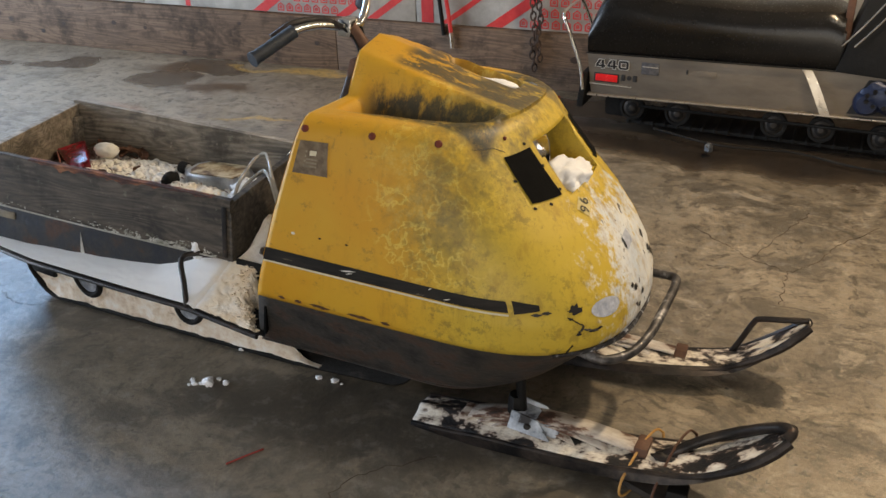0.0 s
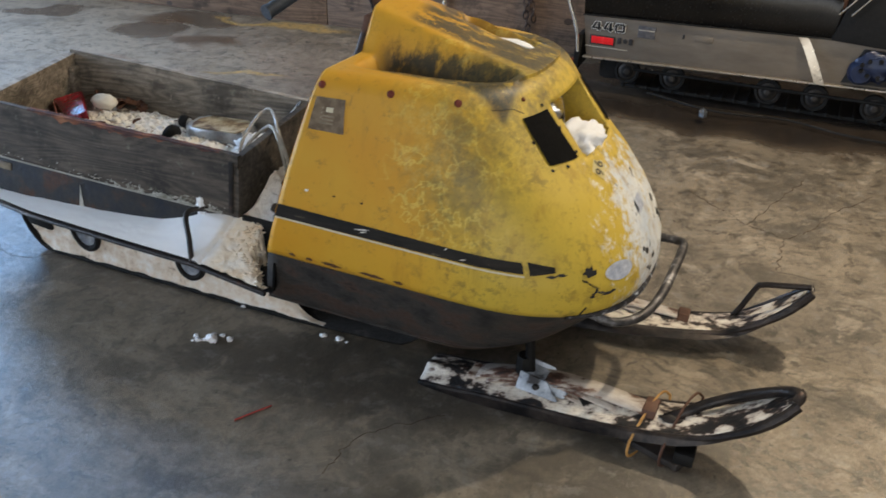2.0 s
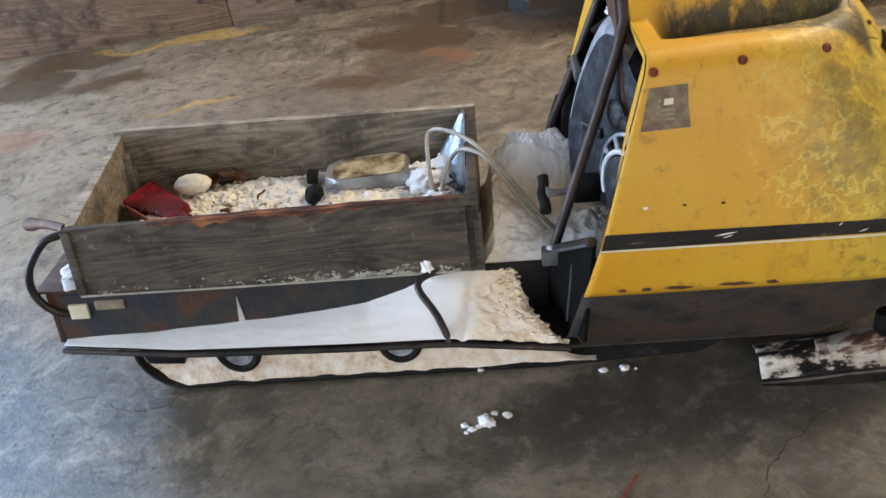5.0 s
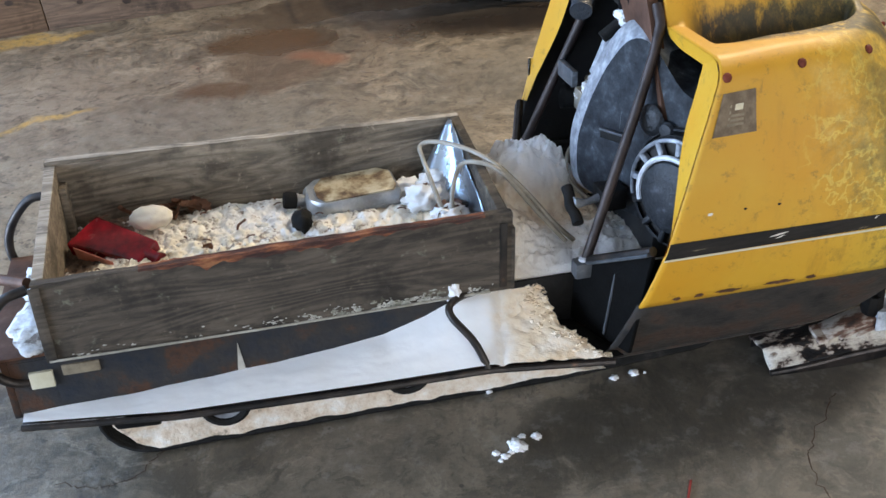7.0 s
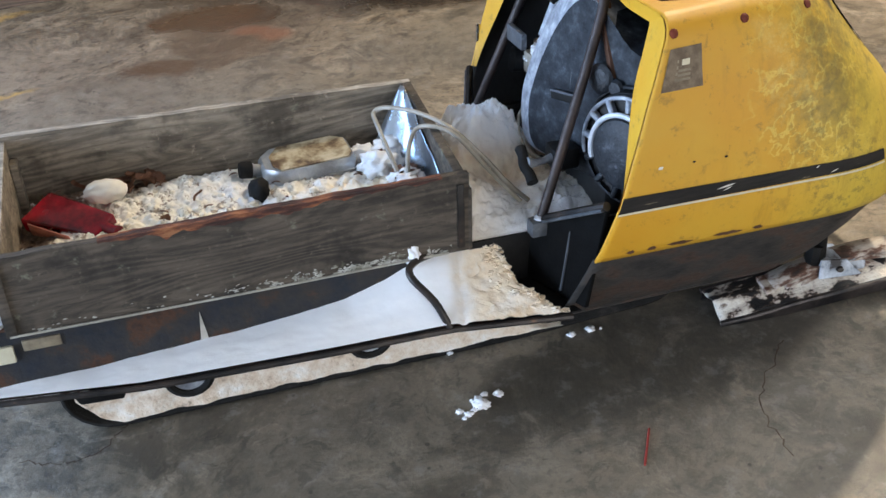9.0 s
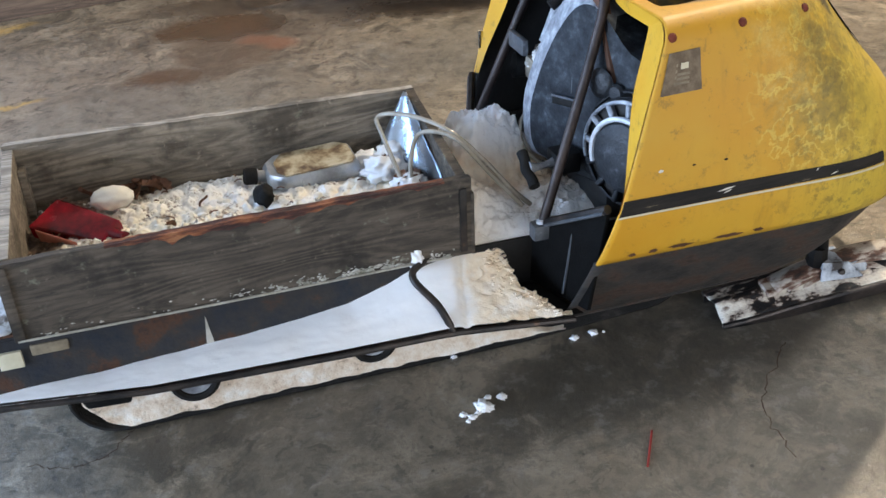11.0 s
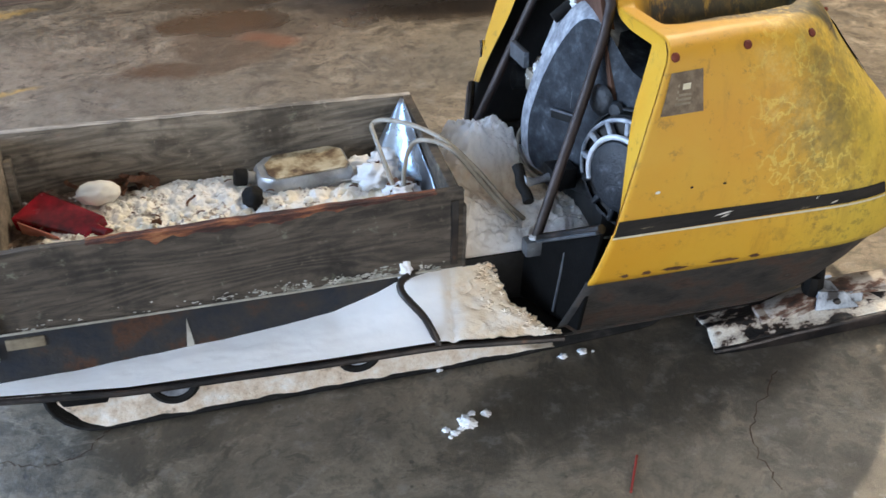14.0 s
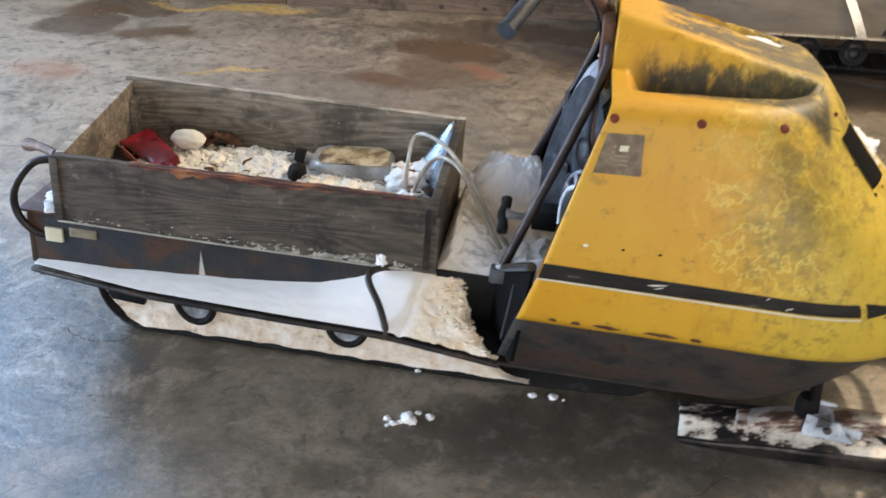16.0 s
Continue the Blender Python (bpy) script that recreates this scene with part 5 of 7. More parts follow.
        part("hoop_end", lump(tuple(at @ Vector((0.40, -0.020, rise(0.40) + 0.024))), (0.030, 0.014, 0.012), 5, 0.3), M_blackmetal, sk)
    else:
        part("tip_hoop", tube([at @ Vector(p) for p in ((0.48, 0.035, 0.155), (0.50, 0.033, 0.20), (0.525, 0.028, 0.262), (0.54, 0.02, 0.278), (0.60, 0.008, 0.294), (0.668, 0, 0.308))], 0.009, 10, 5), M_blackmetal, sk)
    return sk


M_saddle = mat("chipped_pale_blue_paint", [(0.36, (0.03, 0.028, 0.03)), (0.44, (0.30, 0.34, 0.40)), (0.62, (0.62, 0.68, 0.76))], 0.55, 0.1, 14, 0.3, 80)
M_leafspring = mat("rusty_painted_spring_steel", [(0.36, (0.035, 0.024, 0.02)), (0.44, (0.14, 0.07, 0.045)), (0.50, (0.50, 0.44, 0.38)), (0.66, (0.70, 0.66, 0.60))], 0.55, 0.1, 8, 0.3, 70, stretch=(1, 2, 1))
ski(-1, -3.0)
ski(1, 3.0)


def front_bumper():
    bm = tube([(0.70, -0.25, 0.338), (0.765, -0.262, 0.336), (0.822, -0.205, 0.342), (0.852, -0.11, 0.364), (0.862, 0.02, 0.388), (0.866, 0.13, 0.402), (0.860, 0.175, 0.405), (0.835, 0.195, 0.402), (0.76, 0.205, 0.395)], 0.0125, 12, 7)
    part("front_bumper", bm, M_bumper, SLED, "scraped tubular steel front bumper")


M_bumper = mat("scraped_grey_tube", [(0.36, (0.03, 0.03, 0.032)), (0.5, (0.10, 0.095, 0.095)), (0.60, (0.46, 0.46, 0.47))], 0.45, 0.5, 12)
front_bumper()


def steering():
    hb = part("handlebar", tube([(-0.212, -0.235, 0.992), (-0.19, -0.17, 1.024), (-0.155, -0.10, 1.036), (-0.115, -0.03, 1.028), (-0.085, 0.02, 1.03), (-0.085, 0.06, 1.06), (-0.10, 0.10, 1.085), (-0.135, 0.17, 1.085), (-0.205, 0.28, 1.05)], 0.0115, 14, 6), M_chrome, SLED, "chromed handlebar with rubber grips")
    for a, b in (((-0.187, -0.165, 1.026), (-0.236, -0.285, 0.968)), ((-0.150, 0.195, 1.08), (-0.215, 0.30, 1.04))):
        a, b = Vector(a), Vector(b)
        g = part("grip", tube([a + (b - a) * i / 10 for i in range(11)], lambda t: 0.0185 + 0.0012 * math.cos(t * 60), 16, 2), M_grip, hb, "blue-black ribbed rubber grip")
        part("grip_cap", tube([b, b + (b - a).normalized() * 0.006], 0.021, 16, 0), M_grip, g)
    part("brake_lever", tube([(-0.10, -0.045, 1.03), (-0.15, -0.07, 1.05), (-0.20, -0.14, 1.045), (-0.235, -0.20, 1.01)], 0.0055, 8, 5, flat=1.6), M_blackmetal, hb)
    part("clamp", block(-0.125, -0.085, -0.03, 0.03, 1.0, 1.05, 0.006), M_chrome, hb)
    part("cable", tube([(-0.11, -0.04, 1.03), (-0.08, -0.02, 1.0), (-0.05, -0.03, 0.95), (-0.03, -0.05, 0.88), (0.0, -0.03, 0.80)], 0.0035, 8, 6), M_black, hb)
    part("cable", tube([(-0.10, 0.04, 1.04), (-0.07, 0.02, 1.01), (-0.05, 0.0, 0.95), (-0.02, 0.03, 0.86)], 0.0035, 8, 6), M_black, hb)
    post = hexa([(-0.030, -0.250, 0.70), (-0.005, -0.250, 0.70), (-0.005, -0.170, 0.70), (-0.030, -0.170, 0.70), (-0.040, -0.120, 0.965), (-0.012, -0.120, 0.965), (-0.012, 0.075, 0.965), (-0.040, 0.075, 0.965)], 0.008)
    sp = part("steering_post", post, M_rust, SLED, "brown rusted steering support")
    part("post_head", tube([(-0.030, 0.0, 0.95), (-0.105, 0.0, 1.03)], 0.020, 14, 0), M_rust, sp)
    for s in (-1, 1):
        rod = part("brace_rod", tube([(-0.19, s * 0.262, 0.392), (-0.035, s * 0.19, 0.83), (-0.02, s * 0.15, 0.92)], 0.0115, 12, 3), M_rodrust, SLED, "brown steel brace rod")
        part("rod_foot", block(-0.215, -0.165, s * 0.262 - 0.018, s * 0.262 + 0.018, 0.362, 0.40, 0.006), M_alu, rod)
        part("rod_bolt", lathe([(0, 0.014), (0.009, 0.014), (0.011, 0.008), (0.011, 0)], pose(-0.19, s * 0.262, 0.395, 0, -25, 0), 8), M_alu_light, rod)


M_rodrust = mat("dark_brown_rod", [(0.35, (0.020, 0.014, 0.013)), (0.65, (0.052, 0.037, 0.033))], 0.5, 0.3, 14)
steering()


def footwell():
    """Black panels that close the front of the running boards."""
    for s in (-1, 1):
        c = [(-0.205, -0.226, 0.232), (-0.140, -0.410, 0.238), (-0.130, -0.410, 0.238), (-0.195, -0.226, 0.232), (-0.200, -0.226, 0.385), (-0.118, -0.436, 0.500), (-0.108, -0.436, 0.500), (-0.190, -0.226, 0.385)]
        ob = part("footwell_panel", hexa([(x, -s * y, z) for x, y, z in c], 0.003), M_screen, SLED, "black painted footwell panel")
        a, b = Vector((-0.195, s * 0.235, 0.382)), Vector((-0.118, s * 0.437, 0.505))
        part("top_rail", tube([a, b], 0.0105, 8, 0), M_blackmetal, ob)
        part("rail_edge", tube([a + Vector((-0.010, 0, -0.008)), b + Vector((-0.010, 0, -0.008))], 0.004, 6, 0), M_alu, ob)
        part("kick_plate", block(-0.345, -0.196, s * 0.2265 - 0.0035, s * 0.2265 + 0.0035, 0.222, 0.350, 0.001), M_black, ob, "black painted kick plate")
        part("toe_plate", hexa([(x, -s * y, z) for x, y, z in ((-0.300, -0.232, 0.2245), (-0.175, -0.400, 0.2235), (-0.142, -0.400, 0.2235), (-0.205, -0.232, 0.2245), (-0.300, -0.232, 0.2295), (-0.175, -0.400, 0.2285), (-0.142, -0.400, 0.2285), (-0.205, -0.232, 0.2295))], 0.001), M_black, ob)
        part("seam", tube([(-0.168, s * 0.34, 0.25), (-0.150, s * 0.345, 0.43)], 0.003, 6, 0), M_alu, ob)


footwell()


def engine():
    c = Vector((-0.012, -0.300, 0.590))
    hubc = Vector((0.006, -0.315, 0.562))
    e1 = Vector((0.40, -0.9165, 0)).normalized()
    n = Vector((-0.9165, -0.40, 0.0)).normalized()
    up = Vector((0, 0, 1))
    lean = lambda s, z: c + e1 * s + up * (z - c.z) - n * (0.20 * max(0, z - 0.60)) * 0.6
    eng = part("engine", block(0.06, 0.30, -0.13, 0.13, 0.36, 0.70, 0.02), M_inner, SLED, "air-cooled engine with cast fan shroud and recoil starter")
    ring = [(-0.300, 0.500), (-0.305, 0.56), (-0.295, 0.63), (-0.272, 0.71), (-0.235, 0.79), (-0.185, 0.85), (-0.12, 0.85), (-0.02, 0.775), (0.09, 0.745), (0.105, 0.62), (0.10, 0.50), (0.08, 0.455), (-0.10, 0.452), (-0.25, 0.462), (-0.285, 0.475)]
    ring = [(p.x, p.z) for p in spline([Vector((s, 0, z)) for s, z in ring + ring[:1]], 4)][:-1]
    bm = bmesh.new()
    front = [bm.verts.new(lean(s + (-0.09 - s) * 0.045, z + (0.64 - z) * 0.04)) for s, z in ring]
    mid = [bm.verts.new(lean(s * 1.085 - 0.022, 0.66 + (z - 0.66) * 1.08) - n * 0.034) for s, z in ring]
    back = [bm.verts.new(lean(s * 1.085 - 0.022, 0.66 + (z - 0.66) * 1.08) - n * 0.14) for s, z in ring]
    bm.faces.new(front)
    bm.faces.new(back[::-1])
    k = len(ring)
    # left edge lighter: worn casting plus far-left daylight, put into its colour
    for a, b, mi in ((front, mid, 1), (mid, back, 1)):
        for i in range(k):
            f = bm.faces.new((a[i], b[i], b[(i + 1) % k], a[(i + 1) % k]))
            f.material_index = mi if i < 26 or i > 50 else 0
    bmesh.ops.bevel(bm, geom=[e for e in bm.edges if e.calc_face_angle(0) > 0.3], offset=0.008, segments=3, affect="EDGES")
    sh = part("fan_shroud", bm, [M_shroud, M_rim], eng, "oxidised grey cast fan shroud", angle=50)
    q = n.to_track_quat("Z", "Y").to_matrix().to_4x4()
    m = Matrix.Translation(hubc) @ q @ Matrix.Scale(1.15, 4)
    # raised collar and the ring of cooling windows
    part("collar", lathe([(0.122, -0.004), (0.123, 0.006), (0.121, 0.009), (0.118, 0.009), (0.116, 0.004), (0.116, -0.004)], m, 48), M_alu_dark, sh)
    part("starter_well", lathe([(0.115, 0.004), (0.112, 0.016), (0.100, 0.018)], m, 48), M_black, sh)
    st = part("starter", lathe([(0.0, 0.052), (0.058, 0.050), (0.068, 0.046), (0.074, 0.034), (0.074, 0.0)], m, 48), M_alu_dark, eng, "round recoil starter housing")
    def arc(r, h, a0, a1, thick):
        return tube([m @ Vector((r * math.cos(radians(a0 + (a1 - a0) * i / 24)), r * math.sin(radians(a0 + (a1 - a0) * i / 24)), h)) for i in range(25)], thick, 8, 0)

    # bright only on the lit upper-left arc; the light is put into the materials
    part("starter_rim", arc(0.077, 0.042, 72, 200, 0.0062), M_alu_light, st, "starter rim, bright only along its lit upper left")
    part("window_backing", lathe([(0.076, 0.020), (0.108, 0.020)], m, 48), M_inner, st)
    part("outer_rim", lathe([(0.101, 0.030), (0.107, 0.030), (0.111, 0.024), (0.111, 0.014), (0.101, 0.014)], m, 48), M_alu_dark, st)
    part("outer_rim", arc(0.106, 0.029, 80, 196, 0.0045), M_rim, st)
    # spokes outside the lit arc take the dark metal in place of shade
    for i in range(13):
        a = 360 * i / 13 + 8
        mm = m @ pose(0, 0, 0, 0, 0, a)
        part("spoke", block(0.076, 0.105, -0.006, 0.006, 0.022, 0.037, 0.003, mm, 1), M_rim if 80 < a < 200 else M_alu_dark, st)
    # slot and bosses on the shroud's face
    p = lean(-0.19, 0.625) + n * 0.001
    fr = Matrix((e1.to_4d(), up.to_4d(), n.to_4d(), (0, 0, 0, 1))).transposed()
    fr[0][3], fr[1][3], fr[2][3], fr[3][0], fr[3][1], fr[3][2], fr[3][3] = p.x, p.y, p.z, 0, 0, 0, 1
    part("slot", block(-0.035, 0.045, -0.010, 0.012, -0.001, 0.003, 0.001, fr @ pose(0, 0, 0, 0, 0, 4)), M_black, sh)
    part("slot_lip", block(-0.035, 0.045, 0.008, 0.013, -0.001, 0.006, 0.001, fr @ pose(0, 0, 0, 0, 0, 4)), M_alu, sh)
    part("rib", block(-0.0008, 0.0008, 0.025, 0.065, 0.0, 0.0015, 0.0004, fr @ pose(0.02, 0, 0, 0, 0, -2)), M_alu, sh)
    part("boss", lathe([(0, 0.010), (0.02, 0.009), (0.03, 0.005), (0.035, 0)], fr @ pose(0.105, 0.07, 0, 0, 0, 0), 20), M_alu_dark, sh)
    part("boss", lathe([(0, 0.008), (0.015, 0.007), (0.02, 0)], fr @ pose(0.15, 0.06, 0, 0, 0, 0), 20), M_alu_dark, sh)
    # pull handle and its cord outlet
    h0, h1 = Vector((-0.200, -0.158, 0.532)), Vector((-0.200, -0.238, 0.481))
    th = part("pull_handle", tube([h0, h0 + (h1 - h0) * 0.25, (h0 + h1) / 2 + Vector((-0.006, 0, 0)), h0 + (h1 - h0) * 0.75, h1], lambda t: 0.011 + 0.004 * abs(t - 0.5), 12, 4), M_rubber, eng, "black rubber pull handle")
    part("cord_outlet", tube([(-0.198, -0.195, 0.508), (-0.165, -0.19, 0.505), (-0.11, -0.18, 0.51)], lambda t: 0.016 - 0.008 * math.sin(t * 3), 12, 4), M_rim, th)
    part("outlet_block", block(-0.135, -0.075, -0.205, -0.145, 0.48, 0.53, 0.006), M_black, eng)
    # cylinder fins, head and carburettor behind
    for i in range(9):
        z = 0.70 + i * 0.016
        part("fin", block(0.02, 0.20, -0.06, 0.08, z, z + 0.006, 0.002, seg=1), M_alu, eng)
    part("cylinder", block(0.04, 0.18, -0.04, 0.08, 0.66, 0.85, 0.02), M_alu, eng)
    part("plug_cap", tube([(-0.06, 0.03, 0.80), (-0.01, 0.03, 0.835), (0.03, 0.03, 0.845)], 0.014, 12, 3), M_rubber, eng)
    carb = part("carburettor", merge(block(-0.06, 0.02, 0.06, 0.13, 0.58, 0.68, 0.010), block(-0.085, -0.045, 0.065, 0.125, 0.60, 0.655, 0.008), lathe([(0, 0.05), (0.022, 0.05), (0.026, 0.03), (0.026, -0.04), (0, -0.04)], pose(-0.03, 0.095, 0.545, 0, 0, 0), 20)), M_carb, eng, "cast carburettor with brass fittings")
    part("intake", tube([(-0.10, 0.16, 0.62), (-0.06, 0.155, 0.615), (-0.02, 0.15, 0.61)], lambda t: 0.032 - 0.006 * t, 20, 3, False), M_black, carb)
    part("brass_screw", tube([(-0.085, 0.12, 0.665), (-0.075, 0.18, 0.67)], 0.005, 8, 0), M_brass, carb)
    part("throttle_lever", block(-0.10, -0.085, 0.10, 0.20, 0.66, 0.70, 0.004), M_alu, carb)
    part("throttle_cable", tube([(-0.09, 0.19, 0.69), (-0.06, 0.21, 0.74), (-0.03, 0.14, 0.88), (-0.06, 0.05, 0.98)], 0.004, 8, 6), M_black, carb)
    part("fuel_line", tube([(-0.07, 0.09, 0.54), (-0.11, 0.08, 0.50), (-0.12, 0.03, 0.45), (-0.08, -0.02, 0.41)], 0.005, 8, 6), M_hose, carb)
    part("fuel_filter", tube([(-0.055, 0.075, 0.70), (-0.02, 0.07, 0.80)], 0.013, 12, 0), M_rim, carb)
    # black airbox and muffler fill the space behind
    part("muffler", lathe([(0, 0.16), (0.05, 0.155), (0.065, 0.13), (0.065, -0.13), (0.05, -0.155), (0, -0.16)], pose(0.36, 0.0, 0.50, 90, 0, 0), 24), M_rust, eng)
    part("engine_mount", block(-0.06, 0.38, -0.2, 0.2, 0.345, 0.372, 0.006), M_black, eng)
    part("crankcase", block(-0.035, 0.12, -0.26, 0.12, 0.372, 0.475, 0.012), M_inner, eng)


M_alu_dark = mat("dark_stained_shaded_aluminium", [(0.34, (0.010, 0.012, 0.015)), (0.6, (0.026, 0.029, 0.035)), (0.72, (0.10, 0.105, 0.12))], 0.5, 0.3, 30, 0.3, 140)
M_carb = mat("grimy_zinc_casting", [(0.35, (0.16, 0.14, 0.11)), (0.7, (0.52, 0.48, 0.40))], 0.45, 0.5, 22)
M_brass = mat("brass", [(0.35, (0.42, 0.27, 0.08)), (0.7, (0.6, 0.42, 0.15))], 0.3, 0.9, 20)
engine()
part("hood_latch", block(-0.092, -0.080, 0.452, 0.462, 0.57, 0.62, 0.003), M_chrome, COWLING)

# ---- snow lying on the snowmobile ----


def fbm(x, y, z=0.0):
    p = Vector((x, y, z))
    return noise.noise(p) + 0.5 * noise.noise(p * 2.1) + 0.25 * noise.noise(p * 4.3)


def snow_mixed():
    m, k = blank("snow_with_sawdust")
    tc = k.rest()
    sep = k.add("ShaderNodeSeparateXYZ")
    k.t.links.new(tc, sep.inputs[0])
    nz = k.noise(tc, 9, 6, 0.65)
    shift = k.math("ADD", sep.outputs[0], k.math("MULTIPLY", k.math("SUBTRACT", nz, 0.5), 0.10))
    tan = k.ramp(shift, -0.43, -0.35)
    col = k.mix(k.ramp(nz, 0.4, 0.72), (0.94, 0.81, 0.62), (0.86, 0.68, 0.47))
    col = k.mix(k.math("MULTIPLY", k.ramp(k.noise(tc, 22, 5), 0.45, 0.66), 0.6), col, (0.95, 0.89, 0.80))
    col = k.mix(tan, k.mix(k.ramp(nz, 0.5, 0.75), (0.95, 0.955, 0.965), (0.91, 0.915, 0.92)), col)
    k.put(k.b, "Base Color", col)
    k.put(k.b, "Roughness", 0.7)
    bp = k.add("ShaderNodeBump", Strength=k.math("ADD", 0.10, k.math("MULTIPLY", tan, 0.25)), Distance=0.010)
    k.put(bp, "Height", k.noise(tc, 38, 5, 0.6))
    k.put(k.b, "Normal", bp.outputs[0])
    return m


M_snow_mixed = snow_mixed()


def board_snow(s):
    top = [(-1.40, 0.214), (-1.28, 0.215), (-1.17, 0.218), (-1.05, 0.226), (-0.92, 0.233), (-0.80, 0.244), (-0.70, 0.253), (-0.63, 0.264), (-0.54, 0.295), (-0.48, 0.324), (-0.40, 0.337), (-0.33, 0.340), (-0.25, 0.336), (-0.15, 0.330)]

    def fn(u, v):
        end = lerp_table([(0, 0.252), (0.5, 0.243), (0.75, 0.203), (1, 0.166)], v)[1] + 0.014 * fbm(v * 13, 2.5) + 0.006 * fbm(v * 40, 7.5)
        x = -1.395 + u * (1.395 - end)
        o, z = board_edge(x)
        zi = lerp_table(top, x)[1] + 0.003 * fbm(x * 9, 0.3)
        y = 0.2235 + (o - 0.2235) * v
        zz = zi + (z + 0.004 - zi) * (v ** 0.85) + 0.002 * fbm(x * 14, y * 20) * (1 - v) * v * 4
        loose = smooth01(x, -0.40, -0.33) * smooth01(v, 0.02, 0.2)
        zz += loose * (0.003 * fbm(x * 30, y * 30) + 0.0045 * fbm(x * 120, y * 120, 2.0)) - 0.008 * math.exp(-((x + 0.375 + 0.03 * v) / 0.008) ** 2)
        gap = (-end - x) / 0.03
        zz = z + (zz - z) * smooth01(gap, 0.0, 1.0) ** 0.5
        return Vector((x, s * y, max(zz, z - 0.005)))

    rnd = random.Random(21 + s)
    crumbs = []
    for i in range(170):
        v = rnd.uniform(0.0, 1.0)
        back = rnd.triangular(-0.012, 0.085, 0.0)
        p = fn(1.0 - max(0.0, back) / 1.16, v)
        k = rnd.uniform(0.0018, 0.0052) * (0.7 if back < 0 else 1)
        crumbs.append(lump((p.x - min(0.0, back), p.y, max(p.z + 0.15 * k, board_edge(p.x)[1] - 0.006)), (k * rnd.uniform(0.8, 1.8), k * rnd.uniform(0.8, 1.8), k * 0.6), i, 0.9, 2))
    bm = merge(sheet(fn, 170, 30), *crumbs)
    return finish(bm, "snow", M_snow_mixed, None, "wedge of wet snow and sawdust lying on the running board", category="snow", group="snow on the snowmobile")


board_snow(-1)
board_snow(1)


def tunnel_snow():
    """The heap between the crate and the engine."""
    def fn(u, v):
        x = -0.350 + u * 0.39
        y = -0.221 + v * 0.442
        h = 0.030 + 0.135 * math.exp(-(((x + 0.185) / 0.10) ** 4) - ((y - 0.12) / 0.11) ** 4) + 0.075 * math.exp(-(((x + 0.33) / 0.09) ** 2)) * (1 - smooth01(abs(y - 0.02), 0.12, 0.22))
        h += 0.03 * math.exp(-(((x + 0.10) / 0.08) ** 2) - ((y + 0.12) / 0.10) ** 2)
        h += 0.014 * fbm(x * 22, y * 22) + 0.007 * fbm(x * 60, y * 60)
        h += (0.018 * fbm(x * 17, y * 17, 3.0) + 0.012 * fbm(x * 48, y * 48, 5.0) + 0.006 * fbm(x * 110, y * 110)) * smooth01(y, 0.03, 0.10)
        edge = min(v, 1 - v, u, 1 - u) * 12
        return Vector((x, y, 0.3455 + max(0.0, h) * min(1, edge)))
    finish(sheet(fn, 120, 130), "snow", M_snow_heap, None, "heap of sawdust-stained snow on the tunnel before the engine", category="snow", group="snow on the snowmobile")


def heap_mat():
    m, k = blank("heaped_snow")
    tc = k.rest()
    nz = k.noise(tc, 8, 6, 0.7)
    white = k.math("MAXIMUM", k.blob(tc, (-0.18, 0.15, 0.50), (0.17, 0.15, 0.10), 0.35), k.blob(tc, (-0.16, -0.19, 0.38), (0.15, 0.12, 0.12), 0.5))
    col = k.mix(k.ramp(nz, 0.38, 0.68), (0.95, 0.85, 0.69), (0.78, 0.61, 0.44))
    col = k.mix(k.math("MULTIPLY", white, k.ramp(nz, 1.1, 0.6)), col, (0.95, 0.965, 0.99))
    k.put(k.b, "Base Color", col)
    k.put(k.b, "Roughness", 0.7)
    bp = k.add("ShaderNodeBump", Strength=0.6, Distance=0.012)
    k.put(bp, "Height", k.noise(tc, 50, 6, 0.7))
    k.put(k.b, "Normal", bp.outputs[0])
    return m


M_snow_heap = heap_mat()
tunnel_snow()


def track_snow(s):
    def fn(u, v):
        x = -1.245 + u * 1.16
        lo = 0.016 + 0.078 * max(0, 1 - u / 0.08) ** 2
        hi = 0.195 - 0.178 * smooth01(u, 0.74, 0.98)
        z = lo + (hi - lo) * v
        y = 0.148 + 0.012 * math.sin(math.pi * min(1, v * 1.1)) + 0.009 * fbm(x * 16, z * 22) + 0.018 * (1 - v) ** 2
        return Vector((x, s * y, z))
    finish(sheet(fn, 120, 16), "snow", M_snow_tan, None, "dirty snow packed inside the track", category="snow", group="snow on the snowmobile")


track_snow(-1)
track_snow(1)


def small_snow(name, at, size, seed, label, material=M_snow, rough=0.3, group="snow on the snowmobile", category="snow"):
    return finish(lump(at, size, seed, rough, 4), name, material, None, label, angle=180, category=category, group=group)


small_snow("snow", (0.0, 0.02, 0.845), (0.030, 0.045, 0.022), 12, "snow lying on the engine", M_ice_dirty, 0.45)
for i, (x, y, z, r) in enumerate(((-0.04, 0.05, 0.695, 0.026), (-0.065, 0.075, 0.665, 0.018), (-0.07, 0.11, 0.635, 0.016), (-0.055, 0.03, 0.62, 0.020), (-0.06, 0.015, 0.57, 0.022), (-0.03, -0.01, 0.77, 0.018), (-0.035, 0.02, 0.73, 0.014), (-0.075, 0.045, 0.535, 0.017))):
    small_snow("snow", (x, y, z), (r, r * 1.3, r * 0.7), 40 + i, "crust of frost and snow on the engine castings", M_ice_dirty, 0.6)
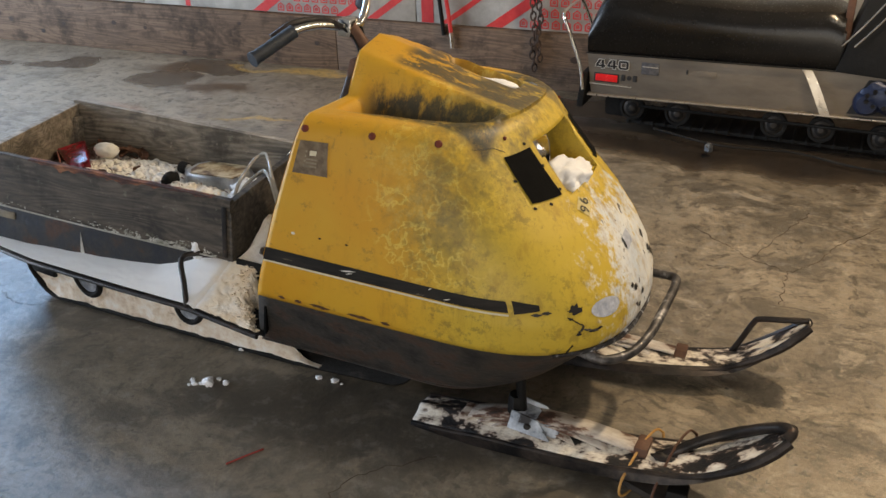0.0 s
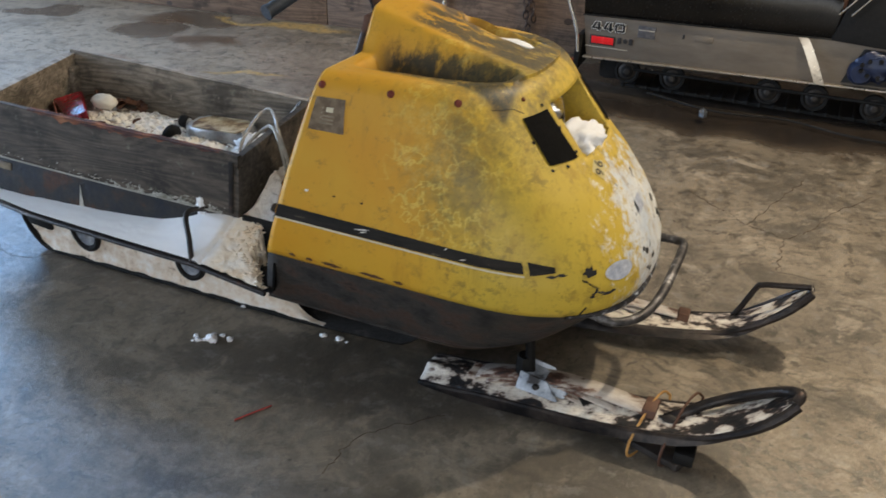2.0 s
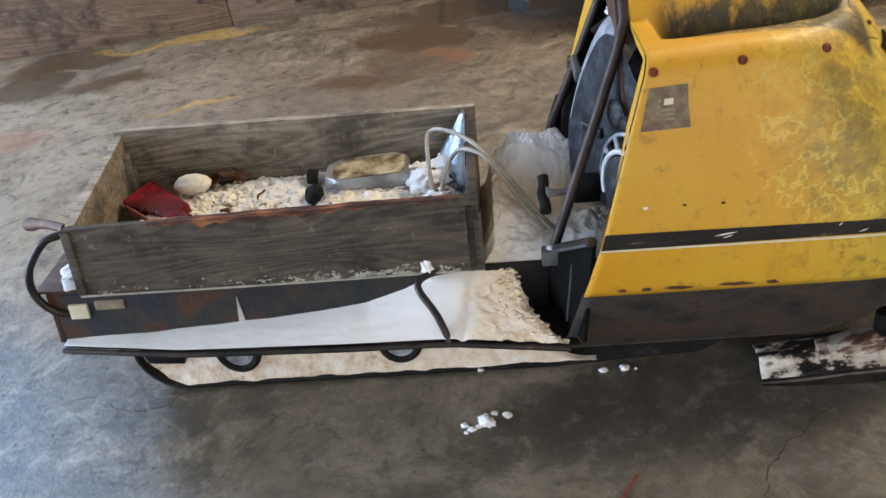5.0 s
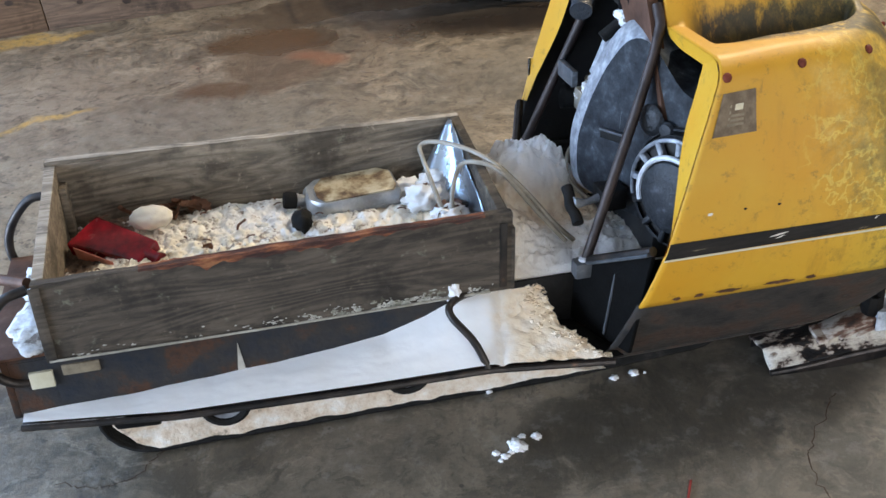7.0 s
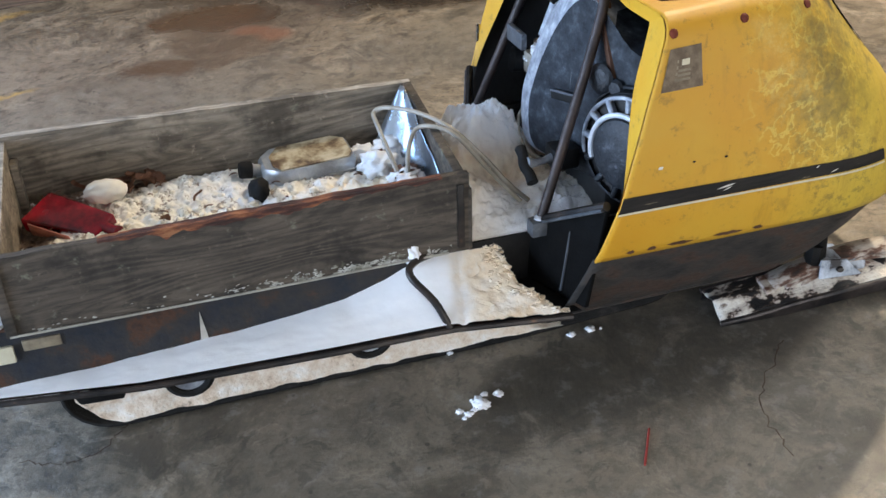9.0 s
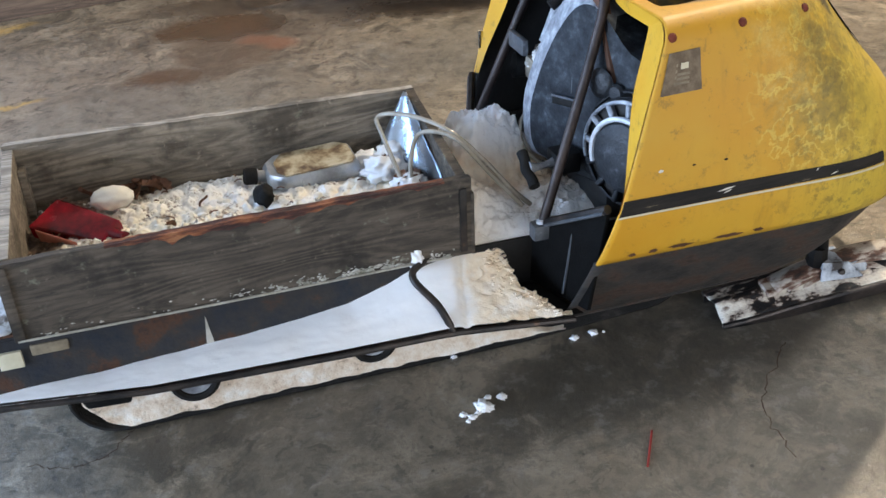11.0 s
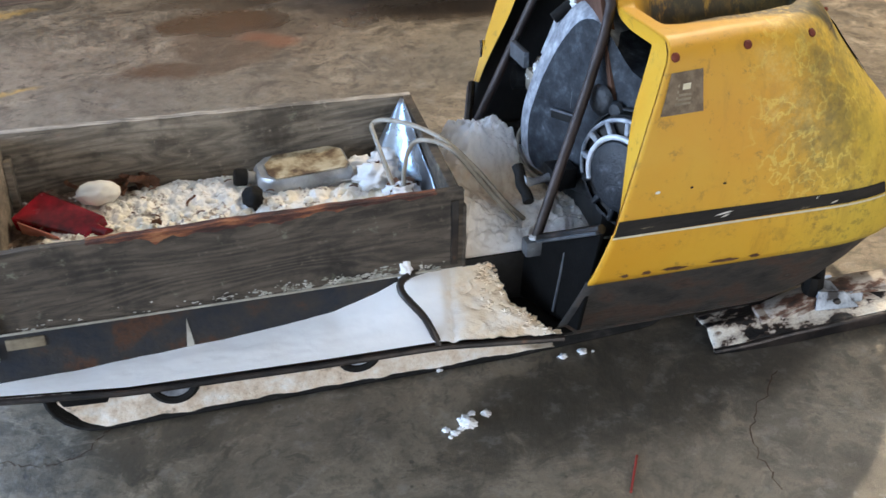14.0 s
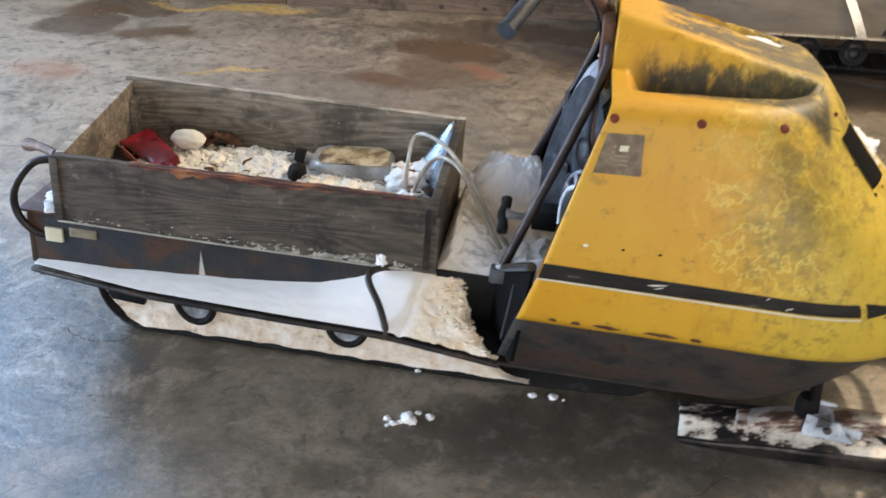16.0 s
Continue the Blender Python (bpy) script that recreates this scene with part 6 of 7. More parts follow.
small_snow("snow", (0.556, 0.000, 0.698), (0.066, 0.112, 0.050), 3, "clump of wet snow in the headlamp bay", rough=0.36)
small_snow("snow", (0.295, 0.088, 0.897), (0.090, 0.036, 0.018), 4, "strip of snow in the windshield slot", rough=0.2)
small_snow("snow", (-1.352, -0.10, 0.352), (0.048, 0.11, 0.014), 6, "dirty snow behind the crate on the rear plate", M_ice_dirty)
small_snow("snow", (-1.355, 0.09, 0.352), (0.044, 0.09, 0.014), 7, "dirty snow behind the crate on the rear plate", M_ice_dirty)
small_snow("snow", (-0.478, -0.240, 0.352), (0.016, 0.018, 0.030), 8, "small clot of snow on the grab hoop")

# ---- the wooden crate and what lies in it ----
CRATE = base("wooden_crate", (-0.83, -0.02, 0.345), "open weathered grey plank crate resting on the tunnel", "crate")


def crate():
    x0, x1, yn, yf, zb = -1.312, -0.350, -0.248, 0.215, 0.347

    def side(y, y1, ztop, material, rough, name):
        n = 60
        bm = bmesh.new()
        g = []
        for i in range(n + 1):
            x = x0 + (x1 - x0) * i / n
            zt = ztop + 0.011 * (x - x0) * (1 if y < 0 else -1) + rough * fbm(x * 18, y)
            g.append([bm.verts.new(p) for p in ((x, y, zb), (x, y1, zb), (x, y1, zt - 0.001), (x, y, zt))])
        for a, b in zip(g, g[1:]):
            for j in range(4):
                bm.faces.new((a[j], a[(j + 1) % 4], b[(j + 1) % 4], b[j]))
        bm.faces.new(g[0][::-1])
        bm.faces.new(g[-1])
        bmesh.ops.bevel(bm, geom=[e for e in bm.edges if e.calc_face_angle(0) > 1.0], offset=0.0025, segments=1, affect="EDGES")
        return part(name, bm, material, CRATE, angle=50)

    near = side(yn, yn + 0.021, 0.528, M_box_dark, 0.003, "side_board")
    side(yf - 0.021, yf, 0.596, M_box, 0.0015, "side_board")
    for x in (x0 + 0.0005, x1 - 0.0235):
        c = [(x, yn + 0.021, zb), (x + 0.023, yn + 0.021, zb), (x + 0.023, yf - 0.021, zb), (x, yf - 0.021, zb), (x, yn + 0.021, 0.528), (x + 0.023, yn + 0.021, 0.528), (x + 0.023, yf - 0.021, 0.585), (x, yf - 0.021, 0.585)]
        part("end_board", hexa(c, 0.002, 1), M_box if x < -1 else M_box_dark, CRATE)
    # bleached top edges
    def bleached(u, v):
        x = x0 + 0.002 + (x1 - x0 - 0.004) * u
        return Vector((x, yf - 0.0215 + 0.022 * v, 0.596 - 0.011 * (x - x0) + 0.0015 * fbm(x * 18, yf - 0.021) + 0.0012))
    part("top_edge", sheet(bleached, 60, 2), M_edgewood, CRATE, "bleached top edge")
    part("top_edge", hexa([(x0 + 0.001, yn + 0.022, 0.528), (x0 + 0.023, yn + 0.022, 0.528), (x0 + 0.023, yf - 0.022, 0.585), (x0 + 0.001, yf - 0.022, 0.585), (x0 + 0.001, yn + 0.022, 0.5298), (x0 + 0.023, yn + 0.022, 0.5298), (x0 + 0.023, yf - 0.022, 0.5868), (x0 + 0.001, yf - 0.022, 0.5868)], 0.0006, 1), M_edgewood, CRATE)
    part("floor_board", block(x0 + 0.024, x1 - 0.024, yn + 0.022, yf - 0.022, zb, zb + 0.018, 0), M_box, CRATE)
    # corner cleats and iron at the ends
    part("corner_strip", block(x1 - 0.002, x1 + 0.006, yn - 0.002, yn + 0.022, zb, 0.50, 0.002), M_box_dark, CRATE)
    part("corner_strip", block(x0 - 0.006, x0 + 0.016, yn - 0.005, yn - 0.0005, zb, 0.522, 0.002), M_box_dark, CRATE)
    part("corner_strip", block(x1 - 0.028, x1 - 0.012, yn - 0.004, yn - 0.0005, zb + 0.01, 0.515, 0.001), M_blackmetal, CRATE)
    part("corner_cleat", block(x0 + 0.024, x0 + 0.040, yf - 0.06, yf - 0.022, zb, 0.545, 0.003), M_box, CRATE)
    part("bottom_wire", tube([(x0, yn - 0.004, zb + 0.002), (-0.9, yn - 0.005, zb + 0.001), (x1 - 0.05, yn - 0.005, zb + 0.004)], 0.0028, 6, 6), M_wire, near)
    # rotten orange top edge
    def rot(u, v):
        x = -1.11 + u * 0.70
        w = max(0.12, (0.35 + 0.65 * math.sin(math.pi * min(1, u * 1.35))) * (0.7 + 0.7 * fbm(x * 25, 0)))
        zt = 0.5295 + 0.011 * (x + 1.312) + 0.003 * fbm(x * 18, yn)
        if v < 0.5:
            return Vector((x, yn - 0.0015 - 0.001 * fbm(x * 70, v * 9), zt - 0.024 * w * (1 - 2 * v)))
        return Vector((x, yn - 0.0015 + 0.021 * (2 * v - 1), zt + 0.0015 * fbm(x * 60, v * 4)))
    part("rotten_edge", sheet(rot, 60, 6), M_rot, near, "orange rotten wood along the top edge")
    # frost crumbs and lichen along the foot of the near board
    rnd = random.Random(11)
    bms = []
    for i in range(900):
        x = rnd.triangular(-0.90, -0.38, -0.52) if i < 760 else rnd.uniform(-1.28, -0.4)
        z = 0.350 + abs(rnd.gauss(0, 0.009))
        if noise.noise(Vector((x * 38, z * 60, 2))) < -0.05:
            continue
        r = rnd.uniform(0.0006, 0.0017) * (1.5 if i % 9 == 0 else 1)
        bms.append(lump((x, yn - 0.0004, z), (r * rnd.uniform(1.2, 3.6), 0.0012, r), i, 1.1, 1))
    part("frost_crust", merge(*bms), M_frostcrumb, near, "crumbs of frost and lichen", kind="stuff")


M_frostcrumb = mat("frost_and_lichen", [(0.36, (0.20, 0.20, 0.15)), (0.56, (0.62, 0.61, 0.56))], 0.8, 0, 30)
crate()


CLODS = []
clod_rnd = random.Random(2)
for i in range(900):
    cx, cy = clod_rnd.uniform(-1.20, -0.40), clod_rnd.uniform(-0.215, 0.165)
    if (cx < -1.08 and cy < 0.10) or (-0.75 < cx < -0.53 and cy > 0.04):
        continue
    CLODS.append((cx, cy, clod_rnd.choice((0.005, 0.006, 0.008, 0.010, 0.013, 0.017)) * clod_rnd.uniform(0.8, 1.2)))
GRID = {}
for c in CLODS:
    for gi in range(int((c[0] - c[2] * 1.2 + 2) * 40), int((c[0] + c[2] * 1.2 + 2) * 40) + 1):
        for gj in range(int((c[1] - c[2] * 1.2 + 2) * 40), int((c[1] + c[2] * 1.2 + 2) * 40) + 1):
            GRID.setdefault((gi, gj), []).append(c)


def fill_height(x, y):
    """Lumpy snow: a wavy bed with fused clods standing out of it, lower in the far left corner."""
    h = 0.434 + 0.012 * fbm(x * 10, y * 10) + 0.005 * fbm(x * 40, y * 40)
    h -= 0.018 * smooth01(abs(x + 0.83), 0.38, 0.46) + 0.004 * smooth01(y, 0.13, 0.2)
    top = 0.0
    for cx, cy, r in GRID.get((int((x + 2) * 40), int((y + 2) * 40)), ()):
        d2 = (x - cx) ** 2 + (y - cy) ** 2
        if d2 < r * r * 1.4:
            top = max(top, r * 1.05 * max(0.0, 1 - d2 / (r * r * 1.4)) ** 0.6)
    return h + 0.62 * top * (1 + 0.35 * fbm(x * 60, y * 60)) + 0.005 * fbm(x * 75, y * 75) + 0.0035 * fbm(x * 160, y * 160)


def fill_mat():
    m, k = blank("snow_clods_with_debris")
    tc = k.rest()
    nz, fine = k.noise(tc, 9, 6, 0.65), k.noise(tc, 48, 6, 0.7)
    col = k.mix(k.ramp(nz, 0.40, 0.62), (0.94, 0.93, 0.90), (0.92, 0.85, 0.71))
    cream = k.blob(tc, (-1.0, -0.06, 0.45), (0.16, 0.12, 9), 0.5)
    white = k.blob(tc, (-0.84, 0.05, 0.45), (0.13, 0.14, 9), 0.4)
    col = k.mix(k.math("MULTIPLY", white, 0.75), col, (0.88, 0.91, 0.95))
    col = k.mix(k.math("MULTIPLY", cream, 0.8), col, (0.92, 0.84, 0.67))
    tan = k.blob(tc, (-0.52, 0.09, 0.45), (0.09, 0.07, 9), 0.5)
    col = k.mix(k.math("MULTIPLY", tan, 0.85), col, (0.55, 0.44, 0.30))
    soil = k.math("MAXIMUM", k.blob(tc, (-1.25, 0.08, 0.42), (0.11, 0.11, 9), 0.5), k.blob(tc, (-1.10, 0.185, 0.42), (0.14, 0.035, 9), 0.6))
    soil = k.ramp(k.math("ADD", soil, k.math("MULTIPLY", k.math("SUBTRACT", fine, 0.5), 1.2)), 0.35, 0.6)
    col = k.mix(soil, col, k.mix(k.ramp(fine, 0.4, 0.65), (0.05, 0.03, 0.022), (0.22, 0.15, 0.10)))
    col = k.mix(k.math("MULTIPLY", k.ramp(k.noise(tc, 26, 8, 0.8), 0.535, 0.59), 0.85), col, (0.20, 0.14, 0.095))
    k.put(k.b, "Base Color", col)
    k.put(k.b, "Roughness", 0.6)
    bp = k.add("ShaderNodeBump", Strength=0.25, Distance=0.008)
    k.put(bp, "Height", fine)
    k.put(k.b, "Normal", bp.outputs[0])
    return m


def crate_fill():
    def fn(u, v):
        x, y = -1.288 + u * 0.912, -0.226 + v * 0.418
        return Vector((x, y, fill_height(x, y)))
    finish(sheet(fn, 300, 140), "snow_fill", M_fill, None, "lumpy cream and white snow with debris filling the crate", angle=180, category="snow")
    rnd = random.Random(2)
    bms = []
    for i in range(110):
        x, y = rnd.uniform(-1.19, -0.42), rnd.uniform(-0.18, 0.16)
        if (-0.77 < x < -0.52 and y > 0.02) or (x < -1.08 and y < 0.10):
            continue
        r = rnd.uniform(0.003, 0.009)
        bms.append(lump((x, y, fill_height(x, y) + r * 0.2), (r * rnd.uniform(0.9, 1.6), r * rnd.uniform(0.8, 1.3), r * 0.8), i, 0.4, 2, 2.0))
    finish(merge(*bms), "snow_crumbs", M_chunks, None, "loose crumbs of snow and ice in the crate", angle=180, category="snow", kind="stuff")
    bms = []
    for i in range(45):
        x, y = rnd.uniform(-1.26, -0.42), rnd.choice((rnd.uniform(-0.2, 0.17), rnd.uniform(0.08, 0.18)))
        z = fill_height(x, y) + rnd.uniform(0.006, 0.02)
        a, ln = rnd.uniform(0, 6.28), rnd.uniform(0.008, 0.022)
        d = Vector((math.cos(a), math.sin(a), rnd.uniform(-0.2, 0.3))) * ln
        bms.append(tube([Vector((x, y, z)), Vector((x, y, z)) + d * 0.5 + Vector((0, 0, 0.003)), Vector((x, y, z)) + d], 0.0016, 5, 2))
    finish(merge(*bms), "twigs", M_leaf, None, "dark twigs and bark scraps in the snow", category="debris", kind="stuff")


M_fill = fill_mat()
M_chunks = mat("warm_ice_chunks", [(0.35, (0.90, 0.90, 0.90)), (0.55, (0.88, 0.84, 0.74)), (0.72, (0.78, 0.69, 0.52))], 0.55, 0, 5, 0.3, 60, spec=0.3)
crate_fill()
small_snow("egg_lump", (-1.098, 0.103, 0.468), (0.048, 0.034, 0.027), 1, "smooth cream egg-shaped lump of ice in the crate", M_shell, 0.12, "", "ice")
for i, (x, y, z, r) in enumerate(((-0.52, -0.12, 0.452, 0.034), (-0.57, -0.135, 0.448, 0.024), (-0.65, -0.13, 0.448, 0.02), (-0.70, -0.135, 0.445, 0.016), (-0.475, 0.03, 0.468, 0.04), (-0.44, -0.07, 0.465, 0.032), (-0.505, 0.11, 0.462, 0.03), (-0.43, 0.10, 0.475, 0.036))):
    small_snow("snow_clod", (x, y, z - 0.010), (r * 1.25, r * 1.1, r * 0.7), 20 + i, "clod of white snow in the crate", M_snow, 0.42, "snow clods in the crate")


def tank():
    tk = base("metal_tank", (-0.645, 0.065, 0.43), "dented tinned metal tank half sunk in the snow of the crate", "tank")
    m = pose(-0.636, 0.112, 0.443, 3, -3, 2)
    plan = [(-0.110, -0.034), (-0.074, -0.068), (0.098, -0.068), (0.110, -0.052), (0.110, 0.044), (0.080, 0.068), (-0.082, 0.068), (-0.110, 0.038)]
    bm = bmesh.new()
    rings = [[bm.verts.new(m @ Vector((x * k, y * k, z))) for x, y in plan] for z, k in ((-0.045, 0.97), (-0.006, 1.0), (0.022, 1.0), (0.034, 0.93))]
    for a, b in zip(rings, rings[1:]):
        for n in range(8):
            bm.faces.new((a[n], a[(n + 1) % 8], b[(n + 1) % 8], b[n]))
    bm.faces.new(rings[0][::-1])
    bm.faces.new(rings[-1])
    bmesh.ops.bevel(bm, geom=[e for e in bm.edges if e.calc_face_angle(0) > 0.3], offset=0.004, segments=2, affect="EDGES")
    body = part("body", bm, M_can, tk, angle=50)
    top = [(-0.070, -0.058), (0.090, -0.060), (0.101, -0.040), (0.100, 0.036), (0.074, 0.058), (-0.060, 0.058), (-0.085, 0.02), (-0.085, -0.03)]
    part("top_panel", plate([m @ Vector((x, y, 0.0335)) for x, y in top], m.to_3x3() @ Vector((0, 0, 1)), 0.004), M_can_top, tk, "yellowed dirty top panel")
    part("seam", tube([m @ Vector(p) for p in ((-0.110, -0.035, 0.004), (-0.074, -0.0695, 0.004), (0.098, -0.0695, 0.004), (0.1115, -0.052, 0.004))], 0.0026, 6, 0), M_can, body)
    part("seam", tube([m @ Vector((-0.035, -0.0690, z)) for z in (-0.03, 0.0, 0.024)], 0.0016, 6, 0), M_can, body)
    neck = part("neck", lathe([(0.015, -0.02), (0.015, 0.016), (0.018, 0.016), (0.018, 0.022), (0.0, 0.022)], m @ pose(-0.112, 0.012, 0.012, 0, -78, 0), 16), M_can, tk)
    part("cap", lathe([(0, 0.034), (0.018, 0.034), (0.021, 0.028), (0.021, 0.006), (0.018, 0.004)], m @ pose(-0.126, 0.012, 0.016, 0, -78, 0), 16), M_rubber, neck, "black rubber cap")


M_can_top = mat("yellowed_tin", [(0.38, (0.10, 0.06, 0.035)), (0.46, (0.28, 0.21, 0.12)), (0.56, (0.50, 0.43, 0.29)), (0.72, (0.62, 0.56, 0.42))], 0.55, 0.05, 17)
tank()


def red_bottle():
    bt = base("red_bottle", (-1.18, 0.02, 0.44), "red plastic oil bottle lying in the crate", "bottle")
    m = pose(-1.165, 0.020, 0.440, 14, 4, -43) @ Matrix.Scale(0.9, 4)
    bm = block(-0.125, 0.085, -0.056, 0.056, -0.024, 0.024, 0.010, None, 3)
    for v in bm.verts:
        if v.co.x > 0.04:
            v.co.y = v.co.y * 0.68 + 0.010
            v.co.z *= 0.8
        v.co.z += 0.004 * math.sin(v.co.y * 60) if v.co.z > 0 else 0
    bm.transform(m)
    body = part("body", bm, M_red, bt)
    part("neck", lathe([(0.020, 0.075), (0.018, 0.092), (0.016, 0.098), (0.016, 0.112), (0.018, 0.112), (0.018, 0.120), (0.0, 0.121)], m @ pose(0, 0.010, 0, 0, 90, 0), 24), M_red, bt)
    part("label", block(-0.10, 0.03, -0.0585, -0.0555, -0.020, 0.018, 0.001, m), M_pink, body, "faded pink label")


M_pink = mat("faded_pink_label", [(0.35, (0.45, 0.14, 0.10)), (0.7, (0.58, 0.26, 0.2))], 0.6, 0, 20)
red_bottle()


def hose():
    pts = [(-0.455, -0.075, 0.455), (-0.465, -0.03, 0.50), (-0.472, 0.06, 0.545), (-0.468, 0.105, 0.558), (-0.44, 0.09, 0.572), (-0.385, 0.02, 0.578), (-0.33, -0.05, 0.560), (-0.27, -0.10, 0.50), (-0.215, -0.13, 0.43), (-0.17, -0.15, 0.385)]
    finish(tube(pts, 0.0055, 12, 8), "hose", M_hose, None, "clouded clear plastic fuel hose looping out of the crate", category="hose")
    pts = [(-0.44, -0.085, 0.455), (-0.43, -0.05, 0.505), (-0.40, -0.005, 0.545), (-0.365, -0.03, 0.560), (-0.32, -0.07, 0.545), (-0.26, -0.12, 0.47), (-0.20, -0.17, 0.40)]
    finish(tube(pts, 0.0055, 12, 8), "hose", M_hose, None, "clouded clear plastic fuel hose looping out of the crate", category="hose")


hose()


def foil_cone():
    """A bent sheet of bright metal standing in the crate's corner."""
    tip = Vector((-0.378, 0.180, 0.594))
    foot = spline([(-0.415, 0.190, 0.44), (-0.470, 0.165, 0.430), (-0.485, 0.090, 0.425), (-0.440, 0.035, 0.425), (-0.395, -0.05, 0.440), (-0.378, -0.135, 0.475)], 6)
    def fn(u, v):
        f = u * (len(foot) - 1)
        i = min(len(foot) - 2, int(f))
        p = tip + (foot[i].lerp(foot[i + 1], f - i) - tip) * (0.04 + 0.96 * v)
        return p + 0.006 * v * Vector((fbm(u * 5, v * 3), fbm(v * 5, u * 3), 0))
    ob = finish(sheet(fn, 24, 14), "sheet_metal_funnel", M_foil, None, "bent bright sheet-metal funnel standing in the crate corner", category="sheet metal")
    ob.modifiers.new("thickness", "SOLIDIFY").thickness = 0.002


M_foil = mat("bright_sheet_metal", [(0.36, (0.30, 0.33, 0.37)), (0.7, (0.66, 0.70, 0.75))], 0.28, 0.85, 8, 0.2, 18)
foil_cone()


def leaf_litter():
    rnd = random.Random(9)
    spots = [(-1.06, 0.155), (-1.03, 0.165), (-1.01, 0.14), (-0.99, 0.16), (-1.045, 0.14), (-0.45, -0.06), (-0.43, -0.08), (-0.42, -0.05), (-0.47, 0.055), (-0.44, 0.06), (-0.415, -0.02), (-0.445, -0.04), (-1.15, 0.13), (-1.19, 0.10), (-0.98, -0.06), (-1.02, -0.09), (-0.90, 0.02)]
    for i, (x, y) in enumerate(spots):
        r = 0.026 if i < 13 else 0.014
        z0 = fill_height(x, y) + 0.008
        tilt = pose(x, y, z0 + r * 0.4, rnd.uniform(-60, 60), rnd.uniform(-50, 50), rnd.uniform(0, 360))
        bm = sheet(lambda u, v: tilt @ Vector(((u - 0.5) * 2.2 * r, (v - 0.5) * 1.5 * r * math.sin(math.pi * (0.12 + 0.8 * u)) * (1 + 0.25 * math.sin(u * 25)), 0.5 * r * (v - 0.5) ** 2 * 3 + 0.25 * r * math.sin(u * 5))), 10, 6)
        finish(bm, "dead_leaf", M_leaf, None, "curled dead brown leaf in the crate", category="leaf", group="dead leaves in the crate")


leaf_litter()
for x, y, z, sx, sy, sz in ((-0.765, 0.020, 0.446, 0.024, 0.040, 0.026),):
    finish(lump((x, y, z), (sx, sy, sz), 31, 0.2), "rubber_boot", M_rubber, None, "small black rubber boot in the crate snow", angle=180, category="rubber part", group="black rubber parts in the crate")

# ---- on the floor ----


def floor_snow():
    rnd = random.Random(5)
    for i, (x, y, r) in enumerate(((-0.400, -0.432, 0.0165), (-0.388, -0.438, 0.010), (-0.348, -0.412, 0.010), (-0.380, -0.402, 0.007), (-0.412, -0.415, 0.006), (-0.452, -0.441, 0.008), (-0.434, -0.456, 0.009), (-0.448, -0.466, 0.005), (-0.418, -0.446, 0.006), (-0.052, -0.258, 0.010), (-0.045, -0.252, 0.006), (-0.104, -0.262, 0.009), (-0.024, -0.262, 0.004), (-0.412, -0.226, 0.008))):
        x, y = (x + 0.034) / 1.01 + 0.014 * y, (y + 0.075) / 0.958 + 0.013 * x
        finish(lump((x, y, r * 0.35), (r * 1.15, r * 0.95, r * 0.6), i + 7, 0.75, 3, 2.6, rnd.uniform(0, 180)), "snow_chunk", M_snow, None, "chunk of fallen snow on the concrete", angle=180, category="snow", group="snow chunks on the floor")


floor_snow()
stick = finish(tube([(-0.044, -0.589, 0.003), (-0.072, -0.640, 0.0035), (-0.102, -0.694, 0.003)], 0.0026, 8, 4), "red_stick", M_stick, None, "thin red plastic stick on the concrete", category="stick")


def tied_bar():
    tb = base("tied_bar", (0.93, -0.24, 0), "dark steel bar tied below the ski with orange twine", "bar")
    part("bar", hexa([(0.74, -0.235, 0.004), (1.0, -0.345, 0.004), (1.035, -0.27, 0.004), (0.80, -0.17, 0.004), (0.74, -0.235, 0.020), (1.0, -0.345, 0.022), (1.035, -0.27, 0.022), (0.80, -0.17, 0.020)], 0.003), M_bar, tb)
    part("end_block", block(0.985, 1.035, -0.335, -0.28, 0.020, 0.055, 0.006), M_black, tb)
    for x, h, material in ((0.905, 0.128, M_twine), (0.985, 0.150, M_rust)):
        part("twine", tube([(x + 0.03, -0.185, h), (x + 0.015, -0.215, h + 0.024), (x, -0.262, h + 0.022), (x - 0.015, -0.318, h - 0.006), (x - 0.03, -0.345, 0.04), (x - 0.02, -0.33, 0.003), (x + 0.02, -0.22, 0.002), (x + 0.04, -0.18, 0.06), (x + 0.03, -0.185, h)], 0.0035, 6, 5), material, tb)


M_bar = mat("dark_steel_strip", [(0.35, (0.03, 0.028, 0.027)), (0.7, (0.09, 0.075, 0.065))], 0.5, 0.4, 14)
tied_bar()

# ---- the second snowmobile ----
view_fitting = False
S2 = pose(0.185, 2.17, 0.030, 0, 1.0, 0) @ Matrix.Scale(0.835, 4)
SLED_B = base("snowmobile", S2 @ Vector((0.9, 0.2, 0)), "dusty grey snowmobile with black vinyl seat parked along the wall", "snowmobile")


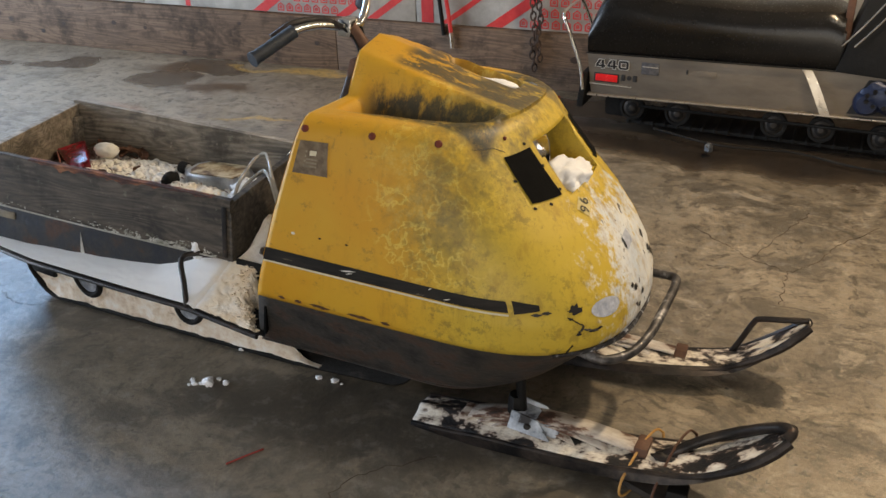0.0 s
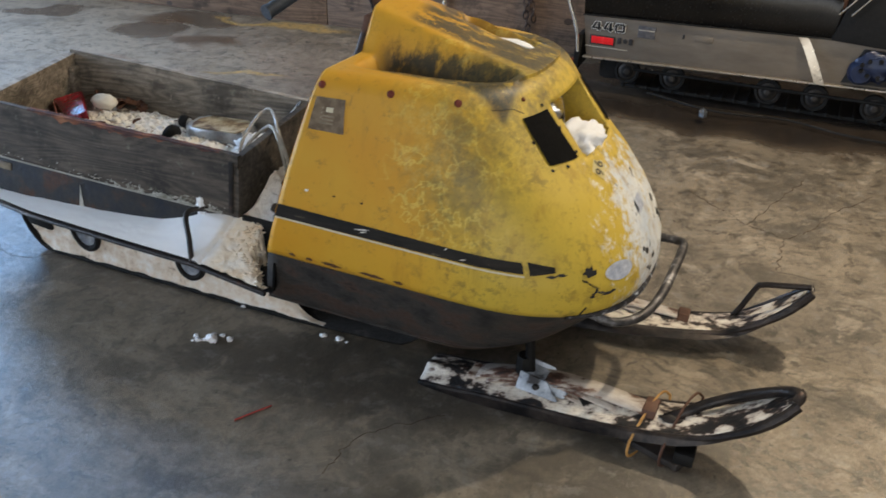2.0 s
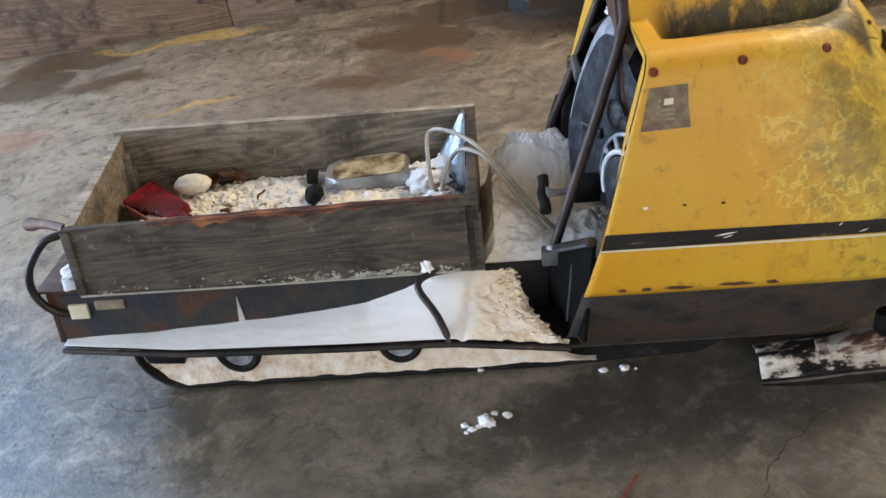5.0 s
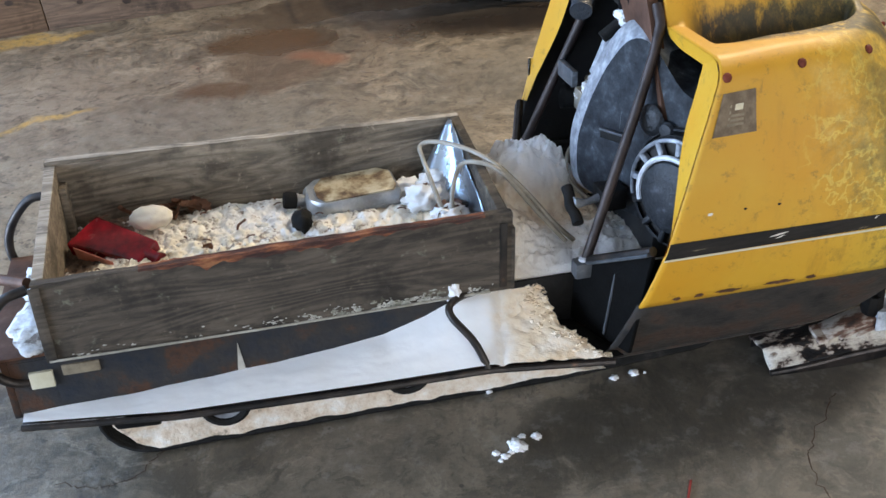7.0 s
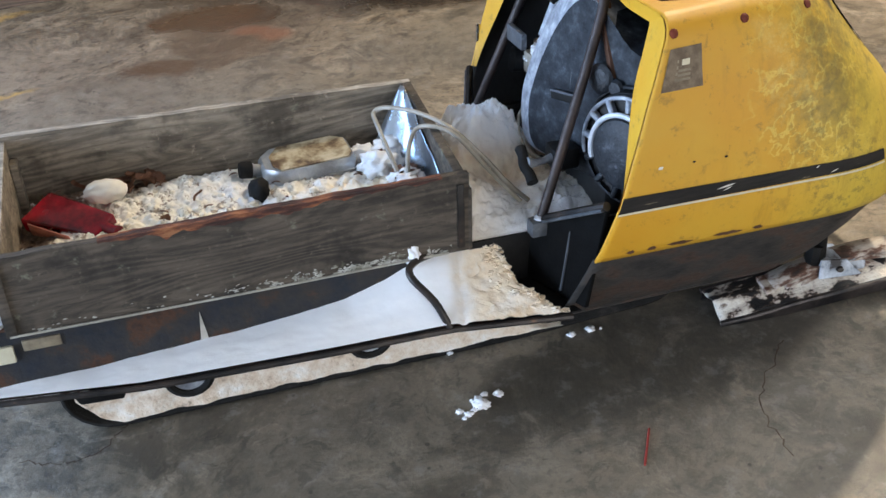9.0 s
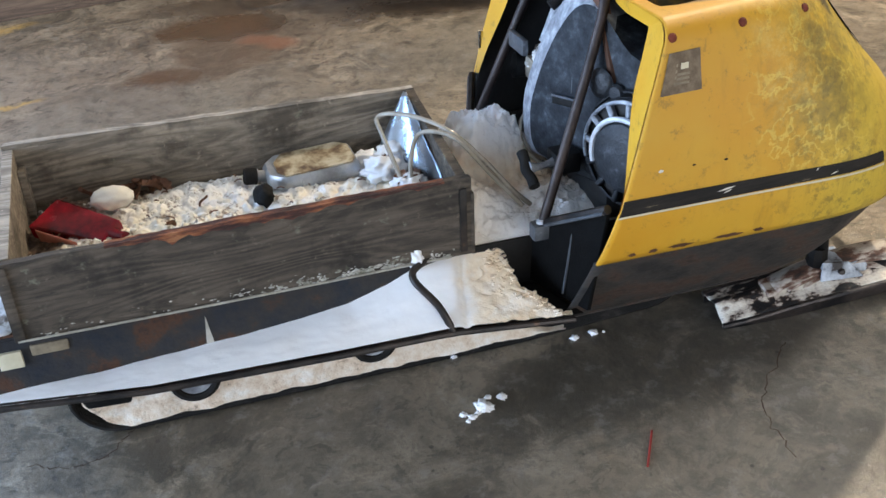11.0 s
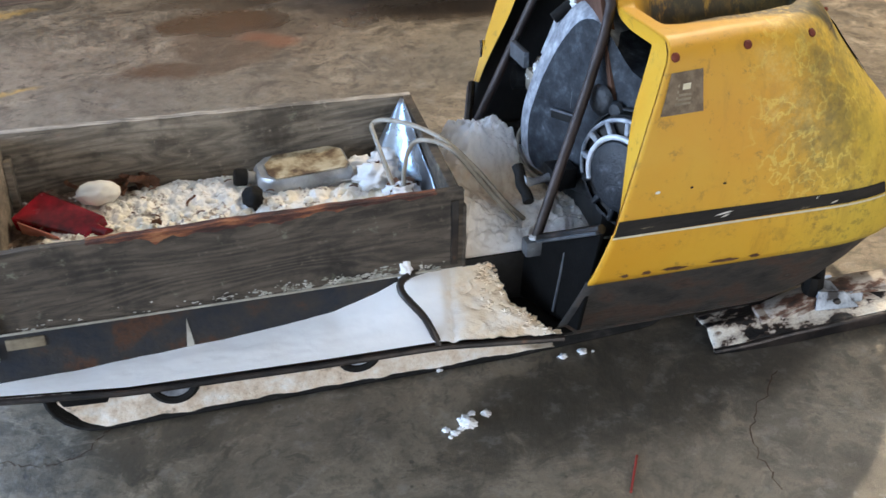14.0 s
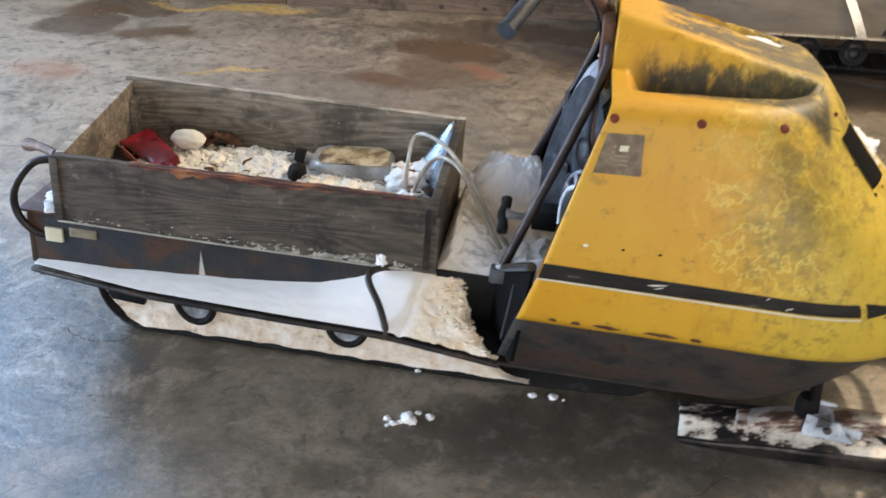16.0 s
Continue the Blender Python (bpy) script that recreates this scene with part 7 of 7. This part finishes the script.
def second_sled():
    def put(name, bm, material, parent=SLED_B, label="", **k):
        bm.transform(S2)
        return part(name, bm, material, parent, label, **k)

    # tunnel side with the badge
    def side(y0, y1):
        return hexa([(-0.19, y0, 0.178), (1.9, y0, 0.235), (1.9, y1, 0.235), (-0.19, y1, 0.178), (-0.225, y0, 0.418), (1.9, y0, 0.475), (1.9, y1, 0.475), (-0.225, y1, 0.418)], 0.006)
    body = put("tunnel", side(0.0, 0.40), M_s2side, label="dusty grey aluminium tunnel side")
    put("board_trim", hexa([(-0.20, -0.032, 0.170), (1.9, -0.032, 0.228), (1.9, 0.0, 0.228), (-0.20, 0.0, 0.170), (-0.20, -0.032, 0.182), (1.9, -0.032, 0.240), (1.9, 0.0, 0.240), (-0.20, 0.0, 0.182)], 0.003), M_s2side, label="running board")
    put("board_edge", tube([(-0.20, -0.035, 0.178), (1.9, -0.035, 0.236)], 0.006, 8, 0), M_steelworn)
    # seat
    prof = [(0.0, 0.0), (-0.018, 0.05), (-0.012, 0.14), (0.03, 0.20), (0.11, 0.225), (0.20, 0.23), (0.29, 0.225), (0.37, 0.20), (0.412, 0.14), (0.418, 0.05), (0.40, 0.0)]
    smooth_prof = spline([(0, y, z) for y, z in prof], 4)
    def seat(u, v):
        x = -0.22 + u * 1.36
        p = smooth_prof[min(len(smooth_prof) - 1, round(v * (len(smooth_prof) - 1)))]
        end = 1 - 0.55 * max(0, 1 - u / 0.10) ** 2 - 0.12 * max(0, (u - 0.93) / 0.07) ** 2
        hump = 1.44 + 0.22 * (1 - smooth01(u, 0.10, 0.35)) - 0.08 * math.sin(math.pi * smooth01(u, 0.3, 1.0))
        return Vector((x, p.y, 0.418 + 0.0273 * (x + 0.225) + p.z * hump * end))
    st = put("seat", sheet(seat, 60, len(smooth_prof) - 1), M_seat, label="glossy black vinyl seat")
    put("seat_end", block(1.13, 1.15, 0.005, 0.395, 0.455, 0.66, 0.02), M_seat, st)
    put("seat_trim", tube([(-0.225, -0.012, 0.420), (1.9, -0.012, 0.478)], 0.005, 6, 0), M_black, st)
    # hood in front of the seat, with bright trim
    hood = put("cowl", hexa([(1.12, -0.03, 0.45), (2.3, -0.05, 0.40), (2.3, 0.45, 0.40), (1.12, 0.43, 0.45), (1.24, 0.0, 0.90), (2.1, 0.02, 0.72), (2.1, 0.38, 0.72), (1.24, 0.40, 0.90)], 0.03), M_black, label="black hood with bright trim")
    put("trim", tube([(1.14, -0.04, 0.60), (1.22, -0.035, 0.70), (1.33, -0.02, 0.86)], 0.006, 8, 3), M_chrome, hood)
    put("trim", tube([(1.20, -0.04, 0.60), (1.28, -0.035, 0.70), (1.40, -0.02, 0.86)], 0.006, 8, 3), M_chrome, hood)
    put("strap", block(1.13, 1.17, 0.05, 0.1, 0.55, 0.86, 0.008), M_rust, hood)
    # curved metal band on the side
    put("band", sheet(lambda u, v: Vector((0.955 + 0.115 * u**0.8 + 0.052 * v + 0.02 * u, -0.012 - 0.030 * math.sin(math.pi / 2 * u) ** 1.4, 0.455 - 0.235 * u)), 16, 3), M_steelworn, label="curved brushed steel band")
    # lettering, lens and badges
    def digits(grow, y0, y1):
        """The number 440 in broad square strokes; grow widens them for the outline."""
        bms, h, w, t = [], 0.050, 0.058, 0.0125
        tilt = Matrix.Translation((-0.168, 0, 0.334)) @ pose(0, 0, 0, 0, -1.5, 0)
        g = grow

        def bar(x0, x1, z0, z1, slant=0.0):
            b = hexa([(x0 - g, y0, z0 - g), (x1 + g, y0, z0 - g), (x1 + g, y1, z0 - g), (x0 - g, y1, z0 - g), (x0 - g + slant, y0, z1 + g), (x1 + g + slant, y0, z1 + g), (x1 + g + slant, y1, z1 + g), (x0 - g + slant, y1, z1 + g)], 0)
            b.transform(tilt)
            bms.append(b)

        for i in range(2):
            x = i * (w + 0.010)
            bar(x + w - 0.024, x + w - 0.024 + 0.015, 0, h)
            bar(x, x + w, 0.010, 0.010 + 0.0095)
            bar(x, x + 0.015, 0.0195, h, w - 0.039)
        x = 2 * (w + 0.010)
        bar(x, x + t, 0.006, h - 0.006)
        bar(x + w - t, x + w, 0.006, h - 0.006)
        bar(x + 0.006, x + w - 0.006, 0, 0.0105)
        bar(x + 0.006, x + w - 0.006, h - 0.0105, h)
        return merge(*bms)

    lt = put("badge", digits(0.0, -0.0050, -0.0036), M_ink, label="black 440 model number with white outline", smooth=False)
    put("badge_outline", digits(0.0036, -0.0030, 0.001), M_white, lt, smooth=False)
    put("reflector_frame", block(-0.174, -0.026, -0.003, 0.002, 0.251, 0.307, 0.002), M_ink)
    put("side_reflector", block(-0.166, -0.034, -0.006, 0.002, 0.258, 0.300, 0.004, pose(0, 0, 0.0)), M_lens, label="red side reflector")
    for x0, x1 in ((-0.012, 0.011), (0.055, 0.078)):
        put("badge_bar", block(x0, x1, -0.003, 0.002, 0.272, 0.308, 0.001), M_ink)
    put("badge_centre", lathe([(0, 0.003), (0.012, 0.003), (0.014, 0.0)], pose(0.033, 0, 0.29, 90, 0, 0), 14), M_ink)
    put("badge_plate", block(0.10, 0.20, -0.003, 0.002, 0.325, 0.393, 0.004), M_seat2, label="small dark maker's plate")
    put("badge_bar", block(0.105, 0.195, -0.0045, -0.0025, 0.366, 0.371, 0.0005), M_silver)
    put("recess", block(0.42, 0.52, -0.004, 0.002, 0.345, 0.378, 0.003), M_s2side)
    put("rear_trim", block(-0.20, 0.05, -0.004, 0.002, 0.235, 0.240, 0.001), M_silver)
    put("rivet", block(0.355, 0.365, -0.003, 0.002, 0.35, 0.375, 0.001), M_ink)
    # rear bumper
    put("rear_bumper", tube([(-0.235, -0.02, 0.20), (-0.255, -0.02, 0.33), (-0.32, -0.015, 0.50), (-0.375, 0.0, 0.62), (-0.38, 0.1, 0.64), (-0.38, 0.3, 0.64), (-0.375, 0.4, 0.62), (-0.255, 0.42, 0.33)], 0.011, 10, 5), M_chrome, label="chromed rear bumper")
    put("mud_flap", hexa([(-0.27, -0.02, 0.09), (-0.23, -0.02, 0.09), (-0.23, 0.40, 0.09), (-0.27, 0.40, 0.09), (-0.245, -0.02, 0.30), (-0.215, -0.02, 0.30), (-0.215, 0.40, 0.30), (-0.245, 0.40, 0.30)], 0.006), M_rubber)
    # track and wheels
    tr = put("track", block(0.02, 1.8, 0.06, 0.37, 0.0, 0.022, 0.01), M_rubber, label="black rubber track")
    put("track_end", block(-0.12, 0.04, 0.05, 0.37, 0.03, 0.16, 0.04), M_rubber, tr)
    for i in range(24):
        put("lug", block(0.03 + i * 0.072, 0.045 + i * 0.072, 0.055, 0.38, 0.0, 0.028, 0.003, seg=1), M_rubber, tr)
    for x, z in ((0.325, 0.108), (0.86, 0.112), (1.11, 0.115), (1.42, 0.105), (0.06, 0.11)):
        m = pose(x, 0.03, z, 90, 0, 0)
        wh = put("wheel", lathe([(0.012, 0.02), (0.03, 0.018), (0.045, 0.008), (0.055, 0.010), (0.058, 0.016), (0.072, 0.014), (0.072, -0.02), (0.012, -0.02)], m, 26), M_rubber, label="bogie wheel")
        put("hub", lathe([(0, 0.025), (0.014, 0.024), (0.02, 0.018), (0.05, 0.0105), (0.055, 0.004), (0.012, 0.004)], m, 26), M_s2hub, wh)
    put("axle", tube([(0.1, 0.01, 0.13), (1.6, 0.01, 0.14)], 0.010, 8, 0), M_black)
    # thin dark plate on the panel, painted in for the shade of an opening
    put("drive_opening_shade", hexa([(1.22, -0.004, 0.232), (1.9, -0.004, 0.25), (1.9, 0.002, 0.25), (1.22, 0.002, 0.232), (1.30, -0.004, 0.425), (1.9, -0.004, 0.44), (1.9, 0.002, 0.44), (1.30, 0.002, 0.425)], 0.001, 1), M_inner, label="dark plate in place of the shaded opening round the drive")
    # blue castings seen ahead of the band
    bl = put("clutch_housing", merge(lump((1.38, -0.03, 0.34), (0.12, 0.04, 0.075), 3, 0.35), lathe([(0, 0.05), (0.05, 0.05), (0.07, 0.02), (0.07, 0)], pose(1.31, -0.015, 0.31, 90, 0, 0), 20)), M_blue, label="greasy blue drive castings")
    for i in range(9):
        a = i * 0.7
        put("casting_bolt", lathe([(0, 0.02), (0.010, 0.02), (0.012, 0)], pose(1.38 + 0.08 * math.cos(a), -0.065, 0.345 + 0.045 * math.sin(a), 90, 0, 0), 8), M_black, bl)


M_seat2 = mat("dark_foil_plate", [(0.35, (0.08, 0.08, 0.09)), (0.7, (0.2, 0.2, 0.21))], 0.4, 0.3, 40)
M_s2hub = mat("dull_wheel_steel", [(0.35, (0.022, 0.019, 0.016)), (0.7, (0.06, 0.05, 0.042))], 0.6, 0.3, 20)
second_sled()
finish(tube([S2 @ Vector(p) for p in ((0.2, 0.0, 0.008), (0.6, -0.14, 0.008), (1.0, -0.10, 0.008), (1.35, -0.2, 0.008), (1.9, -0.22, 0.008))], 0.006, 8, 8), "cable", M_rubber, None, "black cable lying on the floor by the parked snowmobile", category="cable")
finish(lump(S2 @ Vector((0.56, -0.25, 0.025)), (0.02, 0.03, 0.022), 8, 0.3), "metal_scrap", M_alu, None, "small pale metal scrap on the floor", category="scrap")

# ---- hanging on the wall ----


def wall_tool():
    tl = base("bolt_cutter", ROOM @ Vector((1.51, -0.06, 0.5)), "long bolt cutter with red and black handles hanging on the wall", "tool")
    def put(name, bm, material):
        bm.transform(ROOM)
        return part(name, bm, material, tl)
    put("handle", tube([(1.46, -0.06, 0.62), (1.49, -0.06, 0.46), (1.512, -0.06, 0.27)], 0.012, 10, 4), M_black)
    put("handle", tube([(1.50, -0.065, 0.62), (1.535, -0.065, 0.46), (1.558, -0.065, 0.29)], 0.012, 10, 4), M_print)
    put("jaw", tube([(1.558, -0.065, 0.29), (1.565, -0.065, 0.20)], 0.011, 8, 0), M_steelworn)
    put("pivot", lathe([(0, 0.02), (0.02, 0.018), (0.022, 0)], pose(1.50, -0.065, 0.60, 90, 0, 0), 14), M_steelworn)


wall_tool()


def chain():
    ch = base("chain", ROOM @ Vector((2.06, -0.06, 0.36)), "rusty steel chain hanging on the wall", "chain")
    for strand, drop in ((0.0, 0), (0.034, 1)):
        for i in range(15 - 2 * drop):
            z = 0.63 - i * 0.036 - 0.012 * drop
            m = ROOM @ pose(2.05 + strand + 0.008 * math.sin(i + 2 * drop), -0.068 - 0.006 * drop, z, 0, 0, 90 * (i % 2) + 15 + 20 * drop)
            ring = [m @ Vector((0.014 * math.cos(a), 0, 0.025 * math.sin(a))) for a in [2 * math.pi * j / 14 for j in range(15)]]
            part("link", tube(ring, 0.005, 6, 0, False), M_rodrust0, ch)


chain()
